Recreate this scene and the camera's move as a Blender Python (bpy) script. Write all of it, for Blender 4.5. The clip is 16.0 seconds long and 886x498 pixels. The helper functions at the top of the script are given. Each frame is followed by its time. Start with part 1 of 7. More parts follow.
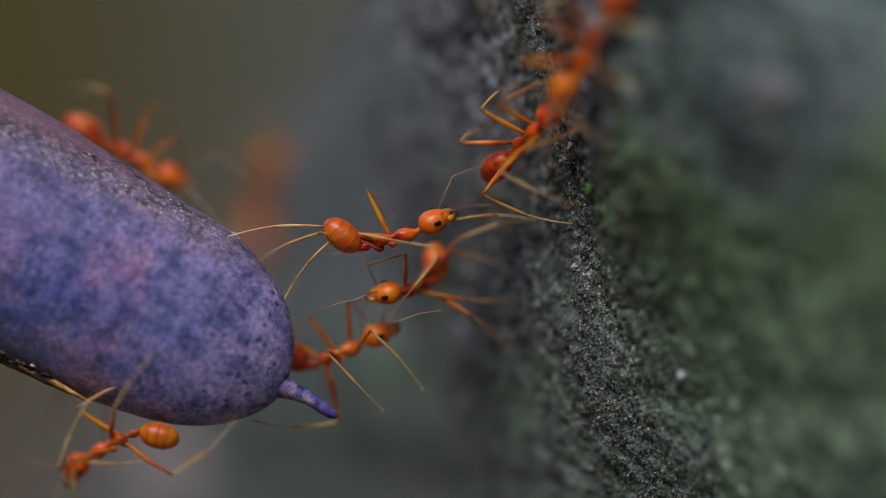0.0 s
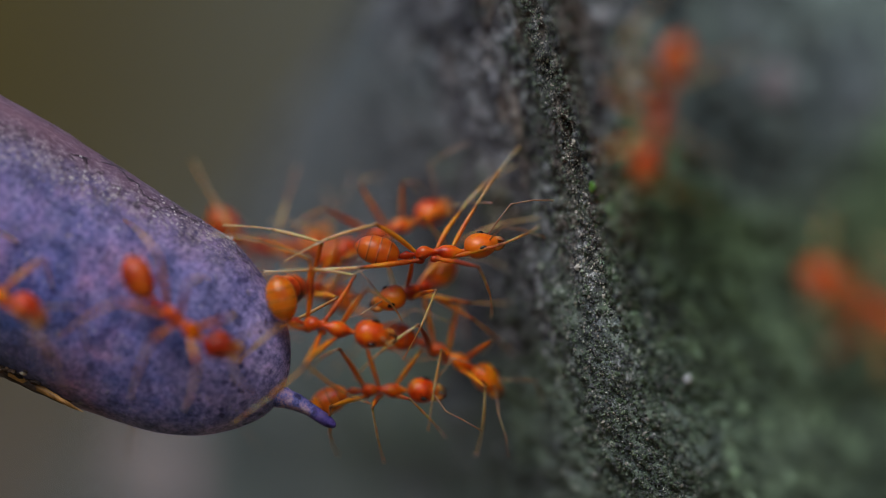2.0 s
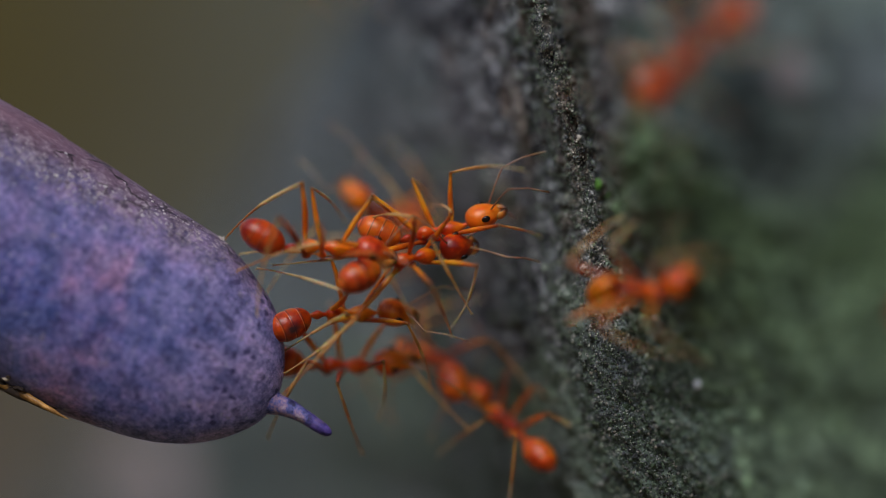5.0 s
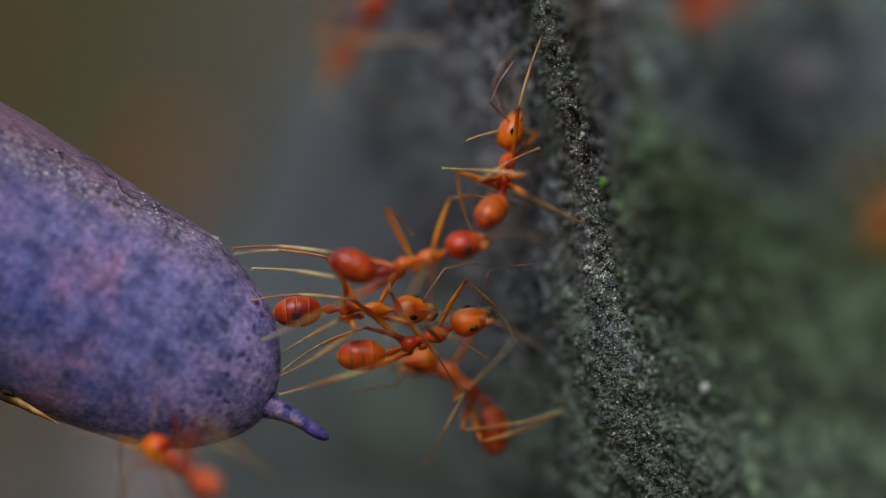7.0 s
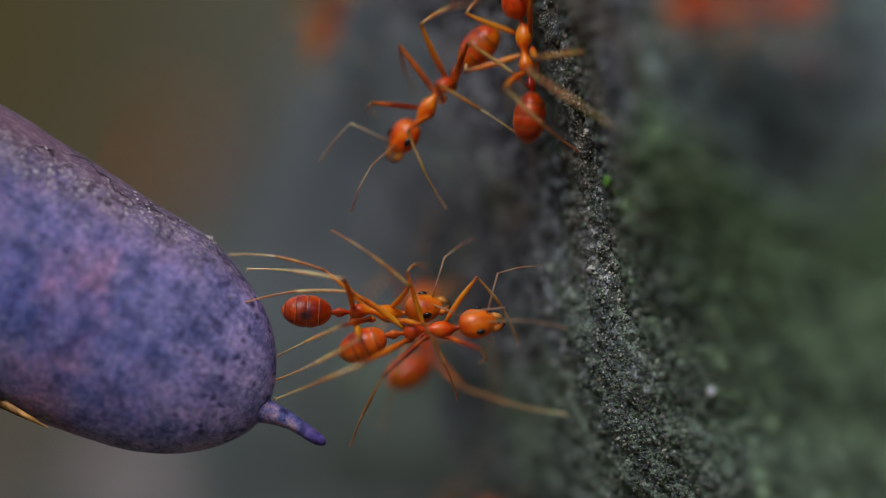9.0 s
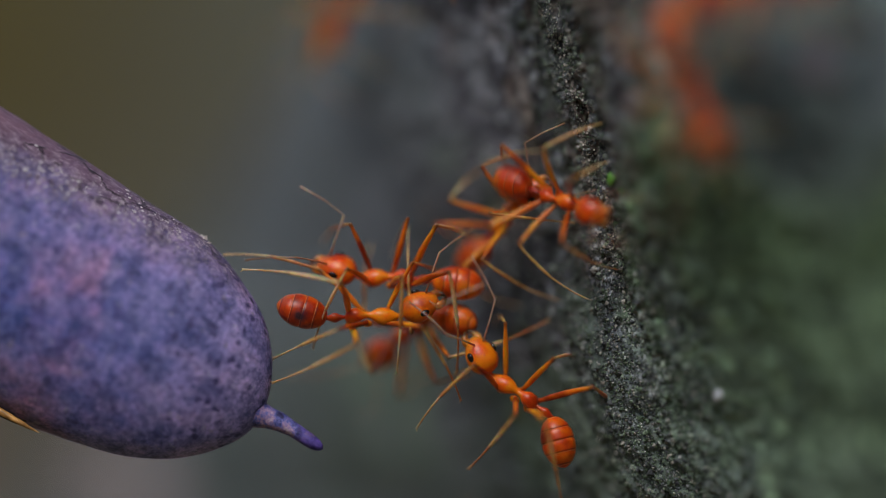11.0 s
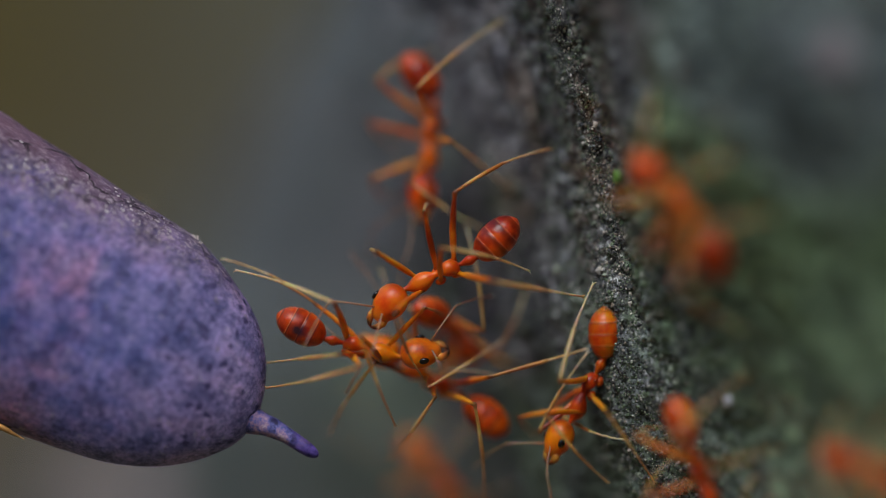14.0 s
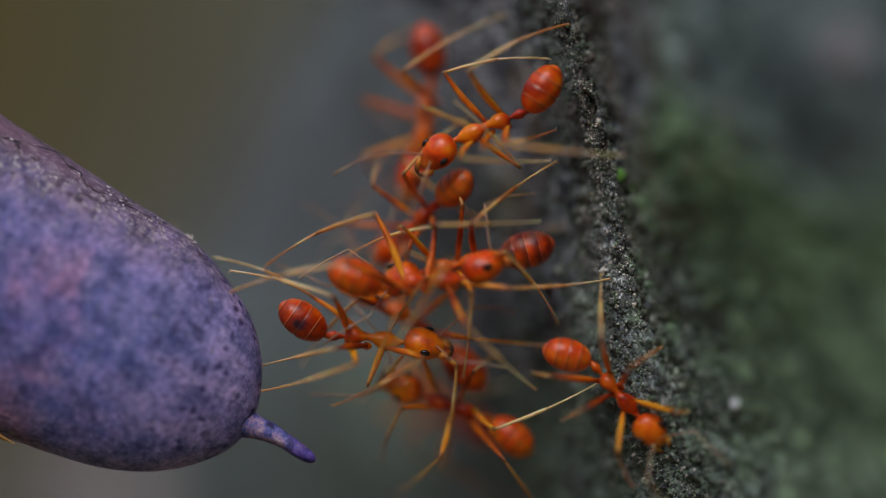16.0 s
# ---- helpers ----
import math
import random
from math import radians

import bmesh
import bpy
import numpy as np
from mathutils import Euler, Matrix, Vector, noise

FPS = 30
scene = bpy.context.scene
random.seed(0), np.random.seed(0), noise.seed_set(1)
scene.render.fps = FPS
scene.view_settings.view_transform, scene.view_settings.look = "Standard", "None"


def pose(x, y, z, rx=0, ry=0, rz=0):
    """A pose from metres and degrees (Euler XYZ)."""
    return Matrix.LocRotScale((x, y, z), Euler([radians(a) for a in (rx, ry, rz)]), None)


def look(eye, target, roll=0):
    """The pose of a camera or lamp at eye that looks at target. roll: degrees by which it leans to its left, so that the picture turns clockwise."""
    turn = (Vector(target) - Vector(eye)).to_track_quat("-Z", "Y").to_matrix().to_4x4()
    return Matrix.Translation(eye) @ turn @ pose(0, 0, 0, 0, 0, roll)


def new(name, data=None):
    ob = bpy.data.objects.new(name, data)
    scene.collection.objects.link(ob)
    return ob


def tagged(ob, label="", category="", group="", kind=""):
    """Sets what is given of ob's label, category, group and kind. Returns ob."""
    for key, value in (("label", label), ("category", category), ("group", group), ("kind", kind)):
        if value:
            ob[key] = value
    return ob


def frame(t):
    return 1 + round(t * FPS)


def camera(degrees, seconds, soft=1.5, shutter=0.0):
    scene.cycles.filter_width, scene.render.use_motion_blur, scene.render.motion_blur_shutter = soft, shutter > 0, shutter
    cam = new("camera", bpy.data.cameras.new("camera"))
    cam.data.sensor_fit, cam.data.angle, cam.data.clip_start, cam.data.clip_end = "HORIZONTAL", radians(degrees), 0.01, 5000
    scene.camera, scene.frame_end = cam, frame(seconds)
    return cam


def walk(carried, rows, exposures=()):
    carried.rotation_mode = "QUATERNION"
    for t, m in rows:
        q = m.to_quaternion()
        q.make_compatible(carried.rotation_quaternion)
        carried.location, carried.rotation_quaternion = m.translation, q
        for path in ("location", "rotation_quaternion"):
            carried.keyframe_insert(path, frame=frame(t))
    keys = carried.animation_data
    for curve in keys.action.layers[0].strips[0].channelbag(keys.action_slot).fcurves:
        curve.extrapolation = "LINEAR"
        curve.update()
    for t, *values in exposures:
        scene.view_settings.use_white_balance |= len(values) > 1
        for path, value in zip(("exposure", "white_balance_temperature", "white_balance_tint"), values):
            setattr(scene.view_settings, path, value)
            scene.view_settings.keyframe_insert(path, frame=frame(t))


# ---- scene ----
MM = 0.001


def mm(x, y, z, rx=0, ry=0, rz=0):
    """A pose from millimetres and degrees."""
    return pose(x * MM, y * MM, z * MM, rx, ry, rz)


# camera: long close-up lens that creeps forward and then rests
EYE = 275.0
CREEP = 0.0140
cam = camera(10.0, 16.0, soft=0.5, shutter=0.5)
cam.data.dof.use_dof = True
cam.data.dof.aperture_fstop = 6.3
cam.data.dof.aperture_blades = 0
walk(cam, [(t, mm(0, -EYE / (1 + CREEP * t), 0, 90, 0, 0))
           for t in (0, 1, 2, 3, 4, 5, 6, 7, 8, 9, 10, 11, 12, 13, 14, 14.3, 15, 16)],
     [(0, 0.0, 6480, 10), (16, 0.0, 6480, 10)])

# light: bright overcast shade with a soft sun from above and behind the camera
world = bpy.data.worlds.new("world")
scene.world = world
world.use_nodes = True
wn = world.node_tree
sky = wn.nodes.new("ShaderNodeTexSky")
sky.sky_type = "NISHITA"
sky.sun_disc = False
sky.sun_elevation = radians(50)
sky.sun_rotation = radians(200)
wn.links.new(sky.outputs[0], wn.nodes["Background"].inputs[0])
wn.nodes["Background"].inputs[1].default_value = 0.147
sun = new("sun", bpy.data.lights.new("sun", "SUN"))
sun.data.energy = 1.82
sun.data.angle = radians(25)
sun.data.color = (1.0, 0.955, 0.935)
sun.matrix_world = look((-0.28, -0.72, 0.93), (0, 0, 0))


# ---- materials ----
def material(name, rough=0.6, spec=0.4):
    m = bpy.data.materials.new(name)
    m.use_nodes = True
    b = m.node_tree.nodes["Principled BSDF"]
    b.inputs["Roughness"].default_value = rough
    b.inputs["Specular IOR Level"].default_value = spec
    return m, m.node_tree, b


def node(tree, kind, **inputs):
    n = tree.nodes.new(kind)
    for key, value in inputs.items():
        n.inputs[key].default_value = value
    return n


def coords(tree, scale=(1, 1, 1)):
    c = tree.nodes.new("ShaderNodeTexCoord")
    m = tree.nodes.new("ShaderNodeMapping")
    m.inputs["Scale"].default_value = scale
    tree.links.new(c.outputs["Object"], m.inputs["Vector"])
    return m.outputs[0]


def grain(tree, vec, scale, detail=6.0, rough=0.6):
    n = node(tree, "ShaderNodeTexNoise", Scale=scale, Detail=detail, Roughness=rough)
    tree.links.new(vec, n.inputs["Vector"])
    return n.outputs[0]


def ramp(tree, fac, stops):
    r = tree.nodes.new("ShaderNodeValToRGB")
    while len(r.color_ramp.elements) < len(stops):
        r.color_ramp.elements.new(0.5)
    for e, (p, c) in zip(r.color_ramp.elements, stops):
        e.position = p
        e.color = (*c, 1) if len(c) == 3 else c
    tree.links.new(fac, r.inputs[0])
    return r.outputs[0]


def mix(tree, fac, a, b, kind="MIX"):
    m = tree.nodes.new("ShaderNodeMix")
    m.data_type = "RGBA"
    m.blend_type = kind
    for socket, value in ((m.inputs[0], fac), (m.inputs[6], a), (m.inputs[7], b)):
        if isinstance(value, (int, float)):
            socket.default_value = value
        elif isinstance(value, tuple):
            socket.default_value = (*value, 1)
        else:
            tree.links.new(value, socket)
    return m.outputs[2]


def bump(tree, b, height, strength, distance):
    n = node(tree, "ShaderNodeBump", Strength=strength, Distance=distance)
    tree.links.new(height, n.inputs["Height"])
    tree.links.new(n.outputs[0], b.inputs["Normal"])


def span(t, socket, lo, hi, a, b):
    """A value that runs from a at lo to b at hi."""
    n = t.nodes.new("ShaderNodeMapRange")
    for i, v in enumerate((lo, hi, a, b)):
        n.inputs[i + 1].default_value = v
    t.links.new(socket, n.inputs[0])
    return n.outputs[0]


def total(t, a, b):
    n = t.nodes.new("ShaderNodeMath")
    t.links.new(a, n.inputs[0])
    t.links.new(b, n.inputs[1])
    return n.outputs[0]


def axes(t):
    c = t.nodes.new("ShaderNodeTexCoord")
    sep = t.nodes.new("ShaderNodeSeparateXYZ")
    t.links.new(c.outputs["Object"], sep.inputs[0])
    return sep.outputs


def skin(name, dark, light, rough, scale=900.0, sub=0.0):
    """Horny or plant skin: two tones with fine relief."""
    m, t, b = material(name, rough, 0.5)
    vec = coords(t)
    col = ramp(t, grain(t, vec, scale), [(0.3, dark), (0.7, light)])
    t.links.new(col, b.inputs["Base Color"])
    bump(t, b, grain(t, vec, scale * 6, 3), 0.25, 0.00004)
    if sub:
        b.inputs["Subsurface Weight"].default_value = sub
        b.inputs["Subsurface Radius"].default_value = (1.0, 0.30, 0.08)
        b.inputs["Subsurface Scale"].default_value = 0.0006
    return m


def chitin(name, dark, mid, light, rough, scale=650.0, glass=0.0, rings=None, vary=0.06, fade=(), spot=None):
    """Glossy ant shell: amber and red by piece, stained brown in patches, lightly see-through."""
    m, t, b = material(name, rough, 0.22)
    info = t.nodes.new("ShaderNodeObjectInfo")
    vec = mix(t, 1.0, coords(t), mix(t, 1.0, info.outputs["Random"], (0.05, 0.03, 0.07), "MULTIPLY"), "ADD")
    tone = total(t, grain(t, vec, scale, 5, 0.6), span(t, info.outputs["Random"], 0, 1, -vary, vary))
    col = ramp(t, tone, [(0.34, dark), (0.48, mid), (0.64, light)])
    # gradual changes along one axis: (axis, from, to, tone, amount)
    for axis, lo, hi, tint, most in fade:
        col = mix(t, span(t, axes(t)[axis], lo * MM, hi * MM, 0.0, most), col, tint)
    if rings:
        k = t.nodes.new("ShaderNodeMath")
        k.operation = "MULTIPLY"
        k.inputs[1].default_value = 1 / (0.58 * MM)
        t.links.new(axes(t)[0], k.inputs[0])
        f = t.nodes.new("ShaderNodeMath")
        f.operation = "FRACT"
        t.links.new(k.outputs[0], f.inputs[0])
        band = ramp(t, f.outputs[0], [(0.0, (0, 0, 0)), (0.03, (0.75, 0.75, 0.75)), (rings[2], (0.65, 0.65, 0.65)), (1.7 * rings[2], (0.22, 0.22, 0.22)), (0.75, (0, 0, 0))])
        col = mix(t, band, col, rings[0])
        thin = ramp(t, f.outputs[0], [(0.93, (0, 0, 0)), (0.96, (0.65, 0.65, 0.65)), (1.0, (0, 0, 0))])
        col = mix(t, thin, col, rings[1])
    if spot:
        gap = t.nodes.new("ShaderNodeVectorMath")
        gap.operation = "DISTANCE"
        gap.inputs[1].default_value = [v * MM for v in spot[:3]]
        t.links.new(coords(t), gap.inputs[0])
        size = total(t, gap.outputs["Value"], span(t, grain(t, vec, 2500, 3), 0.3, 0.7, -0.08 * MM, 0.08 * MM))
        col = mix(t, span(t, size, 0.4 * spot[3] * MM, 1.5 * spot[3] * MM, 0.95, 0.0), col, (0.028, 0.016, 0.034))
    t.links.new(col, b.inputs["Base Color"])
    bump(t, b, mix(t, 0.5, grain(t, vec, 5200, 4, 0.7), grain(t, vec, 1600, 3, 0.6)), 0.4, 0.00007)
    b.inputs["Subsurface Weight"].default_value = 0.45
    b.inputs["Subsurface Radius"].default_value = (1.0, 0.25, 0.03)
    b.inputs["Subsurface Scale"].default_value = 0.0006
    b.inputs["Transmission Weight"].default_value = 0.4 * glass
    b.inputs["Coat Weight"].default_value = 0.5
    b.inputs["Coat Roughness"].default_value = 0.36
    b.inputs["IOR"].default_value = 1.42
    return m


PALE_FACE = ((0, 0.3, 0.9, (0.82, 0.24, 0.02), 0.6), (2, 0.0, -0.6, (0.82, 0.22, 0.015), 0.5), (0, -0.3, -0.9, (0.30, 0.014, 0.002), 0.5))
M_HEAD = chitin("ant_head_shell", (0.31, 0.014, 0.0006), (0.80, 0.082, 0.0010), (0.95, 0.25, 0.003), 0.3, 900, 0.25, None, 0.13, PALE_FACE)
M_HEAD_GOLD = chitin("ant_head_gold", (0.50, 0.065, 0.001), (0.88, 0.19, 0.002), (0.96, 0.36, 0.008), 0.3, 900, 0.3, None, 0.05, PALE_FACE)
M_HEAD_RED = chitin("ant_head_dark_red", (0.33, 0.014, 0.0013), (0.80, 0.078, 0.0019), (0.92, 0.20, 0.0051), 0.3, 700, 0.2, None, 0.10, PALE_FACE)
M_THORAX = chitin("ant_thorax_shell", (0.30, 0.016, 0.0006), (0.79, 0.092, 0.0012), (0.94, 0.25, 0.003), 0.3, 900, 0.3, None, 0.13, ((0, -0.1, -1.0, (0.34, 0.014, 0.002), 0.6), (2, 0.0, -0.4, (0.80, 0.17, 0.01), 0.4)))
M_THORAX_RED = chitin("ant_thorax_dark_red", (0.28, 0.012, 0.001), (0.74, 0.070, 0.0018), (0.90, 0.19, 0.005), 0.3, 900, 0.2, None, 0.10, ((0, -0.1, -1.0, (0.24, 0.009, 0.002), 0.6),))
M_LEG = chitin("ant_leg_shell", (0.26, 0.026, 0.0013), (0.68, 0.150, 0.0038), (0.86, 0.32, 0.0128), 0.3, 500, 0.25, None, 0.13, ((0, 2.75, 3.05, (0.11, 0.030, 0.006), 0.8), (0, 0.5, 0.1, (0.30, 0.03, 0.003), 0.6)))
M_SHIN = chitin("ant_shin_shell", (0.40, 0.15, 0.03), (0.66, 0.35, 0.10), (0.83, 0.58, 0.28), 0.3, 500, 0.25, None, 0.13, ((0, 0.28, 0.05, (0.13, 0.035, 0.008), 0.8), (0, 2.35, 2.6, (0.24, 0.075, 0.02), 0.7)))
M_FEELER = chitin("ant_feeler_shell", (0.20, 0.09, 0.045), (0.36, 0.20, 0.12), (0.55, 0.39, 0.28), 0.4, 700)
M_TARSUS = chitin("ant_foot_shell", (0.42, 0.15, 0.04), (0.66, 0.36, 0.14), (0.82, 0.60, 0.36), 0.34, 500, 0.1, None, 0.13)
M_JAW = chitin("ant_jaw_shell", (0.42, 0.10, 0.01), (0.72, 0.25, 0.03), (0.82, 0.40, 0.09), 0.3, 900, 0.1, None, 0.05, ((0, 0.92, 1.22, (0.030, 0.010, 0.006), 0.95),))
M_EYE, _t, _b = material("ant_eye", 0.2, 0.6)
_b.inputs["Base Color"].default_value = (0.006, 0.004, 0.004, 1)
AMBER = ((0.31, 0.015, 0.0010), (0.80, 0.092, 0.0014), (0.95, 0.28, 0.004), 0.3, 620, 0.35, ((0.11, 0.010, 0.004), (0.8, 0.42, 0.18), 0.09), 0.11, ((2, 0.1, -0.7, (0.80, 0.20, 0.012), 0.55), (2, 0.25, 0.75, (0.45, 0.030, 0.004), 0.3)))
M_GASTER = chitin("ant_gaster_amber", *AMBER)
M_GASTER_FED = chitin("ant_gaster_fed", *AMBER, spot=(-1.25, -0.62, 0.48, 0.30))
RUST = ((0.28, 0.013, 0.002), (0.72, 0.075, 0.003), (0.88, 0.19, 0.008), 0.3, 620, 0.3)
M_GASTER_RED = chitin("ant_gaster_red", *RUST, ((0.10, 0.008, 0.004), (0.74, 0.36, 0.22), 0.09), 0.1, ((2, 0.1, -0.7, (0.70, 0.13, 0.012), 0.5),))
M_GASTER_STRIPED = chitin("ant_gaster_striped", *RUST, ((0.09, 0.006, 0.003), (0.80, 0.36, 0.16), 0.3), 0.1, ((2, 0.1, -0.7, (0.70, 0.13, 0.012), 0.5),))


def bark_material():
    m, t, b = material("mossy_bark", 0.8, 0.3)
    vec = coords(t)
    tall = coords(t, (1, 1, 0.4))
    ax = axes(t)
    z = ax[2]
    # u: how far to the side of the slanting rib
    u = total(t, ax[0], span(t, z, -40 * MM, 40 * MM, -15.9 * MM, 0.1 * MM))
    fine = grain(t, tall, 4200, 8, 0.72)
    bark = ramp(t, fine, [(0.38, (0.020, 0.020, 0.022)), (0.50, (0.118, 0.120, 0.132)), (0.62, (0.48, 0.50, 0.52))])
    moss = ramp(t, grain(t, vec, 4600, 6, 0.72), [(0.36, (0.030, 0.058, 0.022)), (0.51, (0.100, 0.172, 0.066)), (0.68, (0.24, 0.36, 0.18))])
    moss = mix(t, span(t, z, 6 * MM, -6 * MM, 0.0, 1.0), moss, mix(t, grain(t, vec, 2400, 5, 0.7), (0.080, 0.142, 0.075), (0.28, 0.395, 0.235)))
    # moss thickens to one side of the rib and downwards
    where = total(t, grain(t, vec, 150, 5, 0.65), span(t, u, -0.5 * MM, 3.5 * MM, -0.17, 0.13))
    where = ramp(t, total(t, where, span(t, z, 8 * MM, -6 * MM, -0.06, 0.16)), [(0.44, (0, 0, 0)), (0.60, (0.92, 0.92, 0.92))])
    col = mix(t, where, bark, moss)
    # low down, blue-grey crust shows between the moss
    slate = ramp(t, total(t, grain(t, vec, 420, 5, 0.65), total(t, span(t, z, 2 * MM, -9 * MM, -0.08, 0.03), total(t, span(t, u, 0.5 * MM, 4 * MM, 0.0, 0.07), span(t, u, 2.5 * MM, 6 * MM, 0.0, -0.2)))), [(0.49, (0, 0, 0)), (0.61, (0.75, 0.75, 0.75))])
    col = mix(t, slate, col, ramp(t, grain(t, vec, 3800, 6, 0.7), [(0.36, (0.036, 0.043, 0.050)), (0.50, (0.115, 0.135, 0.152)), (0.66, (0.33, 0.37, 0.39))]))
    # a dusty blue-grey crust high on the far flank
    dusty = total(t, total(t, grain(t, vec, 75, 3, 0.5), span(t, z, 1 * MM, 9 * MM, -0.20, 0.22)), total(t, span(t, u, 2 * MM, 7 * MM, -0.34, 0.0), span(t, u, 11 * MM, 17 * MM, 0.04, -0.22)))
    col = mix(t, ramp(t, dusty, [(0.44, (0, 0, 0)), (0.62, (0.85, 0.85, 0.85))]), col, mix(t, grain(t, vec, 160, 4), (0.074, 0.094, 0.096), (0.152, 0.190, 0.192)))
    # soft stains on the mossy flank, upright streaks on the bare one
    blot = ramp(t, grain(t, vec, 190, 4, 0.55), [(0.36, (0.55, 0.55, 0.58)), (0.47, (1.0, 1.0, 1.0)), (0.64, (1.35, 1.35, 1.3))])
    col = mix(t, 1.0, col, blot, "MULTIPLY")
    streak = ramp(t, grain(t, coords(t, (1, 1, 0.22)), 620, 6, 0.7), [(0.38, (0.34, 0.34, 0.36)), (0.50, (0.9, 0.9, 0.9)), (0.64, (1.35, 1.35, 1.35))])
    col = mix(t, total(t, span(t, u, 4 * MM, -1 * MM, 0.15, 1.0), span(t, u, -3 * MM, -7 * MM, 0.0, -0.5)), col, mix(t, 1.0, col, streak, "MULTIPLY"))
    lump = ramp(t, grain(t, vec, 2000, 4, 0.6), [(0.38, (0.36, 0.37, 0.38)), (0.50, (0.95, 0.95, 0.95)), (0.62, (1.65, 1.67, 1.7))])
    col = mix(t, 1.0, col, lump, "MULTIPLY")
    tuft = ramp(t, grain(t, vec, 700, 3, 0.5), [(0.38, (0.55, 0.55, 0.58)), (0.50, (0.98, 0.98, 0.98)), (0.62, (1.3, 1.32, 1.28))])
    col = mix(t, 1.0, col, tuft, "MULTIPLY")
    speck = ramp(t, grain(t, vec, 6500, 2, 0.5), [(0.70, (0, 0, 0)), (0.76, (1, 1, 1))])
    col = mix(t, speck, col, (0.50, 0.53, 0.50))
    # bark is darker and browner beside the rib, with shade there painted in
    rib_shade = ramp(t, total(t, total(t, span(t, u, -0.3 * MM, -2.5 * MM, 0.0, 0.75), span(t, u, -8 * MM, -15 * MM, 0.0, -0.6)), span(t, grain(t, vec, 130, 4), 0.3, 0.7, -0.45, 0.45)), [(0.25, (1, 1, 1)), (0.9, (0.42, 0.38, 0.37))])
    shade_reach = total(t, span(t, z, -5 * MM, -10 * MM, 1.0, 0.0), span(t, z, 0 * MM, 7 * MM, 0.0, -0.9))
    col = mix(t, shade_reach, col, mix(t, 1.0, col, rib_shade, "MULTIPLY"))
    # old brown cork shows in patches along the rib
    cork = ramp(t, total(t, grain(t, tall, 520, 5, 0.65), total(t, span(t, u, -6 * MM, -1 * MM, -0.10, 0.05), total(t, span(t, u, 1 * MM, 4 * MM, 0.0, -0.12), span(t, z, -4 * MM, 2 * MM, -0.12, 0.0)))), [(0.50, (0, 0, 0)), (0.60, (0.75, 0.75, 0.75))])
    col = mix(t, cork, col, ramp(t, fine, [(0.38, (0.020, 0.013, 0.009)), (0.50, (0.095, 0.066, 0.048)), (0.63, (0.34, 0.27, 0.21))]))
    # a thin pale grey-green tone low on the trunk
    low_pale = total(t, span(t, z, 0 * MM, -9 * MM, 0.0, 0.68), span(t, grain(t, vec, 300, 5, 0.6), 0.3, 0.7, -0.35, 0.35))
    low_pale = total(t, low_pale, total(t, span(t, u, 0 * MM, 6 * MM, 0.0, -0.4), span(t, u, -2 * MM, -6 * MM, 0.0, -0.3)))
    col = mix(t, low_pale, col, mix(t, grain(t, vec, 2600, 6, 0.7), (0.080, 0.118, 0.090), (0.245, 0.310, 0.245)))
    # a smooth paler tone where the trunk turns away
    pale = total(t, span(t, u, -17 * MM, -4.0 * MM, 0.75, -0.15), span(t, grain(t, vec, 60, 3), 0.3, 0.7, -0.25, 0.25))
    col = mix(t, pale, col, mix(t, grain(t, vec, 1800, 5), (0.105, 0.128, 0.126), (0.22, 0.252, 0.238)))
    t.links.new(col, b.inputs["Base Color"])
    bump(t, b, fine, 0.8, 0.00014)
    return m


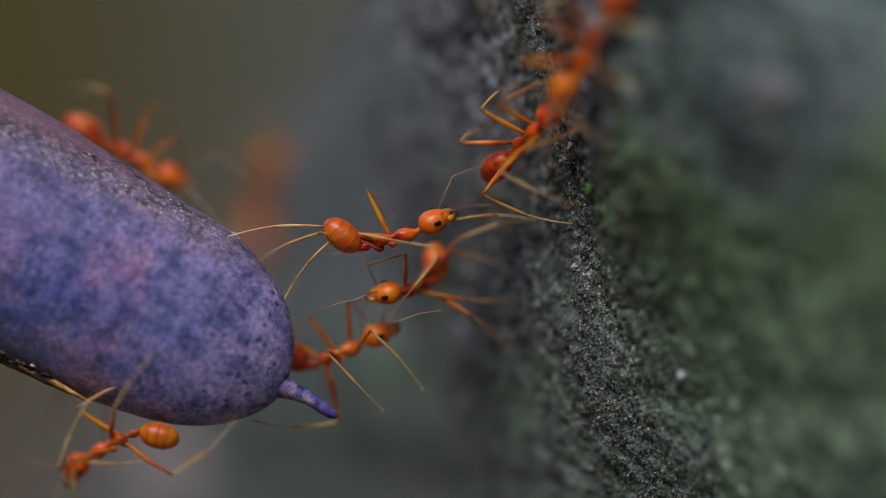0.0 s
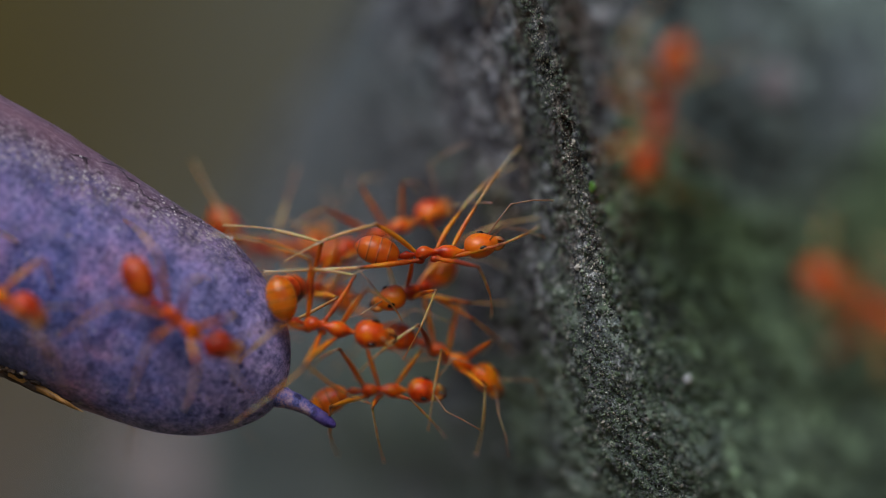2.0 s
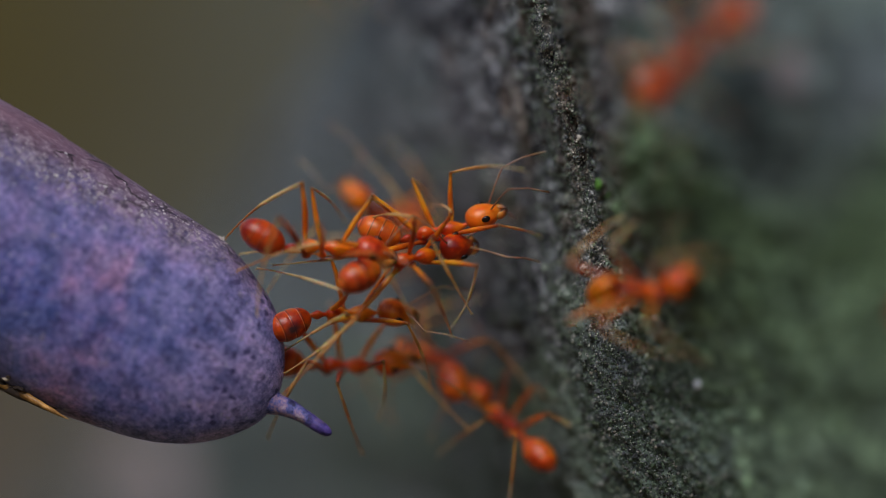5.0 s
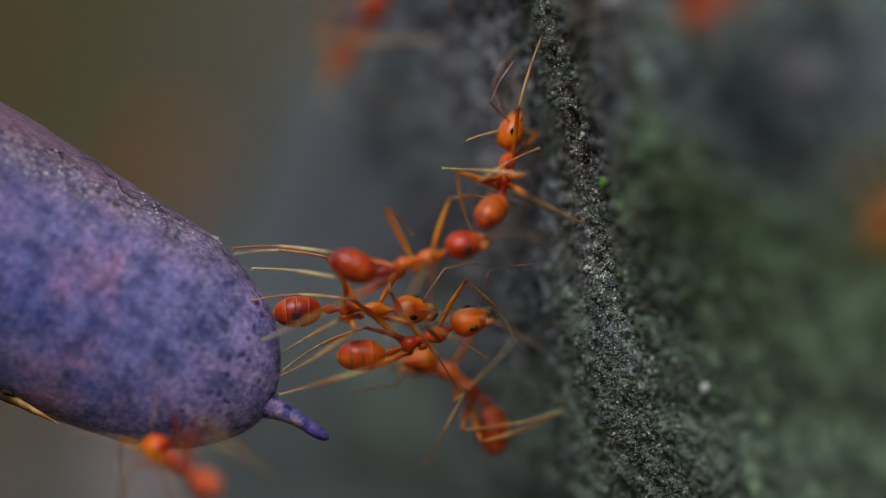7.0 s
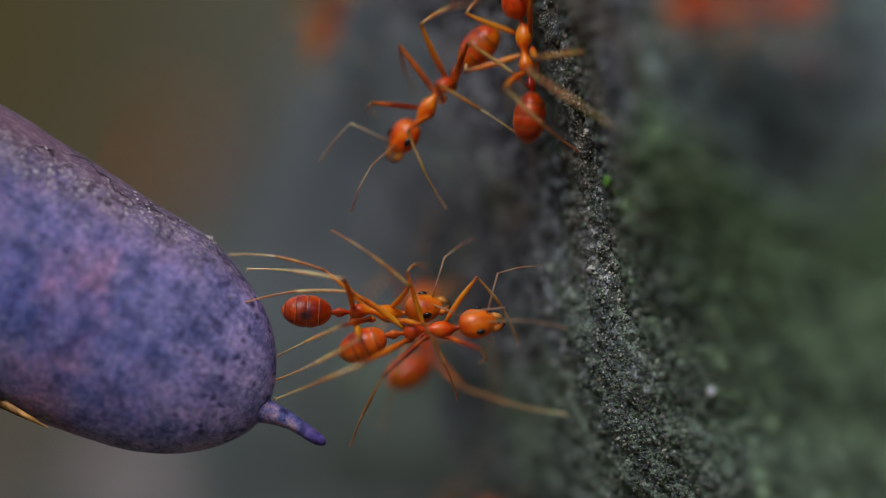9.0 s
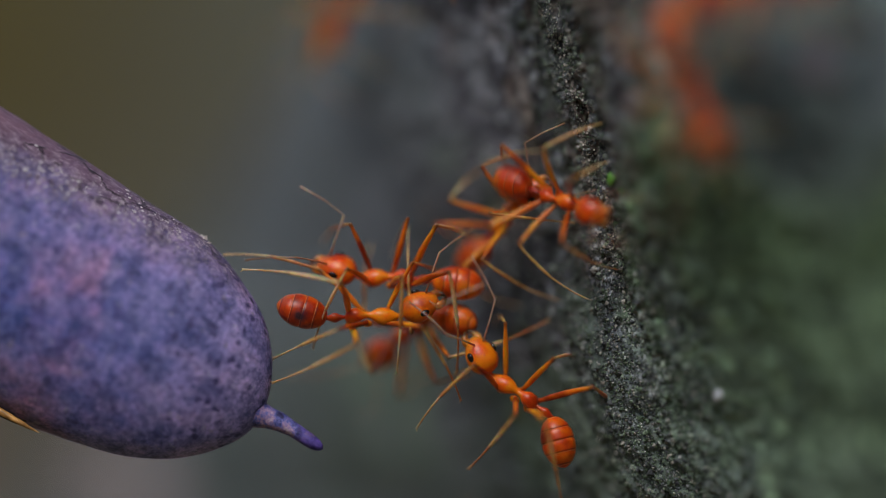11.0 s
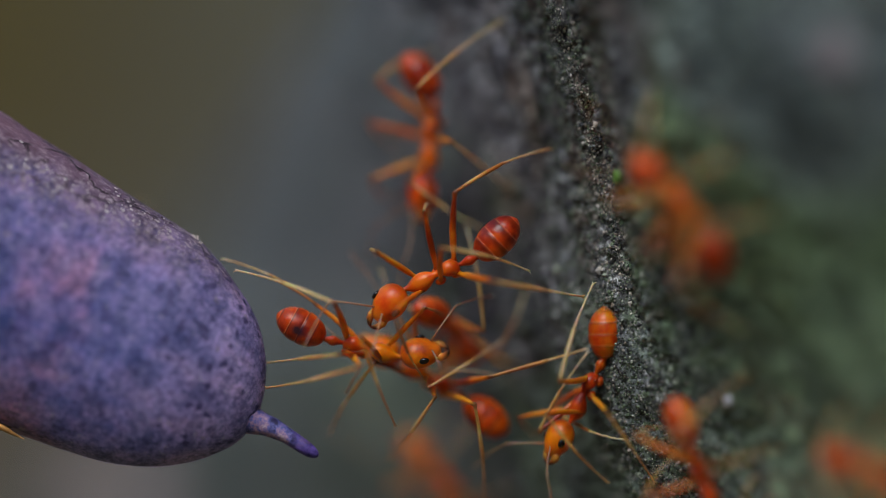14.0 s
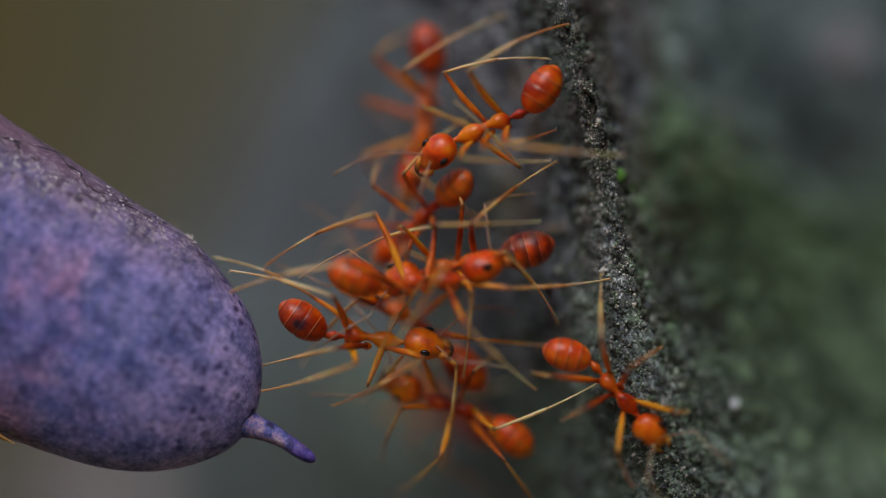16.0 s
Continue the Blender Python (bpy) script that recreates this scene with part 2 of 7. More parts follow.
def pod_material():
    m, t, b = material("purple_pod_skin", 0.48, 0.4)
    vec = coords(t)
    along = coords(t, (0.35, 1, 1))
    ax = axes(t)
    # blue and violet clouds, finer dusty bloom, then grain
    col = ramp(t, grain(t, vec, 210, 4, 0.6), [(0.38, (0.042, 0.095, 0.34)), (0.47, (0.105, 0.13, 0.40)), (0.55, (0.20, 0.155, 0.40)), (0.64, (0.36, 0.19, 0.36))])
    # the upper side is more purple
    col = mix(t, span(t, ax[2], -1 * MM, 4.5 * MM, 0.0, 0.55), col, mix(t, grain(t, vec, 420, 5, 0.65), (0.15, 0.11, 0.28), (0.34, 0.24, 0.42)))
    tip = total(t, span(t, ax[0], -10 * MM, -1 * MM, 0.0, 0.7), span(t, grain(t, vec, 300, 3), 0.3, 0.7, -0.25, 0.25))
    col = mix(t, tip, col, (0.41, 0.34, 0.62))
    bloom = ramp(t, grain(t, vec, 900, 6, 0.7), [(0.46, (0, 0, 0)), (0.72, (1, 1, 1))])
    col = mix(t, bloom, col, mix(t, 0.5, col, (0.30, 0.27, 0.46)))
    mott = ramp(t, grain(t, vec, 3600, 5, 0.75), [(0.38, (0.48, 0.48, 0.54)), (0.50, (0.95, 0.95, 0.97)), (0.63, (1.4, 1.32, 1.28))])
    col = mix(t, 1.0, col, mott, "MULTIPLY")
    cloud = ramp(t, grain(t, vec, 700, 6, 0.75), [(0.38, (0.40, 0.46, 0.54)), (0.51, (1, 1, 1)), (0.62, (1.45, 1.3, 1.22))])
    col = mix(t, 1.0, col, cloud, "MULTIPLY")
    dust = ramp(t, grain(t, vec, 2700, 3, 0.6), [(0.63, (0, 0, 0)), (0.72, (0.6, 0.6, 0.6))])
    col = mix(t, dust, col, (0.50, 0.46, 0.58))
    fleck = ramp(t, grain(t, vec, 1500, 2, 0.5), [(0.68, (0, 0, 0)), (0.76, (0.7, 0.7, 0.7))])
    col = mix(t, fleck, col, (0.36, 0.30, 0.36))
    # weathered back: brown, grainy, split by fine cracks along the pod
    top = ramp(t, total(t, span(t, ax[2], 2.4 * MM, 6.0 * MM, 0.0, 1.0), span(t, grain(t, vec, 300, 5, 0.7), 0.3, 0.7, -0.35, 0.35)), [(0.2, (0, 0, 0)), (0.85, (0.9, 0.9, 0.9))])
    brown = ramp(t, grain(t, coords(t, (0.6, 1, 1)), 3800, 5, 0.7), [(0.36, (0.030, 0.018, 0.030)), (0.50, (0.125, 0.082, 0.125)), (0.63, (0.40, 0.32, 0.36))])
    col = mix(t, top, col, brown)
    crest = span(t, ax[2], 4.9 * MM, 6.3 * MM, 0.0, 0.75)
    col = mix(t, crest, col, mix(t, grain(t, vec, 1500, 5, 0.7), (0.14, 0.060, 0.085), (0.33, 0.18, 0.22)))
    # pale grains of flaking skin in a band below the crest
    band = total(t, span(t, ax[2], 3.2 * MM, 4.4 * MM, -0.14, 0.06), span(t, ax[2], 5.2 * MM, 6.1 * MM, 0.0, -0.16))
    flake = ramp(t, total(t, grain(t, coords(t, (0.75, 1, 1)), 4200, 4, 0.7), band), [(0.60, (0, 0, 0)), (0.68, (0.85, 0.85, 0.85))])
    col = mix(t, flake, col, (0.48, 0.40, 0.43))
    v = node(t, "ShaderNodeTexVoronoi", Scale=800.0)
    v.feature = "DISTANCE_TO_EDGE"
    warp = mix(t, 0.0012, along, grain(t, vec, 900, 4), "ADD")
    t.links.new(warp, v.inputs["Vector"])
    crack = ramp(t, v.outputs[0], [(0.022, (1, 1, 1)), (0.06, (0, 0, 0))])
    some = ramp(t, grain(t, vec, 420, 3), [(0.48, (0, 0, 0)), (0.58, (1, 1, 1))])
    crackfac = mix(t, 1.0, mix(t, 1.0, crack, top, "MULTIPLY"), some, "MULTIPLY")
    col = mix(t, crackfac, col, (0.018, 0.010, 0.014))
    # a dull grey underside, part skin tone and part shade put into the colour
    under = mix(t, 1.0, span(t, ax[2], -1.5 * MM, -6.0 * MM, 0.0, 0.95), span(t, ax[0], -6 * MM, -13 * MM, 0.0, 1.0), "MULTIPLY")
    col = mix(t, under, col, mix(t, 0.55, col, (0.110, 0.112, 0.120)))
    # dark pits, mostly near the tip
    cell = node(t, "ShaderNodeTexVoronoi", Scale=1700.0)
    t.links.new(mix(t, 0.0006, vec, grain(t, vec, 2600, 4), "ADD"), cell.inputs["Vector"])
    dot = mix(t, 1.0, ramp(t, cell.outputs["Distance"], [(0.20, (1, 1, 1)), (0.42, (0, 0, 0))]), ramp(t, cell.outputs["Color"], [(0.42, (0, 0, 0)), (0.5, (1, 1, 1))]), "MULTIPLY")
    near = span(t, ax[0], -10 * MM, -2.5 * MM, 0.12, 1.0)
    few = ramp(t, grain(t, vec, 420, 3), [(0.34, (0.35, 0.35, 0.35)), (0.5, (1, 1, 1))])
    dotfac = mix(t, 1.0, mix(t, 1.0, dot, near, "MULTIPLY"), few, "MULTIPLY")
    col = mix(t, dotfac, col, (0.050, 0.042, 0.13))
    t.links.new(col, b.inputs["Base Color"])
    h = mix(t, 0.35, grain(t, vec, 3200, 6, 0.75), crackfac)
    bump(t, b, h, 0.8, 0.00016)
    return m


M_BARK = bark_material()
M_POD = pod_material()


def crumb_material(name, stops):
    """Loose grains, each with a tone of its own."""
    m, t, b = material(name, 0.75, 0.4)
    g = t.nodes.new("ShaderNodeNewGeometry")
    t.links.new(ramp(t, g.outputs["Random Per Island"], stops), b.inputs["Base Color"])
    return m


M_MOSS = crumb_material("moss_crumb", [(0.0, (0.030, 0.050, 0.026)), (0.5, (0.095, 0.140, 0.080)), (0.85, (0.21, 0.28, 0.18)), (1.0, (0.48, 0.55, 0.44))])
M_GRIT = crumb_material("bark_grit", [(0.0, (0.02, 0.02, 0.022)), (0.45, (0.085, 0.095, 0.10)), (0.80, (0.20, 0.22, 0.215)), (0.93, (0.36, 0.33, 0.27)), (1.0, (0.66, 0.66, 0.62))])
M_CREST = crumb_material("crest_grain", [(0.0, (0.03, 0.03, 0.03)), (0.5, (0.15, 0.16, 0.15)), (0.75, (0.42, 0.36, 0.28)), (1.0, (0.78, 0.76, 0.68))])
M_PALE_PATCH = skin("pale_patch_skin", (0.36, 0.29, 0.28), (0.56, 0.46, 0.44), 0.9, 900)
M_LICHEN_DIM = skin("dim_lichen", (0.15, 0.135, 0.14), (0.26, 0.235, 0.24), 0.9, 900)
M_SPECK = skin("white_speck", (0.78, 0.84, 0.90), (0.88, 0.92, 0.96), 0.4, 2000)
M_SPRIG = skin("fresh_moss", (0.05, 0.16, 0.02), (0.16, 0.40, 0.05), 0.5, 2000)
M_HUSK = skin("dry_husk", (0.10, 0.036, 0.008), (0.74, 0.38, 0.10), 0.5, 1500)
M_SEAM = skin("dark_seam", (0.012, 0.009, 0.010), (0.13, 0.085, 0.06), 0.8, 1600)
M_CRUST = crumb_material("crust_crumb", [(0.0, (0.010, 0.007, 0.006)), (0.6, (0.055, 0.032, 0.022)), (0.88, (0.20, 0.12, 0.07)), (1.0, (0.65, 0.55, 0.42))])
M_SCALE = crumb_material("pod_scale", [(0.0, (0.05, 0.03, 0.045)), (0.35, (0.20, 0.14, 0.19)), (0.7, (0.42, 0.35, 0.38)), (1.0, (0.78, 0.74, 0.72))])
M_FIBRE = skin("dry_fibre", (0.40, 0.33, 0.28), (0.75, 0.68, 0.62), 0.8, 1500)


def spike_material():
    """Dusty lilac with dark warts, turning deep violet towards its end."""
    m, t, b = material("spike_skin", 0.5, 0.4)
    vec = coords(t)
    col = ramp(t, grain(t, vec, 1500, 5, 0.7), [(0.37, (0.022, 0.020, 0.08)), (0.46, (0.11, 0.12, 0.36)), (0.55, (0.35, 0.22, 0.34)), (0.66, (0.60, 0.50, 0.58))])
    tip = ramp(t, total(t, span(t, axes(t)[0], 0.8 * MM, 3.4 * MM, 0.0, 1.0), span(t, grain(t, vec, 900, 4), 0.3, 0.7, -0.25, 0.25)), [(0.35, (0, 0, 0)), (0.75, (1, 1, 1))])
    col = mix(t, tip, col, ramp(t, grain(t, vec, 1800, 4), [(0.35, (0.020, 0.014, 0.11)), (0.65, (0.17, 0.11, 0.46))]))
    t.links.new(col, b.inputs["Base Color"])
    bump(t, b, grain(t, vec, 2600, 5, 0.7), 0.7, 0.00014)
    return m


M_SPIKE = spike_material()


def ground_material():
    m, t, b = material("leaf_litter", 0.9, 0.2)
    vec = coords(t)
    t.links.new(ramp(t, grain(t, vec, 25, 6), [(0.3, (0.04, 0.03, 0.015)), (0.5, (0.12, 0.09, 0.045)), (0.7, (0.22, 0.17, 0.09))]), b.inputs["Base Color"])
    return m


def backdrop_material():
    m, t, b = material("far_undergrowth", 1.0, 0.0)
    vec = coords(t)
    col = ramp(t, grain(t, vec, 2.6, 3), [(0.36, (0.060, 0.044, 0.012)), (0.5, (0.125, 0.098, 0.030)), (0.62, (0.20, 0.18, 0.055))])
    # bare brown soil lower down
    col = mix(t, span(t, axes(t)[2], -0.03, -0.13, 0.0, 0.9), col, ramp(t, grain(t, vec, 7, 3), [(0.36, (0.070, 0.062, 0.058)), (0.5, (0.165, 0.140, 0.126)), (0.62, (0.27, 0.225, 0.195))]))
    # grey gradient across, fitted to soften the trunk's edge in the camera's view
    t.links.new(mix(t, span(t, axes(t)[0], -0.24, -0.03, 0.0, 0.9), col, (0.135, 0.148, 0.135)), b.inputs["Base Color"])
    return m


M_GROUND = ground_material()
M_FAR = backdrop_material()


# ---- mesh helpers (all in millimetres) ----
def mesh(name, verts, faces, mats, smooth=True, index=None):
    me = bpy.data.meshes.new(name)
    me.from_pydata((np.asarray(verts, float) * MM).tolist(), [], faces)
    for m in (mats if isinstance(mats, (list, tuple)) else [mats]):
        me.materials.append(m)
    me.polygons.foreach_set("use_smooth", [smooth] * len(me.polygons))
    if index is not None:
        me.polygons.foreach_set("material_index", index)
    me.update()
    return me


def part(name, me, parent, m=None, label=""):
    ob = new(name, me)
    ob.parent = parent
    ob.matrix_parent_inverse = Matrix()
    if m is not None:
        ob.matrix_basis = m
    return tagged(ob, label) if label else ob


def lathe(profile, n=20, flat=1.0, lean=None):
    """A body round the x axis from (x, radius) pairs; flat squeezes z; lean(x) lifts the middle."""
    verts, faces = [], []
    for x, r in profile:
        up = lean(x) if lean else 0
        for k in range(n):
            a = 2 * math.pi * k / n
            verts.append((x, r * math.cos(a), up + flat * r * math.sin(a)))
    for i in range(len(profile) - 1):
        for k in range(n):
            a, b = i * n + k, i * n + (k + 1) % n
            faces.append((a, b, b + n, a + n))
    faces.append(tuple(range(n))[::-1])
    faces.append(tuple(range((len(profile) - 1) * n, len(profile) * n)))
    return verts, faces


def tube(points, radii, n=8):
    """A tapered, closed tube along the points."""
    p = [Vector(q) for q in points]
    verts, faces = [], []
    side = None
    for i, q in enumerate(p):
        d = (p[min(i + 1, len(p) - 1)] - p[max(i - 1, 0)]).normalized()
        if side is None:
            side = d.orthogonal().normalized()
        side = (side - d * side.dot(d)).normalized()
        other = d.cross(side)
        for k in range(n):
            a = 2 * math.pi * k / n
            verts.append(tuple(q + radii[i] * (math.cos(a) * side + math.sin(a) * other)))
    for i in range(len(p) - 1):
        for k in range(n):
            a, b = i * n + k, i * n + (k + 1) % n
            faces.append((a, b, b + n, a + n))
    faces.append(tuple(range(n))[::-1])
    faces.append(tuple(range((len(p) - 1) * n, len(p) * n)))
    return verts, faces


def joined(*pieces):
    verts, faces = [], []
    for v, f in pieces:
        o = len(verts)
        verts += list(v)
        faces += [tuple(i + o for i in q) for q in f]
    return verts, faces


def ball(c, r, n=12, m=8):
    prof = [(r[0] * math.cos(math.pi * i / m), r[1] * max(math.sin(math.pi * i / m), 0.02)) for i in range(m + 1)]
    v, f = lathe(prof[::-1], n, r[2] / r[1])
    return [(x + c[0], y + c[1], z + c[2]) for x, y, z in v], f


def lattice(x, y, seed):
    """Smooth value noise, 0 to 1, on arrays."""
    xi, yi = np.floor(x).astype(np.int64), np.floor(y).astype(np.int64)
    fx, fy = x - xi, y - yi
    fx, fy = fx * fx * (3 - 2 * fx), fy * fy * (3 - 2 * fy)

    def h(a, b):
        q = (a * 374761393 + b * 668265263 + seed * 974634777) & 0x7FFFFFFF
        q = ((q ^ (q >> 13)) * 1274126177) & 0x7FFFFFFF
        return ((q ^ (q >> 16)) & 0xFFFF) / 65535.0

    return (h(xi, yi) * (1 - fx) + h(xi + 1, yi) * fx) * (1 - fy) + (h(xi, yi + 1) * (1 - fx) + h(xi + 1, yi + 1) * fx) * fy


# ---- trunk, ground, distance ----
def ridge(z):
    return np.interp(z, [-300, -40, -13.5, -10.4, -6.1, -1.2, 5.25, 7.86, 13.5, 30, 400], [60, 20, 11.7, 10.3, 8.93, 8.0, 6.63, 5.86, 4.94, 3.5, -10])


def girth(z):
    """The trunk's radius, which swells towards the ground."""
    return np.clip(10.5 + 0.92 * (13.5 - z), 8.0, 60.0) / 0.223


def fall(u, z):
    """Depth of the round trunk, u to the side of the line where it lies at the pod's distance."""
    r = girth(z)
    y = r * (0.63 - np.sqrt(np.maximum(0.0, 1 - np.clip(0.777 - u / r, -1, 1) ** 2)))
    # flatter low down, steeper at the rib above, fitted to the view's sharp strip
    y = y + 0.6 * u * np.exp(-(u / 5.0) ** 2) * np.clip((2 - z) / 7, 0.0, 1)
    y = y - 1.1 * u * np.exp(-(u / 2.4) ** 2) * np.clip((z + 3) / 8, 0.0, 1)
    # the mossy flank stands forward of the line, most high up, fitting the view's blur
    return y - np.interp(z, [-8, 5], [0.0, 4.8]) * np.tanh(np.maximum(u - 0.6, 0) / 2.8)


def bark_point(u, z):
    """The surface of the bark with its relief."""
    x, y = ridge(z) + u, fall(u, z)
    deep = 0.30 * (lattice(u / 0.8 + 0.2 * z, z / 3.5, 1) - 0.5) + 0.34 * (lattice(u / 0.36, z / 1.1, 2) - 0.5)
    deep = deep + 0.32 * (lattice(u / 0.17, z / 0.40, 3) - 0.5) + 0.20 * (lattice(u / 0.10, z / 0.12, 4) - 0.5)
    deep = deep * np.exp(-(np.abs(u - 2) / 12.5) ** 8)
    deep = deep + 0.8 * (lattice(u / 5.0, z / 7.0, 5) - 0.5)
    # a narrow fissure runs down the face
    line = 0.14 * (lattice(z / 0.7, z * 0 + 3.5, 8) - 0.5) * 2 + 0.08
    deep = deep - 1.5 * np.clip(1.6 * lattice(z / 0.6, z * 0 + 1.5, 9) - 0.2, 0, 1) * np.exp(-((u - line) / 0.12) ** 2) * np.clip((z + 1.0) / 4.0, 0, 1)
    return x - 0.78 * deep, y - 0.62 * deep, z


def trunk():
    us = np.concatenate([np.linspace(-1, -0.06, 40), np.arange(-9.0, 14.0, 0.09), np.geomspace(14.1, 1000, 60)])
    z = np.concatenate([-np.geomspace(300, 16.4, 22), np.arange(-16.2, 16.2, 0.095), np.geomspace(16.4, 400, 22)])
    rows = []
    for zz in z:
        r = float(girth(zz))
        u = us.copy()
        u[:40] = np.linspace(-0.222 * r, -9.1, 40) if 0.222 * r > 9.2 else np.linspace(-9.3, -9.1, 40)
        u[-60:] = np.geomspace(14.1, 1.75 * r, 60)
        x, y, w = bark_point(u, np.full_like(u, zz))
        mid = float(ridge(zz)) + 0.777 * r
        # the far half of the trunk
        back = [(mid - r * math.sin(a), 0.63 * r - r * math.cos(a), zz) for a in np.linspace(radians(92), radians(282), 24)]
        rows.append(list(zip(x[::-1], y[::-1], w)) + back)
    n = len(rows[0])
    verts = [p for r in rows for p in r]
    faces = []
    for i in range(len(rows) - 1):
        for k in range(n):
            a, b = i * n + k, i * n + (k + 1) % n
            faces.append((b, a, a + n, b + n))
    faces.append(tuple(range(n)))
    faces.append(tuple(range((len(rows) - 1) * n, len(rows) * n))[::-1])
    ob = new("tree_trunk", mesh("tree_trunk", verts, faces, M_BARK))
    return tagged(ob, "dark grey rough bark of a tree trunk with green moss", "tree trunk", kind="structure")


trunk_ob = trunk()
cam.data.dof.focus_object = trunk_ob

ground = new("ground", mesh("ground", [(-2e4, -2e4, -300), (2e4, -2e4, -300), (2e4, 2e4, -300), (-2e4, 2e4, -300)], [(0, 1, 2, 3)], M_GROUND))
tagged(ground, "brown leaf litter on the ground under the tree", "ground", kind="structure")


# full ring; its unseen part is added to block light from the low sky
def backdrop():
    verts, faces = [], []
    n = 48
    for i in range(n + 1):
        a = radians(360 * i / n)
        for z in (-301, 500, 1200):
            verts.append((3000 * math.cos(a), 3000 * math.sin(a), z))
    for i in range(n):
        for k in range(2):
            a = i * 3 + k
            faces.append((a, a + 3, a + 4, a + 1))
    ob = new("backdrop", mesh("backdrop", verts, faces, M_FAR))
    tagged(ob, "olive brown undergrowth far out of focus, its unseen ring blocks low sky", "undergrowth", kind="structure")


backdrop()


def crumbs(name, count, seed, spread, mat, label, size, low=-17, high=17):
    """Loose grit and moss grains on the bark."""
    rng = np.random.default_rng(seed)
    u = rng.normal(0, spread, count)
    z = high - (high - low) * rng.uniform(0, 1, count) ** 0.75
    u = u * np.interp(z, [-12, -3, 3, 8], [1.5, 1.25, 0.6, 0.42])
    x, y, z = bark_point(u, z)
    r = size * rng.lognormal(0, 0.45, count) * np.interp(z, [-10, 4], [0.9, 0.72])
    verts, faces = [], []
    for i in range(count):
        o = len(verts)
        e = Euler(rng.uniform(0, 6.3, 3))
        q = rng.uniform(0.6, 1.4, 6)
        for k, d in enumerate(((1, 0, 0), (-1, 0, 0), (0, 1, 0), (0, -1, 0), (0, 0, 1), (0, 0, -1))):
            w = Vector(d) * float(r[i] * q[k])
            w.rotate(e)
            verts.append((x[i] + w[0], y[i] + w[1] - 0.03, z[i] + w[2]))
        for a, b, c in ((0, 2, 4), (2, 1, 4), (1, 3, 4), (3, 0, 4), (2, 0, 5), (1, 2, 5), (3, 1, 5), (0, 3, 5)):
            faces.append((o + a, o + b, o + c))
    ob = new(name, mesh(name, verts, faces, mat, False))
    tagged(ob, label, "moss" if "moss" in name else "grit", kind="stuff")


crumbs("moss", 24000, 3, 2.4, M_MOSS, "tiny green moss grains growing on the dark bark", 0.046)
crumbs("grit", 22000, 4, 1.4, M_GRIT, "grey mineral grit stuck on the dark bark", 0.045)
crumbs("grit", 2200, 6, 0.62, M_CREST, "pale lichen grains along the rib of the bark", 0.052, -3, 17)


def patch(name, u, z, rx, rz, mat, label, category, thick=0.25, seed=0):
    """A low crust with a ragged outline, pressed on the bark."""
    verts, faces = [], []
    n = 20
    cx, cy, cz = (float(a) for a in bark_point(np.float64(u), np.float64(z)))
    slope = float(fall(u + 0.3, z) - fall(u - 0.3, z)) / 0.6
    for ring, h in ((1.0, -0.3), (0.95, 0.5), (0.6, 1.0), (0.02, 1.1)):
        for k in range(n):
            a = 2 * math.pi * k / n
            wob = 1 + 0.3 * (noise.noise((math.cos(a) * 1.5 + seed, math.sin(a) * 1.5, ring)))
            du = rx * ring * wob * math.cos(a)
            verts.append((du, slope * du - thick * h, rz * ring * wob * math.sin(a)))
    for i in range(3):
        for k in range(n):
            a, b = i * n + k, i * n + (k + 1) % n
            faces.append((a, b, b + n, a + n))
    faces.append(tuple(range(3 * n, 4 * n)))
    ob = new(name, mesh(name, verts, faces, mat))
    ob.location = (cx * MM, cy * MM, cz * MM)
    return tagged(ob, label, category)


patch("lichen_patch", 11.0, 8.2, 0.8, 1.0, M_LICHEN_DIM, "pale pinkish lichen crust on dark bark", "lichen", 0.2, 1)
# stands in for an unidentified pale blur beyond the pod
patch("lichen_patch", -30.5, -14.8, 3.0, 3.6, M_PALE_PATCH, "broad pale grey patch low on the bark", "lichen", 0.4, 2)
patch("white_speck", 3.55, -6.75, 0.20, 0.27, M_SPECK, "small shiny white speck stuck on the mossy bark", "speck", 0.2, 3)

patch("moss_tuft", 0.8, 3.25, 0.16, 0.30, M_SPRIG, "tiny bright green moss tuft on dark bark", "moss", 0.25, 4)
patch("moss_tuft", 1.0, 2.75, 0.10, 0.16, M_SPRIG, "tiny bright green moss tuft on dark bark", "moss", 0.2, 5)


# ---- the pod ----
def flowing(xs, ys, q):
    """A smooth curve through the points that never overshoots."""
    xs, ys = np.asarray(xs, float), np.asarray(ys, float)
    h, m = np.diff(xs), np.diff(ys) / np.diff(xs)
    t = np.concatenate([[m[0]], np.where(m[1:] * m[:-1] > 0, 2 * m[1:] * m[:-1] / np.where(m[1:] + m[:-1] == 0, 1, m[1:] + m[:-1]), 0), [m[-1]]])
    i = int(np.clip(np.searchsorted(xs, q) - 1, 0, len(h) - 1))
    f = (q - xs[i]) / h[i]
    return ((1 + 2 * f) * (1 - f) ** 2 * ys[i] + f * (1 - f) ** 2 * h[i] * t[i]
            + f * f * (3 - 2 * f) * ys[i + 1] + f * f * (f - 1) * h[i] * t[i + 1])


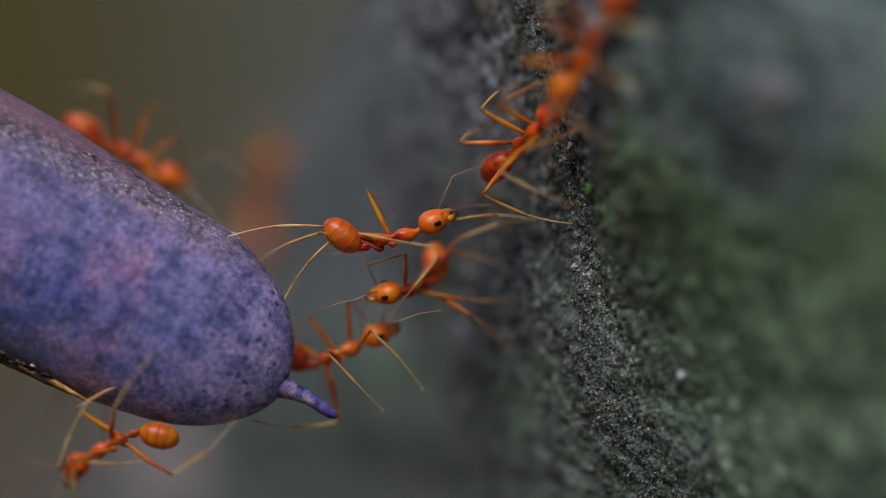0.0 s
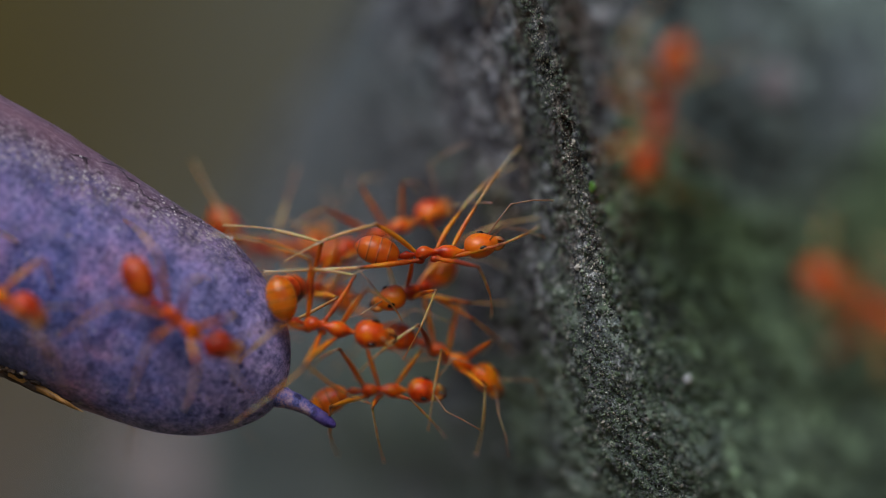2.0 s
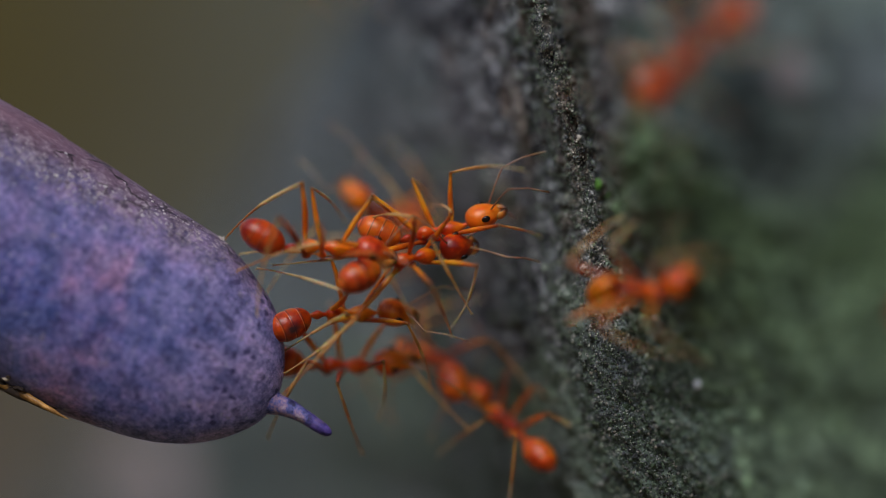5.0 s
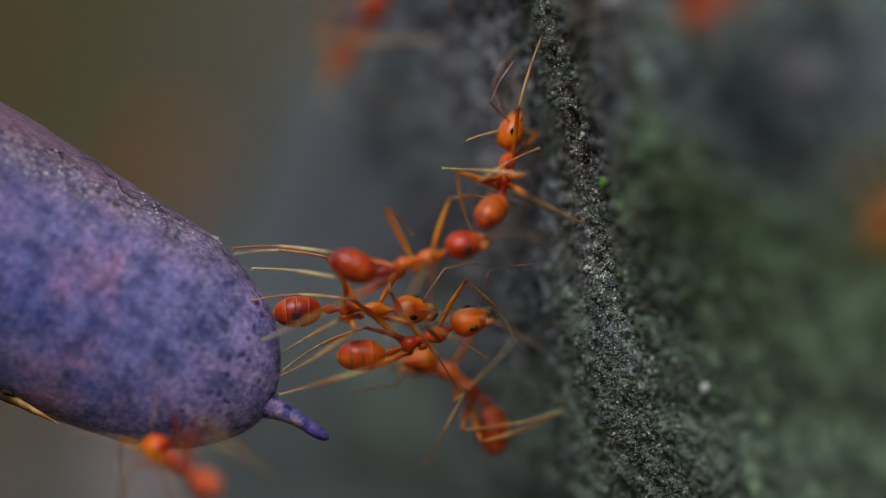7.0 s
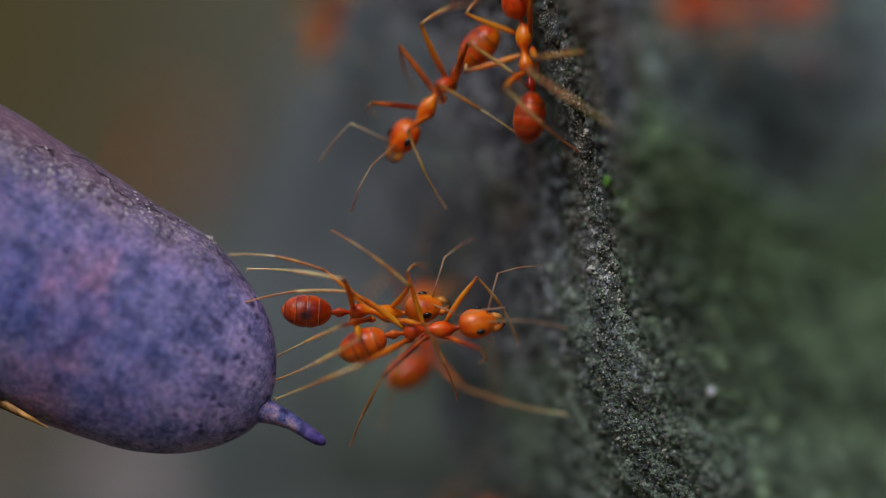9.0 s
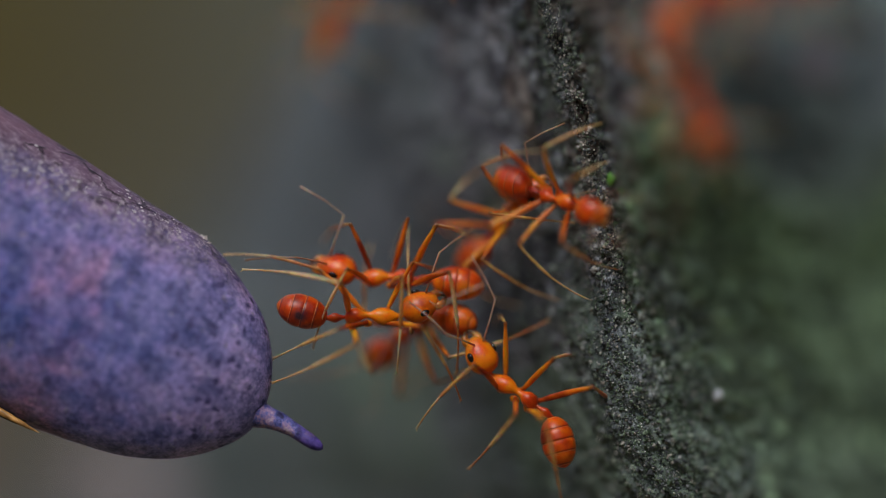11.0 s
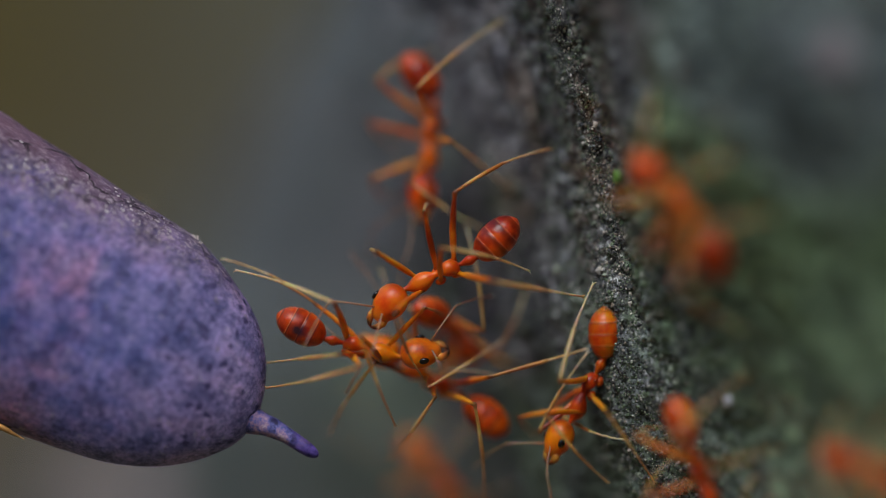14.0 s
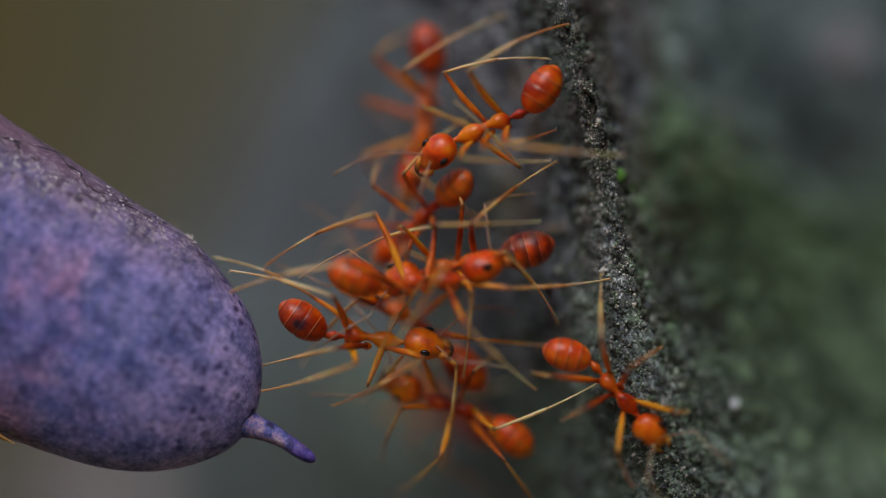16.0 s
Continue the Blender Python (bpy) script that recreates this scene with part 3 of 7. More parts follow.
def pod():
    """Fat purple seed pod, flattened in depth to fit the camera's focus; its own x axis runs to the blunt tip."""
    thing = new("seed_pod")
    a = [0.0, 0.10, 0.45, 0.95, 1.7, 3.3, 6.1, 9.2, 11.7, 14.1, 17, 20.6, 34, 50, 62, 67, 68]
    r = [0.0, 0.9, 1.82, 2.6, 3.43, 4.52, 5.6, 5.98, 6.2, 6.37, 6.65, 6.93, 7.1, 6.6, 4.2, 1.6, 0.5]
    c = [-1.15, -1.1, -0.96, -0.82, -0.72, -0.66, -0.47, -0.40, -0.24, -0.14, 0.0, 0.03, 0.1, 0.8, 2.0, 2.6, 2.7]
    root = np.sqrt(a)
    s = np.concatenate([np.geomspace(0.004, 3, 34), np.linspace(3.3, 26, 60), np.linspace(28, 68, 24)])
    n = 96
    verts, faces = [], []
    for d in s:
        rr, up = flowing(root, r, math.sqrt(d)), flowing(root, c, math.sqrt(d))
        for k in range(n):
            t = 2 * math.pi * k / n
            y, z = math.cos(t), math.sin(t)
            w = 1 + 0.012 * noise.noise((d * 0.25, y * 1.5, z * 1.5)) + 0.004 * noise.noise((d * 1.1, y * 6, z * 6))
            # shallow wrinkles run along the back
            w += 0.006 * max(0, z - 0.45) * noise.noise((d * 0.6, y * 22, z * 22))
            verts.append((0.35 - d, 0.55 * rr * w * y, up + rr * w * z))
    for i in range(len(s) - 1):
        for k in range(n):
            p, q = i * n + k, i * n + (k + 1) % n
            faces.append((p, p + n, q + n, q))
    faces.append(tuple(range(n)))
    faces.append(tuple(range((len(s) - 1) * n, len(s) * n))[::-1])
    part("pod_body", mesh("pod_body", verts, faces, M_POD), thing, label="dusty purple blue skin with dark pits and cracks")
    v, f = tube([(-1.6, 0, -1.0), (-0.7, 0, -1.2), (-0.1, 0, -1.36), (0.35, -0.03, -1.38), (0.8, -0.05, -1.33), (1.3, -0.1, -1.30), (2.0, -0.14, -1.36), (2.5, -0.18, -1.43), (2.9, -0.2, -1.49)],
                [1.5, 1.10, 0.80, 0.63, 0.53, 0.465, 0.40, 0.345, 0.22], 20)
    v = [(x, y + 0.08 * noise.noise((x * 2, y * 3, z * 3)), z + 0.09 * noise.noise((x * 2.3, z * 3, 5))) for x, y, z in v]
    part("spike", mesh("spike", v, f, M_SPIKE), thing, label="short purple pointed spike at the tip")
    v, f = tube([(1.9, -0.14, -1.35), (2.4, -0.17, -1.415), (2.9, -0.2, -1.49), (3.2, -0.2, -1.54), (3.42, -0.2, -1.57), (3.58, -0.2, -1.59), (3.66, -0.2, -1.60)], [0.28, 0.348, 0.345, 0.31, 0.25, 0.16, 0.03], 20)
    part("spike_end", mesh("spike_end", v, f, M_SPIKE), thing, label="dark violet blunt end of the spike")
    # a few pale dry fibres stand up from the rim
    hair = []
    rng = np.random.default_rng(5)
    for k in range(14):
        x = -5.45 + 0.16 * rng.normal()
        z = 4.98 - 0.3 * (x + 5.45)
        y = 0.2 * rng.normal()
        q = Vector((rng.normal() * 0.9 + 0.3, rng.normal() * 0.8, 1.0)).normalized() * rng.uniform(0.12, 0.42)
        hair.append(tube([(x, y, z - 0.15), (x + 0.5 * q.x, y + 0.5 * q.y, z + 0.5 * q.z), (x + q.x, y + q.y, z + 0.8 * q.z)], [0.05, 0.04, 0.015], 5))
    v, f = joined(*hair)
    part("fibre_tuft", mesh("fibre_tuft", v, f, M_FIBRE), thing, label="tuft of pale dry fibres")
    # the skin of the back breaks up into pale scales
    rng = np.random.default_rng(21)
    scales = []
    for _ in range(1700):
        d = rng.uniform(7, 22)
        t = math.asin(min(0.985, np.interp(d, [7, 14, 20], [0.95, 0.71, 0.60]) + 0.07 * rng.normal()))
        rr, up = flowing(root, r, math.sqrt(d)), flowing(root, c, math.sqrt(d))
        q = 0.021 * rng.lognormal(0, 0.45)
        scales.append(ball((0.35 - d, -0.55 * rr * math.cos(t), up + rr * math.sin(t)), (q * rng.uniform(1.0, 2.6), q, q), 5, 3))
    v, f = joined(*scales)
    tagged(part("flaking_skin", mesh("flaking_skin", v, f, M_SCALE, False), thing), "pale flaking skin on the weathered back", kind="stuff")
    # torn seam on the underside with a dry husk flake
    pts, rad = [], []
    for i in range(30):
        d = 9.0 + i * 0.5
        t = radians(-77 + 6 * noise.noise((i * 0.6, 0, 0)))
        rr, up = np.interp(d, a, r), np.interp(d, a, c)
        pts.append((-d, -0.55 * rr * math.cos(t), up + rr * math.sin(t)))
        rad.append(0.24 + 0.24 * abs(noise.noise((i * 0.9, 3, 0))) if 1 < i < 29 else 0.05)
    v, f = tube(pts, rad, 8)
    part("seam", mesh("seam", v, f, M_SEAM), thing, label="dark rough torn seam along the underside")
    rng = np.random.default_rng(11)
    bits = []
    for _ in range(420):
        d = rng.uniform(11.5, 26)
        t = radians(rng.normal(-76, 7))
        rr, up = np.interp(d, a, r), np.interp(d, a, c)
        q = rng.uniform(0.06, 0.2)
        bits.append(ball((-d, -0.56 * rr * math.cos(t), up + 1.01 * rr * math.sin(t)), (q * rng.uniform(0.8, 2.2), q, q * 0.8), 5, 3))
    v, f = joined(*bits)
    part("crust", mesh("crust", v, f, M_CRUST, False), thing, label="blackish brown crumbling crust under the pod")
    # a thin curled blade that ends in a point
    v, f = [], []
    for i in range(18):
        d = 8.75 + i * 0.26
        rr, up = np.interp(d, a, r), np.interp(d, a, c)
        w = 0.38 * (1 - math.exp(-i / 6)) * (1 - 0.5 * (i / 17) ** 3) * (1 + 0.25 * noise.noise((i * 0.5, 2, 0))) + 0.01
        z = up - 1.0 * rr - 0.10 + 0.25 * i / 17
        y = -1.1 - 0.2 * math.sin(i * 0.4)
        o = len(v)
        v += [(-d, y - 0.12, z + w), (-d, y - 0.26, z + 0.45 * w), (-d, y - 0.10, z - 0.25 * w), (-d, y + 0.05, z - 0.18 * w), (-d, y - 0.10, z + 0.5 * w), (-d, y, z + w)]
        if i:
            f += [(o - 6 + k, o - 6 + (k + 1) % 6, o + (k + 1) % 6, o + k) for k in range(6)]
    f += [tuple(range(6)), tuple(range(len(v) - 6, len(v)))[::-1]]
    part("husk_flake", mesh("husk_flake", v, f, M_HUSK), thing, label="dry straw yellow husk flake")
    return tagged(thing, "dusty purple seed pod with a short pointed tip", "seed pod")


pod_ob = pod()

# ---- ants ----
HEAD = mesh("head", *lathe([(-0.90, 0.08), (-0.86, 0.27), (-0.76, 0.47), (-0.56, 0.65), (-0.26, 0.745), (0.06, 0.735), (0.34, 0.65), (0.58, 0.52), (0.76, 0.40), (0.88, 0.27), (0.93, 0.14), (0.95, 0.03)], 24, 0.86,
                            lambda x: -0.07 * (x + 0.8)), M_HEAD)
HEAD_RED = HEAD.copy()
HEAD_RED.materials[0] = M_HEAD_RED
HEAD_GOLD = HEAD.copy()
HEAD_GOLD.materials[0] = M_HEAD_GOLD
EYES = [mesh("eye", *ball((0.10, s * 0.625, 0.20), (0.23, 0.12, 0.19)), M_EYE) for s in (1, -1)]
JAWS = [mesh("mandible", *tube([(0.62, s * 0.26, -0.16), (0.86, s * 0.33, -0.2), (1.06, s * 0.29, -0.22), (1.24, s * 0.13, -0.23), (1.32, -s * 0.05, -0.23)], [0.21, 0.20, 0.16, 0.10, 0.03]), M_JAW) for s in (1, -1)]
# shoulders, a pinched waist and a low hump behind it
_saddle = lathe([(-1.04, 0.08), (-1.0, 0.18), (-0.9, 0.29), (-0.74, 0.36), (-0.55, 0.375), (-0.37, 0.32), (-0.2, 0.21), (-0.07, 0.15), (0.08, 0.145), (0.2, 0.18), (0.33, 0.27), (0.5, 0.37), (0.72, 0.43), (0.95, 0.42), (1.14, 0.34), (1.3, 0.23), (1.42, 0.14), (1.58, 0.10), (1.85, 0.105)],
                20, 1.0, lambda x: 0.14 * math.sin((x + 1) * 2.2) - 0.04)
_coxae = [ball((x, s * 0.25, -0.25), (0.25, 0.17, 0.21), 10, 6) for x in (0.82, -0.02, -0.78) for s in (1, -1)]
_spiracle = [ball((-0.72, s * 0.33, 0.10), (0.10, 0.06, 0.08), 8, 5) for s in (1, -1)]
THORAX = mesh("thorax", *joined(_saddle, *_coxae, *_spiracle), M_THORAX)
THORAX_RED = THORAX.copy()
THORAX_RED.materials[0] = M_THORAX_RED
PETIOLE = mesh("petiole", *lathe([(-2.02, 0.09), (-1.88, 0.10), (-1.72, 0.15), (-1.56, 0.22), (-1.42, 0.21), (-1.26, 0.13), (-1.1, 0.085), (-0.92, 0.10)], 14, 1.25), M_THORAX)


def gaster_shape():
    """A blunt egg of overlapping plates, each stepping down to the next."""
    prof = []
    for i in range(41):
        x = 2.474 * i / 40
        r = 0.81 * max(0.0, 1 - abs(x / 1.275 - 1 + 0.06) ** 2.25) ** 0.60
        f = (x / 0.58) % 1.0
        r *= 1 - 0.045 * math.exp(-((f - 0.04) / 0.08) ** 2) + 0.018 * f
        prof.append((-x, max(r, 0.05)))
    return lathe(prof[::-1], 24, 0.96)


GASTERS = {key: mesh("gaster", *gaster_shape(), m) for key, m in (("amber", M_GASTER), ("red", M_GASTER_RED), ("spotted", M_GASTER_FED), ("striped", M_GASTER_STRIPED))}
GASTER_LOOK = {"amber": "amber gaster with dark rings", "red": "dark red banded gaster", "spotted": "amber gaster with a dark spot", "striped": "red brown gaster with broad dark stripes"}
HIPS = {"front": (0.85, 0.28, -0.26), "middle": (-0.02, 0.24, -0.22), "hind": (-0.82, 0.26, -0.22)}
REACH = {"front": 0.92, "middle": 0.95, "hind": 1.06}
FEMUR, TIBIA, TARSUS, ANKLE = 3.1, 2.55, 2.45, radians(14)
LOWER = math.sqrt(TIBIA ** 2 + TARSUS ** 2 + 2 * TIBIA * TARSUS * math.cos(ANKLE))
HEEL = math.asin(TARSUS * math.sin(ANKLE) / LOWER)
STANCE = {"front": (3.4, 2.9, -1.9), "middle": (0.1, 4.0, -2.0), "hind": (-4.1, 3.4, -2.0)}
# each piece of a leg runs along x from its joint
THIGH = mesh("leg", *tube([(-0.06, 0, 0.05), (0.05, 0, 0.0), (0.34, 0, -0.01), (0.85, 0, 0.03), (1.6, 0, 0.07), (2.3, 0, 0.05), (2.85, 0, 0.0), (3.1, 0, 0), (3.17, 0, 0)],
                          [0.12, 0.165, 0.10, 0.145, 0.15, 0.12, 0.088, 0.10, 0.03]), M_LEG)
SHIN = mesh("tibia", *tube([(-0.07, 0, 0), (0.0, 0, 0), (0.22, 0, 0.02), (0.8, 0, 0.05), (1.7, 0, 0.04), (2.35, 0, 0.0), (2.55, 0, 0), (2.66, 0, -0.09)],
                           [0.05, 0.092, 0.068, 0.075, 0.092, 0.082, 0.07, 0.014]), M_SHIN)
FOOT = mesh("tarsus", *joined(tube([(-0.04, 0, 0), (0.05, 0, 0), (0.95, 0, 0.05), (1.05, 0, 0.03), (1.5, 0, 0.05), (1.58, 0, 0.03), (1.9, 0, 0.03), (1.98, 0, 0.0), (2.3, 0, 0.0), (2.42, 0, -0.03)],
                                   [0.03, 0.056, 0.044, 0.050, 0.040, 0.048, 0.038, 0.046, 0.052, 0.04], 7),
                              tube([(2.38, 0.03, -0.02), (2.5, 0.07, -0.04), (2.55, 0.09, -0.12)], [0.028, 0.02, 0.006], 5),
                              tube([(2.38, -0.03, -0.02), (2.5, -0.07, -0.04), (2.55, -0.09, -0.12)], [0.028, 0.02, 0.006], 5)), M_TARSUS)


def bent(which, side, foot, pole):
    """Poses of thigh, shin and foot that put the foot at a place in the ant's space; the knee leans to the pole."""
    s = 1 if side == "left" else -1
    hip = Vector((HIPS[which][0], s * HIPS[which][1], HIPS[which][2]))
    k = REACH[which]
    a, b = FEMUR * k, LOWER * k
    target = Vector(foot) - hip
    far = min(max(target.length, 1.2, abs(a - b) * 1.02), (a + b) * 0.992)
    way = target.normalized()
    up = pole - way * pole.dot(way)
    up = up.normalized() if up.length > 1e-4 else way.orthogonal().normalized()
    c = max(-1.0, min(1.0, (a * a + far * far - b * b) / (2 * a * far)))
    knee = way * c + up * math.sqrt(1 - c * c)
    side_way = up.cross(way).normalized()
    turn = Matrix((knee, side_way, knee.cross(side_way))).transposed()
    down = turn.transposed() @ (way * far - knee * a)
    tilt = math.atan2(-down.z, down.x)
    thigh = Matrix.LocRotScale(hip * MM, turn.to_quaternion(), Vector((k, k, k)))
    shin = mm(FEMUR, 0, 0) @ Euler((0, tilt - HEEL, 0)).to_matrix().to_4x4()
    sole = shin @ mm(TIBIA, 0, 0) @ Euler((0, ANKLE, 0)).to_matrix().to_4x4()
    return thigh, shin, sole


def make_ant(label, size=1.0, bend=(0, 0), nod=(0, 0), red=False, seed=1, group="", tail=""):
    """An ant that faces along x with its back up; bend turns the gaster, nod the head (side, up)."""
    rng = random.Random(seed)
    ant = new("ant")
    ant.scale = (size, size, size)
    part("thorax", THORAX_RED if red else THORAX, ant)
    part("petiole", PETIOLE, ant)
    tail = tail or ("red" if red else "amber")
    gaster = part("gaster", GASTERS[tail], ant, tail_turn(*bend), GASTER_LOOK[tail])
    head = part("head", HEAD_RED if red else HEAD_GOLD if tail == "spotted" else HEAD, ant, head_turn(*nod))
    for me in EYES:
        part("eye", me, head, label="shiny black eye")
    for me in JAWS:
        part("mandible", me, head)
    feelers = []
    for s in (1, -1):
        o = rng.uniform(0.5, 1.2)
        elbow = Vector((1.1 + rng.uniform(-0.4, 0.4), s * 1.5 * o, 0.9 + rng.uniform(-0.3, 0.5))).normalized() * 2.0
        tip = elbow + Vector((1.6, s * rng.uniform(-0.4, 0.8), rng.uniform(-1.2, 0.3))).normalized() * 2.4
        m = elbow.lerp(tip, 0.5) + Vector((0, 0, 0.15))
        feelers.append(part("antenna", mesh("antenna", *tube([(0, 0, 0), elbow * 0.5 + Vector((0, 0, 0.06)), elbow, elbow.lerp(m, 0.12), m, tip], [0.05, 0.038, 0.048, 0.034, 0.038, 0.046], 6), M_FEELER), head, mm(0.55, s * 0.25, 0.36)))
    legs = {}
    for which in ("front", "middle", "hind"):
        for side in ("left", "right"):
            s = 1 if side == "left" else -1
            x, y, z = STANCE[which]
            rest = Vector((x + rng.uniform(-1.3, 1.1), s * (y + rng.uniform(-0.9, 0.5)), z + rng.uniform(-0.7, 0.3)))
            thigh, shin, sole = bent(which, side, rest, Vector((0, s * 0.35, 1)))
            leg = part("leg", THIGH, ant, thigh)
            legs[which, side] = (leg, part("tibia", SHIN, leg, shin), part("tarsus", FOOT, leg, sole), rest)
    tagged(ant, label, "ant", group or "ants on the pod and bark")
    return ant, legs, feelers, head, gaster


def head_turn(side, up):
    return mm(1.72, 0, 0.02, 0, -up, side) @ mm(0.80, 0, 0)


def tail_turn(side, up):
    return mm(-1.9, 0, 0, 0, up, side) @ Matrix.Scale(0.97, 4)


ANTS = {}
ANTS['bridging'] = make_ant('reddish orange ant stretched from the pod towards the bark', 0.99, bend=(0, -8), nod=(0, 10), red=True, seed=3)
ANTS['reaching'] = make_ant('orange ant reaching back from the bark towards the pod', 0.92, bend=(30, 0), seed=6)
ANTS['lowering'] = make_ant('orange ant clambering past the pointed tip of the pod', 0.98, seed=9)
ANTS['under'] = make_ant('amber ant running along the underside of the pod', 0.92, seed=12)
ANTS['behind'] = make_ant('orange ant climbing over the back of the pod', 1, seed=15)
ANTS['crossing'] = make_ant('orange ant walking over the pod and across to the bark', 1.02, seed=18)
ANTS['second_walker'] = make_ant('orange ant crossing the pod and joining the bridge', 1.02, seed=21)
ANTS['anchor'] = make_ant('amber ant anchored to the pod by its hind legs', 1.01, bend=(0, -6), seed=24, tail="spotted")
ANTS['tall_walker'] = make_ant('orange ant stepping from the pod over to the bark', 1.03, seed=27)
ANTS['steady'] = make_ant('red brown ant stretching between pod tip and bark', 1.01, bend=(0, -5), red=True, seed=30)
ANTS['lower_hanger'] = make_ant('orange ant hanging on the bark by its long hind legs', 1.02, seed=33)
ANTS['returning'] = make_ant('orange ant returning from the bark on to the pod', 1.03, seed=36)
ANTS['descending'] = make_ant('red brown ant with striped gaster clinging to the bark', 1.04, nod=(10, 0), red=True, seed=39, tail="striped")
ANTS['climber'] = make_ant('orange ant climbing up the edge of the bark', 0.92, seed=42)
ANTS['ridge_rounder'] = make_ant('orange ant crossing the edge of the bark', 0.92, seed=45)
ANTS['far_right'] = make_ant('orange ant out of focus on the side of the trunk', 0.93, seed=48)
ANTS['rusher'] = make_ant('orange ant hurrying down the near side of the bark', 0.96, seed=51)
ANTS['far_left'] = make_ant('red orange ant out of focus on the far bark', 0.92, red=True, seed=54)
ANTS['high_hanger'] = make_ant('orange ant climbing down the shaded side of bark', 1.03, seed=57)
ANTS['riser'] = make_ant('orange ant coming up the near side of bark', 1, seed=60)
ANTS['late_top'] = make_ant('reddish ant coming down from the top of bark', 0.93, red=True, seed=63)
ANTS['first_climber'] = make_ant('orange ant climbing up beside the edge of bark', 0.98, seed=66)
ANTS['first_right'] = make_ant('orange ant leaving over the side of bark', 1.1, seed=69)
ANTS['lingering'] = make_ant('red orange ant resting out of focus on the trunk', 1.02, red=True, seed=72)
ANTS['tip_visitor'] = make_ant('rusty ant hurrying along the underside of the pod', 0.92, seed=75)
ANTS['late_walker'] = make_ant('amber ant striding from the pod to the bridge', 1.06, bend=(0, 8), seed=78)
ANTS['low_visitor'] = make_ant('orange ant climbing up the shaded bark', 0.92, seed=81)
ANTS['edge_visitor'] = make_ant('orange ant out of focus near the side of bark', 0.92, seed=84)


def ease(f):
    f = min(1.0, max(0.0, f))
    return f * f * (3 - 2 * f)


def path_of(ob):
    """A function that gives the pose of a keyed thing at a time."""
    keys = ob.animation_data
    curves = {(c.data_path, c.array_index): c for c in keys.action.layers[0].strips[0].channelbag(keys.action_slot).fcurves}

    def at(t):
        f = 1 + t * FPS
        place = [curves["location", i].evaluate(f) for i in range(3)]
        turn = [curves["rotation_quaternion", i].evaluate(f) for i in range(4)]
        q = Euler().to_quaternion()
        q.w, q.x, q.y, q.z = turn
        return Matrix.LocRotScale(place, q.normalized(), ob.scale)

    return at


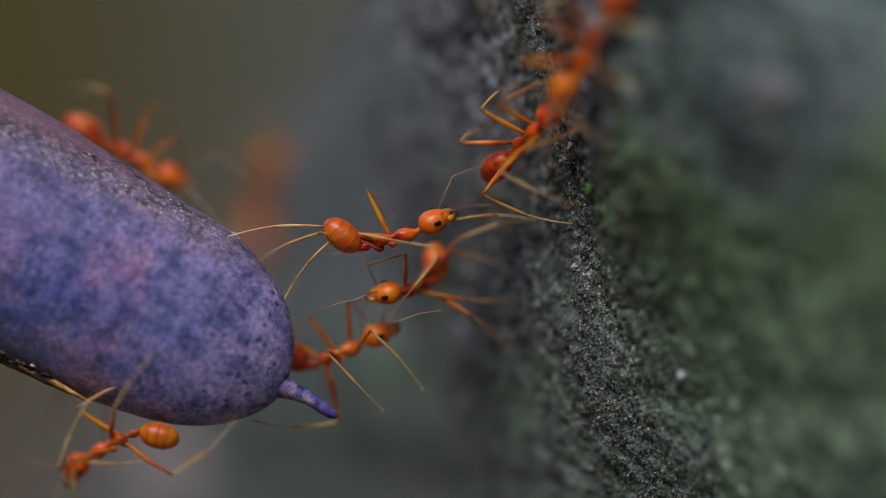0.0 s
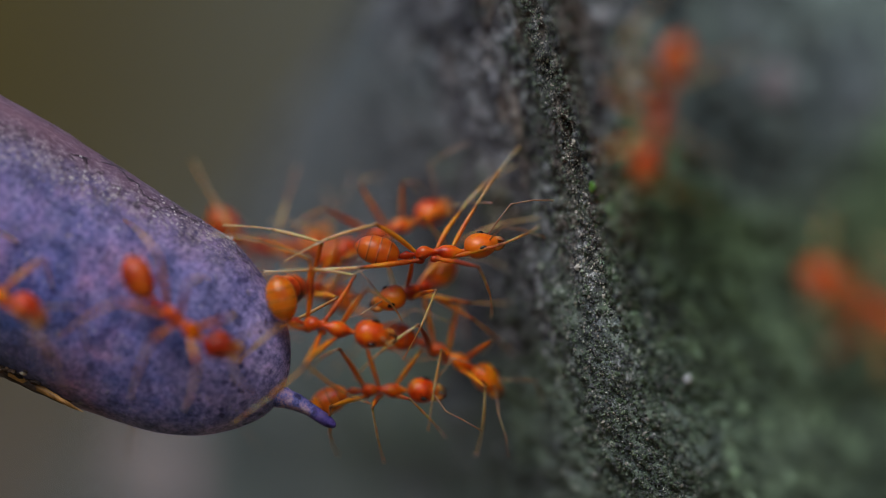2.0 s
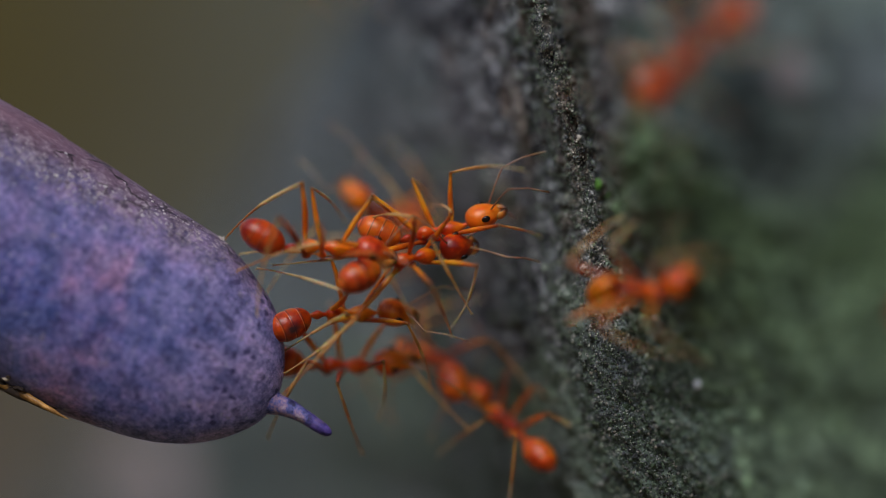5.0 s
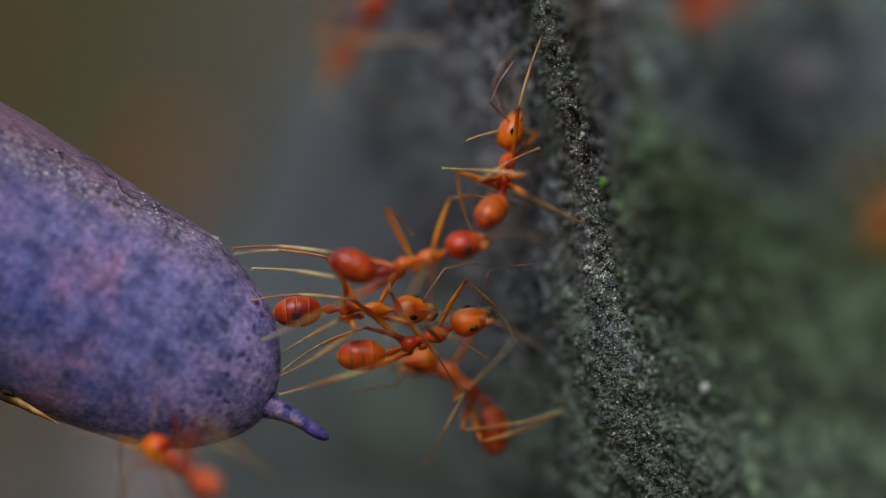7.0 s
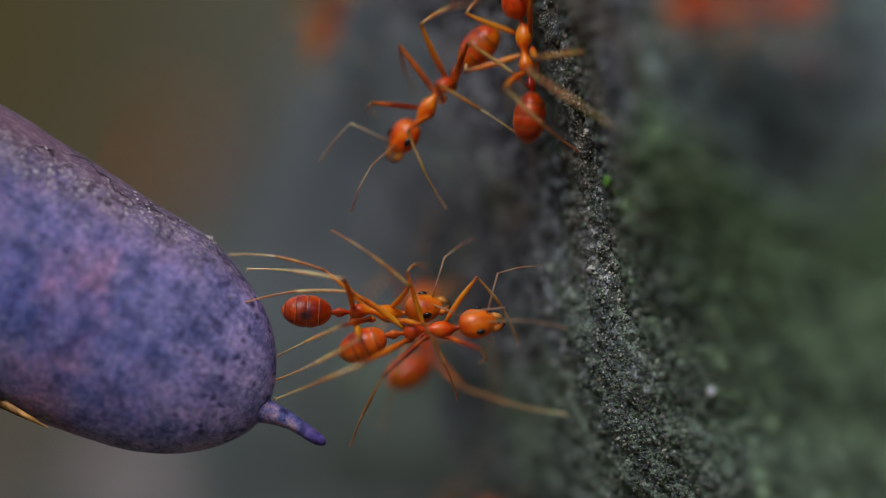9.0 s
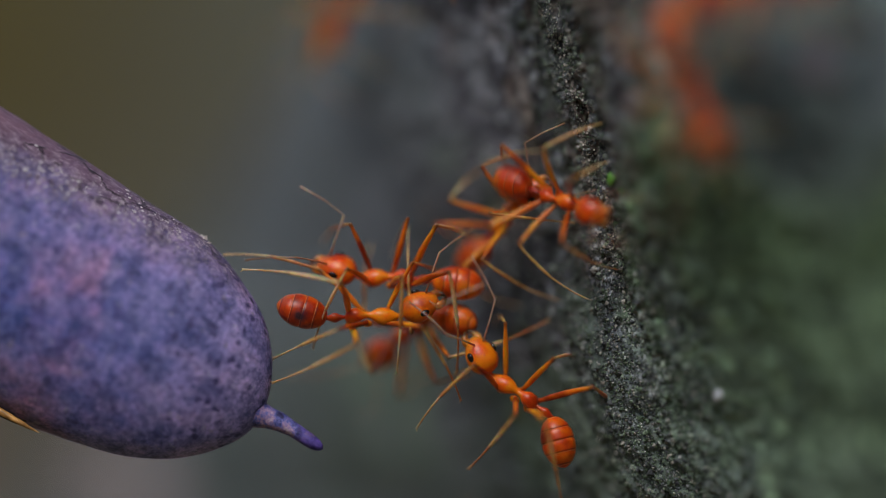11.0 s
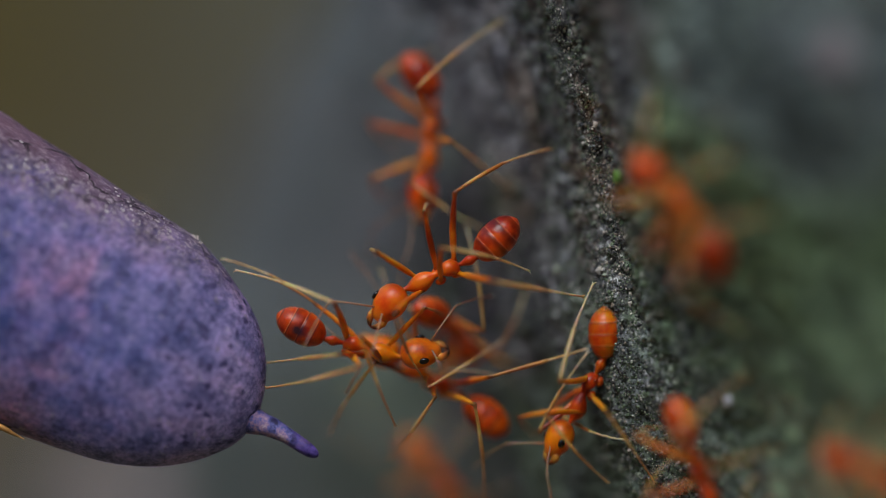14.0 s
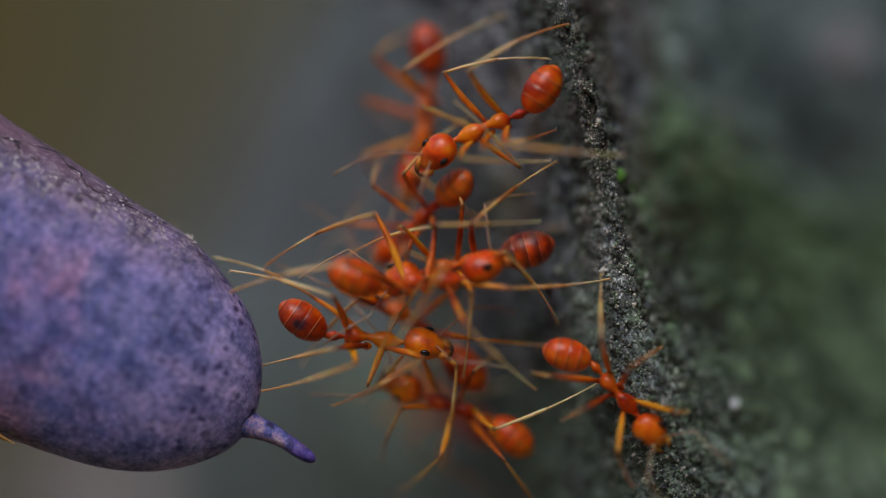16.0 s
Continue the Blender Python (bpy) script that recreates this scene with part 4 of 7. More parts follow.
def act(name, rows, spells, grips, heads=(), tails=()):
    """Key an ant's path and all its limbs. In the spells (from, to, strides a second) its feet step in two sets of
    three and stay where they are set down; grips hold a foot at a place (from, to, foot, side to which the knee leans)."""
    ant, legs, feelers, head, gaster = ANTS[name]
    walk(ant, rows)
    at = path_of(ant)
    if heads:
        walk(head, [(t, head_turn(*turn)) for t, *turn in heads])
    if tails:
        walk(gaster, [(t, tail_turn(*turn)) for t, *turn in tails])
    for (which, side), (leg, shin, sole, rest) in legs.items():
        s = 1 if side == "left" else -1
        lag = 0.0 if (which == "middle") == (side == "left") else 0.5
        tilt = {"front": 0.45, "middle": -0.15, "hind": -0.6}[which] + 0.08 * rest.x
        held = sorted(grips.get((which, side), []))

        def stride(t):
            """Where the stepping foot is, in the world."""
            for start, stop, pace in spells:
                if start - 1e-6 <= t <= stop + 1e-6:
                    n = t * pace + lag
                    k, f = math.floor(n), n - math.floor(n)
                    here, there = (at(min(max((i + 0.3 - lag) / pace, 0), 16)) @ (rest * MM) for i in (k, k + 1))
                    g = ease((f - 0.55) / 0.45)
                    lift = (there - here).length * 0.3 * math.sin(math.pi * g)
                    return here.lerp(there, g) + at(t).to_3x3().normalized() @ Vector((0, 0, lift))
            return at(t) @ (rest * MM)

        def foot(t):
            """The foot's place in the world, and the way its knee leans there or None."""
            before = [g for g in held if g[1] < t - 1e-6]
            after = [g for g in held if g[0] > t + 1e-6]
            for start, stop, place, *lean in held:
                if start - 1e-6 <= t <= stop + 1e-6:
                    return Vector(place) * MM, lean, 1.0
            a, b = before[-1] if before else None, after[0] if after else None
            if a and b and b[0] - a[1] < 0.65:
                w = ease((t - a[1]) / (b[0] - a[1]))
                return (Vector(a[2]) * MM).lerp(Vector(b[2]) * MM, w), (a if w < 0.5 else b)[3:], abs(2 * w - 1)
            free = stride(t)
            for g, gap in ((a, t - a[1] if a else 9), (b, b[0] - t if b else 9)):
                if gap < 0.25:
                    w = ease(1 - gap / 0.25)
                    return free.lerp(Vector(g[2]) * MM, w), g[3:], w
            return free, [], 0.0

        times = {0.0, 16.0}
        spans = [(a, b, 0.1) for a, b, _ in spells] + [(g[0] - 0.25, g[1] + 0.25, 0.1) for g in held]
        for start, stop, step in spans:
            times.update(round(start + step * k, 2) for k in range(round((stop - start) / step) + 1))
        poses, last = [[], [], []], -1.0
        for t in sorted(times):
            if t < last + 0.06 or not 0 <= t <= 16:
                continue
            last = t
            m = at(t)
            place, lean, w = foot(t)
            pole = Vector((tilt, s * 0.7, 0.62)).normalized()
            if lean and lean[0]:
                to = m.to_3x3().inverted() @ Vector(lean[0])
                pole = pole.lerp(to.normalized(), w)
            for keep, q in zip(poses, bent(which, side, (m.inverted() @ place) / MM, pole)):
                keep.append((t, q))
        if len(poses[0]) > 2:
            for ob, keep in zip((leg, shin, sole), poses):
                walk(ob, keep)
    rng = random.Random(name)
    for f in feelers:
        rest = f.matrix_basis.copy()
        stirs, t = [], 0.0
        while t < 16.0:
            stirs.append((t, rest @ pose(0, 0, 0, rng.uniform(-14, 14), rng.uniform(-16, 16), rng.uniform(-22, 22))))
            t += rng.choice((0.3, 0.4, 0.5))
        walk(f, stirs + [(16.0, rest)])


def motions():
    # the pod sags a little under the weight
    walk(pod_ob, [(0, mm(-8.38, 0.6, -6.16, 0, 24.7, -1.5)), (0.6, mm(-8.38, 0.6, -6.26, 0, 24.7, -1.5)), (1.5, mm(-8.34, 0.6, -6.36, 0, 24.7, -1.5)), (2.6, mm(-8.32, 0.6, -6.44, 0, 24.7, -1.5)), (16, mm(-8.32, 0.6, -6.44, 0, 24.7, -1.5))])
    rows = [(0, mm(-2.8, 0, 0.59, 40.75, -18.62, 0)), (0.5, mm(-2.71, 0, 0.29, 40.56, -18.43, 0)), (1, mm(-1.43, 0, 0.57, 40.06, -19.06, 0)), (1.5, mm(-0.38, 0, -0.18, 40.04, -0, 0)), (2, mm(-0.47, 0, -0.18, 40.02, -6.74, 0)), (2.5, mm(-0.4, 0, 0.14, 40.02, -10.26, 0)), (3, mm(-0.23, 0, 0.14, 40.01, -3.95, 0)), (3.5, mm(-0.21, 0, 0.43, 40.02, -7.2, 0)), (4, mm(-0.19, 0, 0.68, 40.11, -8.65, 0)), (5.2, mm(-0.38, 1, 0.91, 40, -16.99, 0)), (6.5, mm(0.06, 1.5, 0.1, 40.47, -37.57, 0)), (6.75, mm(1.7, 1, 2.39, 40, -52.52, 0)), (7, mm(3.03, 0.43, 3.77, -38.95, -46.82, 83.37)), (7.5, mm(2.75, 0, 10.54, -43.02, -49.89, 84.65)), (8, mm(3.43, 1, 12.7, -46.03, -64.07, 86.43)), (8.5, mm(3.88, 1.5, 13.99, -40.01, -65.76, 80.87)), (9.5, mm(4.69, 2, 18.89, -37.44, -75.22, 77.84)), (16, mm(4.69, 2, 18.89, -37.44, -75.22, 77.84))]
    act('bridging', rows, [(0.6, 2, 2), (4.4, 9.4, 2.5)], {('hind', 'left'): [(0, 0.9, (-10.21, 3, -0.74), (-0.4, -0.81, 0.43)), (2, 2.1, (-8.3, -1, -0.62), (0.08, -0.62, 0.78)), (2.4, 2.55, (-5.59, -1, 0.18), (-0.08, 0.41, 0.91)), (2.9, 3.1, (-8.7, -1, 0.47), (0.05, -0.01, 1)), (3.4, 3.6, (-7.57, -0.5, 4.03), (-0.47, 0.54, -0.7)), (4, 4.2, (-5.66, 1, 3.09), (-0.04, -0.98, 0.19))], ('hind', 'right'): [(0, 0.75, (-11.61, -0.6, 0.7), (0.05, 0.39, 0.92)), (1, 1.1, (-9.64, -0.3, -1.33), (-0, -0.98, 0.2)), (1.5, 4.6, (-9.44, 0, -1.23), (0.01, -0.99, -0.15)), (4.7, 6.4, (-8.66, 0, -0.83)), (6.9, 7.2, (6.91, 1, 1.24), (0.14, -0.98, -0.12))], ('front', 'left'): [(0, 0.6, (5.44, 2, 1.64)), (0.9, 4.6, (4.08, 3.2, 5.57), (-0.14, -0.85, 0.5)), (4.7, 6.4, (4.21, 3, 4.06)), (6.9, 7.2, (1.23, 0, 5.35), (0.43, 0.44, 0.79))], ('front', 'right'): [(0, 0.6, (-0.49, -1.5, 0.12), (-0.72, -0.69, -0)), (1, 4.3, (5.16, 3, 1.24)), (4.7, 6.4, (5.07, 3, 0.61)), (6.9, 7.2, (5.18, 1.5, 11.01), (-0.29, -0.94, 0.15))], ('middle', 'right'): [(0, 0.7, (-8.62, 0, -2.67), (-0.45, -0.06, 0.89)), (0.95, 1.1, (-2.38, -1.5, -1.78), (0.26, -0.83, 0.49)), (1.4, 1.6, (-0.57, -2, -4.69), (0.32, -0.86, 0.39)), (2, 4.3, (2.59, 2, -3.58), (0.61, -0.79, 0.08)), (6.9, 7.2, (4.8, 1, 5.03))], ('middle', 'left'): [(1.5, 4.3, (4.74, 5, 5.44)), (6.9, 7.2, (-0.06, 0, 4), (0.36, -0.93, 0.05))]}, heads=[(0, 7.38, 8.48), (0.5, 3, 3.5), (1, 4.04, 4.79), (1.5, -0.49, -0.58), (2, 5.15, 6.1), (2.5, 2.98, 3.54), (3, 4.89, 5.8), (3.5, 7.44, 8.77), (4, 5.43, 6.41), (6.5, 5.23, 6.09), (7, -38.31, 21.71), (16, -38.31, 21.71)], tails=[(0, -47.38, 40.5), (0.5, -34.64, 33.59), (1, 14.58, -16.67), (1.5, -5.87, 6.94), (2, -14.9, 17.03), (2.5, -11.99, 13.89), (3, -10.62, 12.38), (3.5, -9.74, 11.39), (4, -16.37, 18.5), (6.5, -32.54, 32.23), (7, -5.95, 24.79), (16, -5.95, 24.79)])
    rows = [(0, mm(-1.36, 2.58, -2.04, -51.95, 11.46, -129.79)), (0.5, mm(-1.26, 2.62, -2.06, -54.47, 10.17, -127.72)), (1, mm(-1.13, 2.57, -1.92, -57.91, 18.02, -130.58)), (1.5, mm(-1.17, 2.58, -2.07, -55.81, 14.23, -127.03)), (2, mm(-1.23, 2.58, -2.14, -54.92, 8.78, -123.06)), (2.5, mm(-1.2, 2.58, -2.19, -51.75, 11.66, -128.24)), (3, mm(-1.3, 2.57, -2.1, -54.78, 14.53, -131.57)), (3.5, mm(-1.67, 2.5, -1.5, -54.09, 19.37, -124.32)), (4, mm(-1.6, 3, -1.38, -56.91, 18.14, -126.15)), (4.6, mm(-1.73, 5, 0.19, -86.17, -3.57, -119.94)), (5, mm(-3.22, 8, 1.61, -110.31, -22.08, -122.75)), (5.6, mm(-7.88, 20, 3.62, -86.55, -11.25, -149.53)), (6.3, mm(-17.58, 70, 4.41, -56.52, 60.82, -153.55)), (7.5, mm(-17.62, 70, 4.18, -36.88, 52.22, -130.16)), (8.5, mm(-16.63, 70, 4.6, -37.54, 58.58, -133)), (9.2, mm(-17.22, 70, 5.89, -36.4, 57.92, -131.66)), (10.5, mm(-18.63, 70, 24.61, -80, 75.07, 180)), (16, mm(-18.63, 70, 24.61, -80, 75.07, 180))]
    act('reaching', rows, [(0.5, 2.5, 1.5), (4.2, 10.5, 2.5)], {('hind', 'left'): [(0, 4.2, (3.77, 6, -5.64), (0.42, -0.89, -0.15))], ('hind', 'right'): [(0, 4.2, (5.49, 3.4, 1.7), (-0.48, -0.01, 0.88))], ('middle', 'left'): [(0, 2.2, (3.77, 6, -2.87), (0.53, -0.83, -0.16))], ('front', 'left'): [(0, 1.2, (-2.9, 1, -3.67), (0.29, -0.82, 0.5))], ('middle', 'right'): [(0, 4.2, (3.74, 6, -1.21))]}, heads=[(0, -40.43, -33.47), (0.5, -36.81, -39.57), (1, -30.14, -39.19), (1.5, -31.88, -42.83), (2, -25.5, -51.67), (2.5, -23.74, -45.76), (3, -24.24, -41.04), (16, -24.24, -41.04)], tails=[(0, 65, 13.83), (0.5, 65, 1.71), (1, 47.31, 7.83), (1.5, 33.2, 4.24), (2, 37.76, 18.2), (2.5, 31.66, 8.52), (3, 50.93, -5.02), (16, 50.93, -5.02)])
    rows = [(0, mm(-5.81, 3, -5.75, 38.64, -25.11, 0)), (0.5, mm(-4.51, 1.5, -5.12, 50.27, -24.13, 0)), (1, mm(-2.97, 1.5, -4.67, 50, -6.23, 0)), (1.5, mm(-1.66, 1.5, -4.94, 50.04, 9.35, 0)), (2, mm(0.25, 3, -5.65, 50, 25.02, 0)), (2.5, mm(4.15, 4, -8.31, 46.28, 55.84, 0)), (3, mm(5.64, 4, -11.19, 84.29, 47.11, 42.94)), (3.25, mm(6.93, 1, -14.2, 93.22, 49.41, 51.06)), (3.5, mm(8.34, 1, -17.71, 99.52, 60.85, 53.3)), (4.5, mm(8.84, 3, -21.18, 50, 81.03, 0)), (16, mm(8.84, 3, -21.18, 50, 81.03, 0))]
    act('lowering', rows, [(0, 4.4, 2.5)], {('hind', 'right'): [(0, 0.1, (-10.29, 1, -9.39), (0.49, 0.29, -0.82)), (0.4, 0.6, (-10.23, 1, -9.31), (0.53, -0.57, -0.63)), (0.95, 1.1, (-8.18, 1, -6.2), (0.26, -0.39, -0.88))], ('middle', 'right'): [(0.4, 0.6, (-6.82, -0.5, -7.04), (0.78, -0.43, -0.46)), (0.95, 1.1, (-5.86, -0.5, -7.47), (0.7, -0.67, -0.24))], ('front', 'right'): [(0.4, 0.6, (-0.49, 2, -6.89), (0.44, -0.08, 0.89)), (2.9, 3.1, (5.95, 1, -13))], ('hind', 'left'): [(2.4, 2.6, (7.33, 1, -8.17), (-0.15, -0.99, 0.05))], ('middle', 'left'): [(2.4, 2.6, (5.3, 4, -3.13), (-0.19, -0.84, 0.51))]}, heads=[(0, 1.91, 2.39), (0.5, 3.53, 2.93), (1, -10.81, -8.95), (1.5, -26.26, -20.34), (2.5, -5.03, -4.8), (16, -5.03, -4.8)], tails=[(0, -52.73, 44.87), (0.5, 18.54, -14.8), (1, 16.77, -13.61), (1.5, 17.42, -14.08), (2.5, 7.32, -6.95), (16, 7.32, -6.95)])
    rows = [(0, mm(-17.98, -1, -10.55, -47.07, 23.89, 180)), (0.15, mm(-16.53, -1.5, -11.25, -117.05, 35.51, 118.4)), (0.3, mm(-13.73, -2, -10.59, 144.87, 33.56, 68.74)), (0.5, mm(-12.15, -1.5, -10.93, 81.76, 19.9, 49.55)), (0.75, mm(-9.48, -1, -10.49, 51.06, 1.84, 30.01)), (1, mm(-7.07, 0, -8.69, 59.72, -19.25, 0)), (1.5, mm(-5.63, 2, -8.38, 63.84, -4.78, 52.29)), (2, mm(-3.38, 2, -7.52, 65.56, -1.91, 0)), (2.5, mm(-0.29, 3.5, -8.05, 110, 15.77, 0)), (3, mm(1.81, 3.5, -10.52, 135.53, 54.03, 30.55)), (3.25, mm(4.06, 3.5, -13.44, 116.95, 55.01, 8.46)), (3.5, mm(5.92, 2, -17.78, 110, 61.93, 0)), (4.5, mm(6.05, 3, -21.35, 110, 84.29, 0)), (16, mm(6.05, 3, -21.35, 110, 84.29, 0))]
    act('under', rows, [(0, 4.4, 3)], {('middle', 'right'): [(0, 0.12, (-15.45, -4.6, -5.55), (-0.8, -0.6, -0.07))], ('front', 'right'): [(0, 0.12, (-19.04, -2.5, -8.06), (-0.78, -0.48, -0.41))], ('hind', 'right'): [(0.95, 1.1, (-10.62, -1, -12.04), (0.14, -0.98, 0.16))], ('middle', 'left'): [(0, 0.12, (-15.96, -1, -11.44), (-0.2, -0.77, -0.6)), (0.4, 0.6, (-14, -3, -6.31)), (0.95, 1.1, (-11.12, -3.6, -5.95), (0.21, -0.73, -0.65))], ('front', 'left'): [(0.4, 0.6, (-11.26, -3.6, -5.99), (0.81, -0.39, -0.43)), (0.95, 1.1, (-6.32, -0.5, -6.47), (0.46, -0.81, -0.36))], ('hind', 'left'): [(0, 0.12, (-11.12, -2.8, -9.14), (0.22, -0.01, -0.97)), (0.4, 0.6, (-15.83, -4.3, -5.53), (-0.5, -0.65, -0.58))]}, heads=[(0, 23.56, -20.4), (1, 3.94, 2.29), (2, -5.98, -2.71), (2.5, -9.99, 3.61), (16, -9.99, 3.61)], tails=[(0, -29.87, -24.86), (1, -2.78, 1.62), (2, 23.24, -10.16), (2.5, 1.72, 0.63), (16, 1.72, 0.63)])
    rows = [(0, mm(-17.31, 7, 5.23, 60, 28.07, 0)), (0.5, mm(-15.94, 7, 3.59, 60, 33.69, 0)), (1, mm(-13.2, 6, 2.39, 60, 33.69, 0)), (1.5, mm(-7.99, 5, -0.15, 60, 17.45, 0)), (2, mm(-2.97, 5, 0.99, 60, -23.28, 0)), (2.5, mm(-4.14, 5, 0.62, 60, -20.3, 0)), (2.75, mm(-1.66, 6, 2.06, 15.7, -45.25, 53.95)), (3, mm(-1.39, 7, 4.93, -47.35, -51.4, 103.72)), (3.5, mm(-0.55, 7, 10.42, 60, -73.01, 0)), (4, mm(-1.18, 7, 11.99, 60, -84.6, 0)), (5, mm(-0.91, 9, 19.65, 60, -85.24, 0)), (16, mm(-0.91, 9, 19.65, 60, -85.24, 0))]
    act('behind', rows, [(0, 5, 2.5)], {})
    rows = [(0, mm(-35.18, -4, 8.82, 65, 21.25, 0)), (0.7, mm(-27.59, -4.5, 4.24, 65, 21.25, 0)), (0.9, mm(-20.72, -4.8, 1.54, 65, 21.8, 0)), (1, mm(-16.2, -4.8, -0.44, 65, 21.8, 0)), (1.2, mm(-11.58, -4.2, -2.59, 65, 20.27, 0)), (1.5, mm(-6.78, -2.5, -5.1, 65.34, 34.7, 0)), (2, mm(-6.29, -1.5, -4.05, 70.42, 9.46, 0)), (2.5, mm(-5.3, -1, -3.89, 67.9, 3.69, 0)), (3, mm(-2.51, 0, -4.64, 65.96, 1.58, 0)), (3.5, mm(-0.09, 0, -3.19, 65.01, 13.04, 0)), (4, mm(4.24, 0.09, -1.79, -19.75, 5.08, -57.79)), (4.6, mm(7.44, -2.17, -1.88, 90.93, 7.22, -43.23)), (5.4, mm(12.77, -10.19, -2.07, 90.93, 7.36, -39.24)), (6.3, mm(20.59, -18.27, -1.34, 88.54, -16.07, -35.23)), (6.6, mm(22.32, -20.73, 0.91, 88.44, -16.08, -32.32)), (7, mm(22.17, -21.22, 2.33, 88.44, -15.55, -31.24)), (8, mm(23.91, -22.75, 2.98, 88.05, -18.14, -28.92)), (16, mm(23.86, -22.75, 2.97, 88.05, -18.14, -28.92))]
    act('crossing', rows, [(0, 1.6, 4), (1.7, 3, 1.5), (3, 7.4, 2.5)], {('front', 'right'): [(1.9, 2.1, (-3.75, -1, -8.19), (-0.61, -0.65, -0.45)), (2.9, 3.1, (-0.27, 1, -7.67)), (3.4, 3.6, (2.97, 1, -5.76), (0.18, -0.96, -0.21)), (3.9, 4.2, (7.23, 0.5, -0.26), (-0.04, -0.84, 0.55))], ('front', 'left'): [(2.4, 2.6, (-4.1, -2, -1.97), (-0.48, -0.78, -0.39)), (2.9, 3.1, (2.84, 1, -3.23), (0.27, -0.57, -0.78)), (3.4, 3.65, (7.21, 0, -1.79), (-0.23, 0.17, 0.96)), (3.9, 4.2, (8.95, -0.5, -4.39), (-0.18, -0.89, -0.41))], ('middle', 'right'): [(1.45, 1.6, (-10.82, -3.2, -7.99), (0.52, -0.76, -0.39)), (1.9, 2.1, (-10.92, -2.8, -9.08), (0.36, -0.93, -0.1)), (2.4, 2.6, (-8.92, -3, -5.78), (0.46, -0.88, 0.13)), (2.9, 3.1, (-7.89, -1.5, -6.74), (0.32, -0.94, -0.11)), (3.4, 3.6, (-2.04, 2, -5.34), (-0.58, -0.72, -0.37)), (3.9, 4.2, (-0.12, 0, 2.36), (0.25, -0.95, 0.18))], ('hind', 'left'): [(1.4, 2.6, (-12.07, -3, 0.77), (0.69, -0.18, 0.7)), (2.9, 3.1, (-9.24, -0.6, -1.21), (0.49, 0.1, 0.87)), (3.4, 3.6, (-6.59, 1, -3.06)), (3.9, 4.2, (-0.7, 2, -3.93), (0, -0.85, -0.53))], ('middle', 'left'): [(1.45, 1.6, (-8.74, -3.2, 0.03), (0.81, -0.57, 0.12)), (1.9, 2.1, (-9.32, -2, -1.28), (0.67, 0.12, 0.73)), (2.4, 2.6, (-9.27, -1.5, -1.21), (0.54, 0.15, 0.83)), (3.4, 3.6, (-3.63, 0, -0.85), (0.31, -0.91, 0.27)), (3.9, 4.2, (5.6, 2, -7.15), (-0.06, -0.93, -0.36))], ('hind', 'right'): [(3.4, 3.6, (-7.86, -0.5, -5.73), (0.12, -0.99, -0.08)), (3.9, 4.2, (-2.72, -1.2, 1.54), (0.28, -0.96, -0.06))]}, heads=[(0, -8.47, -3.87), (1.5, -8.47, -3.87), (2, 0.78, 0.28), (2.5, 2.05, 0.83), (3, -10.75, -4.76), (3.5, -5.45, -2.53), (4, 60.25, -19.75), (16, 60.25, -19.75)], tails=[(0, -18.87, 8.45), (1.5, -18.87, 8.45), (2, -65, 18.16), (2.5, -64.37, 20.11), (3, -19.8, 8.59), (3.5, -4.67, 2.17), (4, 33.65, -27.73), (16, 33.65, -27.73)])
    rows = [(0, mm(-35.88, -4.5, 5.89, 75, 30.47, 0)), (1.55, mm(-26.97, -4.5, 1.72, 75, 35.84, 0)), (1.8, mm(-15.18, -4.6, -2.87, 75, 38.31, 0)), (2, mm(-13.74, -4.6, -3.7, 75, 36.53, 0)), (2.5, mm(-7.59, -3, -7.48, 75.02, 30.84, 0)), (2.75, mm(-6.4, -2.5, -5.8, 75, 22.38, 0)), (3, mm(-5.71, -2, -4.53, 74.1, 2.41, 0)), (3.5, mm(-6.08, -1.5, -1.83, 73.61, -28.25, 0)), (4, mm(-4.37, -1, -1.86, 75.01, -21.08, 0)), (5, mm(-1.56, -0.5, -0.48, 68.86, -12.65, 26.16)), (5.4, mm(0.98, 0, 2.29, 60.42, -22.45, 34.26)), (5.8, mm(3.12, 0, 6.99, 7.17, -67.33, 69.39)), (6.3, mm(2.93, 1, 12.66, -11.17, -51.73, 86.99)), (6.7, mm(3.16, 2, 17.71, -6.42, -66.83, 82.1)), (16, mm(3.16, 2, 17.71, -6.42, -66.83, 82.1))]
    act('second_walker', rows, [(0, 2.6, 4), (2.6, 4.2, 1.5), (4.2, 7.4, 2.5)], {('hind', 'right'): [(2.9, 4.3, (-11.76, -2.6, -7.04), (0.62, -0.57, -0.54)), (4.5, 5.3, (-8.12, -1.5, -7.4))], ('hind', 'left'): [(3.3, 4.3, (-13.43, -2.8, -1.36), (0.24, -0.71, 0.66)), (4.5, 5.2, (-10.41, -1.5, -1.11))], ('middle', 'right'): [(3.4, 4.3, (-6.24, -1, -8.07), (0.55, -0.83, -0.08))], ('middle', 'left'): [(3.4, 3.6, (-6.47, -3.5, -0.84), (0.81, 0.2, 0.55)), (3.9, 4.2, (-5.28, -3.5, -3.42), (-0.52, -0.39, 0.76))]}, heads=[(0, 15.93, 4.2), (2.5, 15.93, 4.2), (3, -2.84, -0.81), (3.5, 13.61, 3.96), (4, -0.86, -0.23), (16, -0.86, -0.23)], tails=[(0, -26.1, 6.71), (2.5, -26.1, 6.71), (3, -11.11, 3.14), (3.5, -18.39, 5.3), (4, 10.1, -2.69), (16, 10.1, -2.69)])
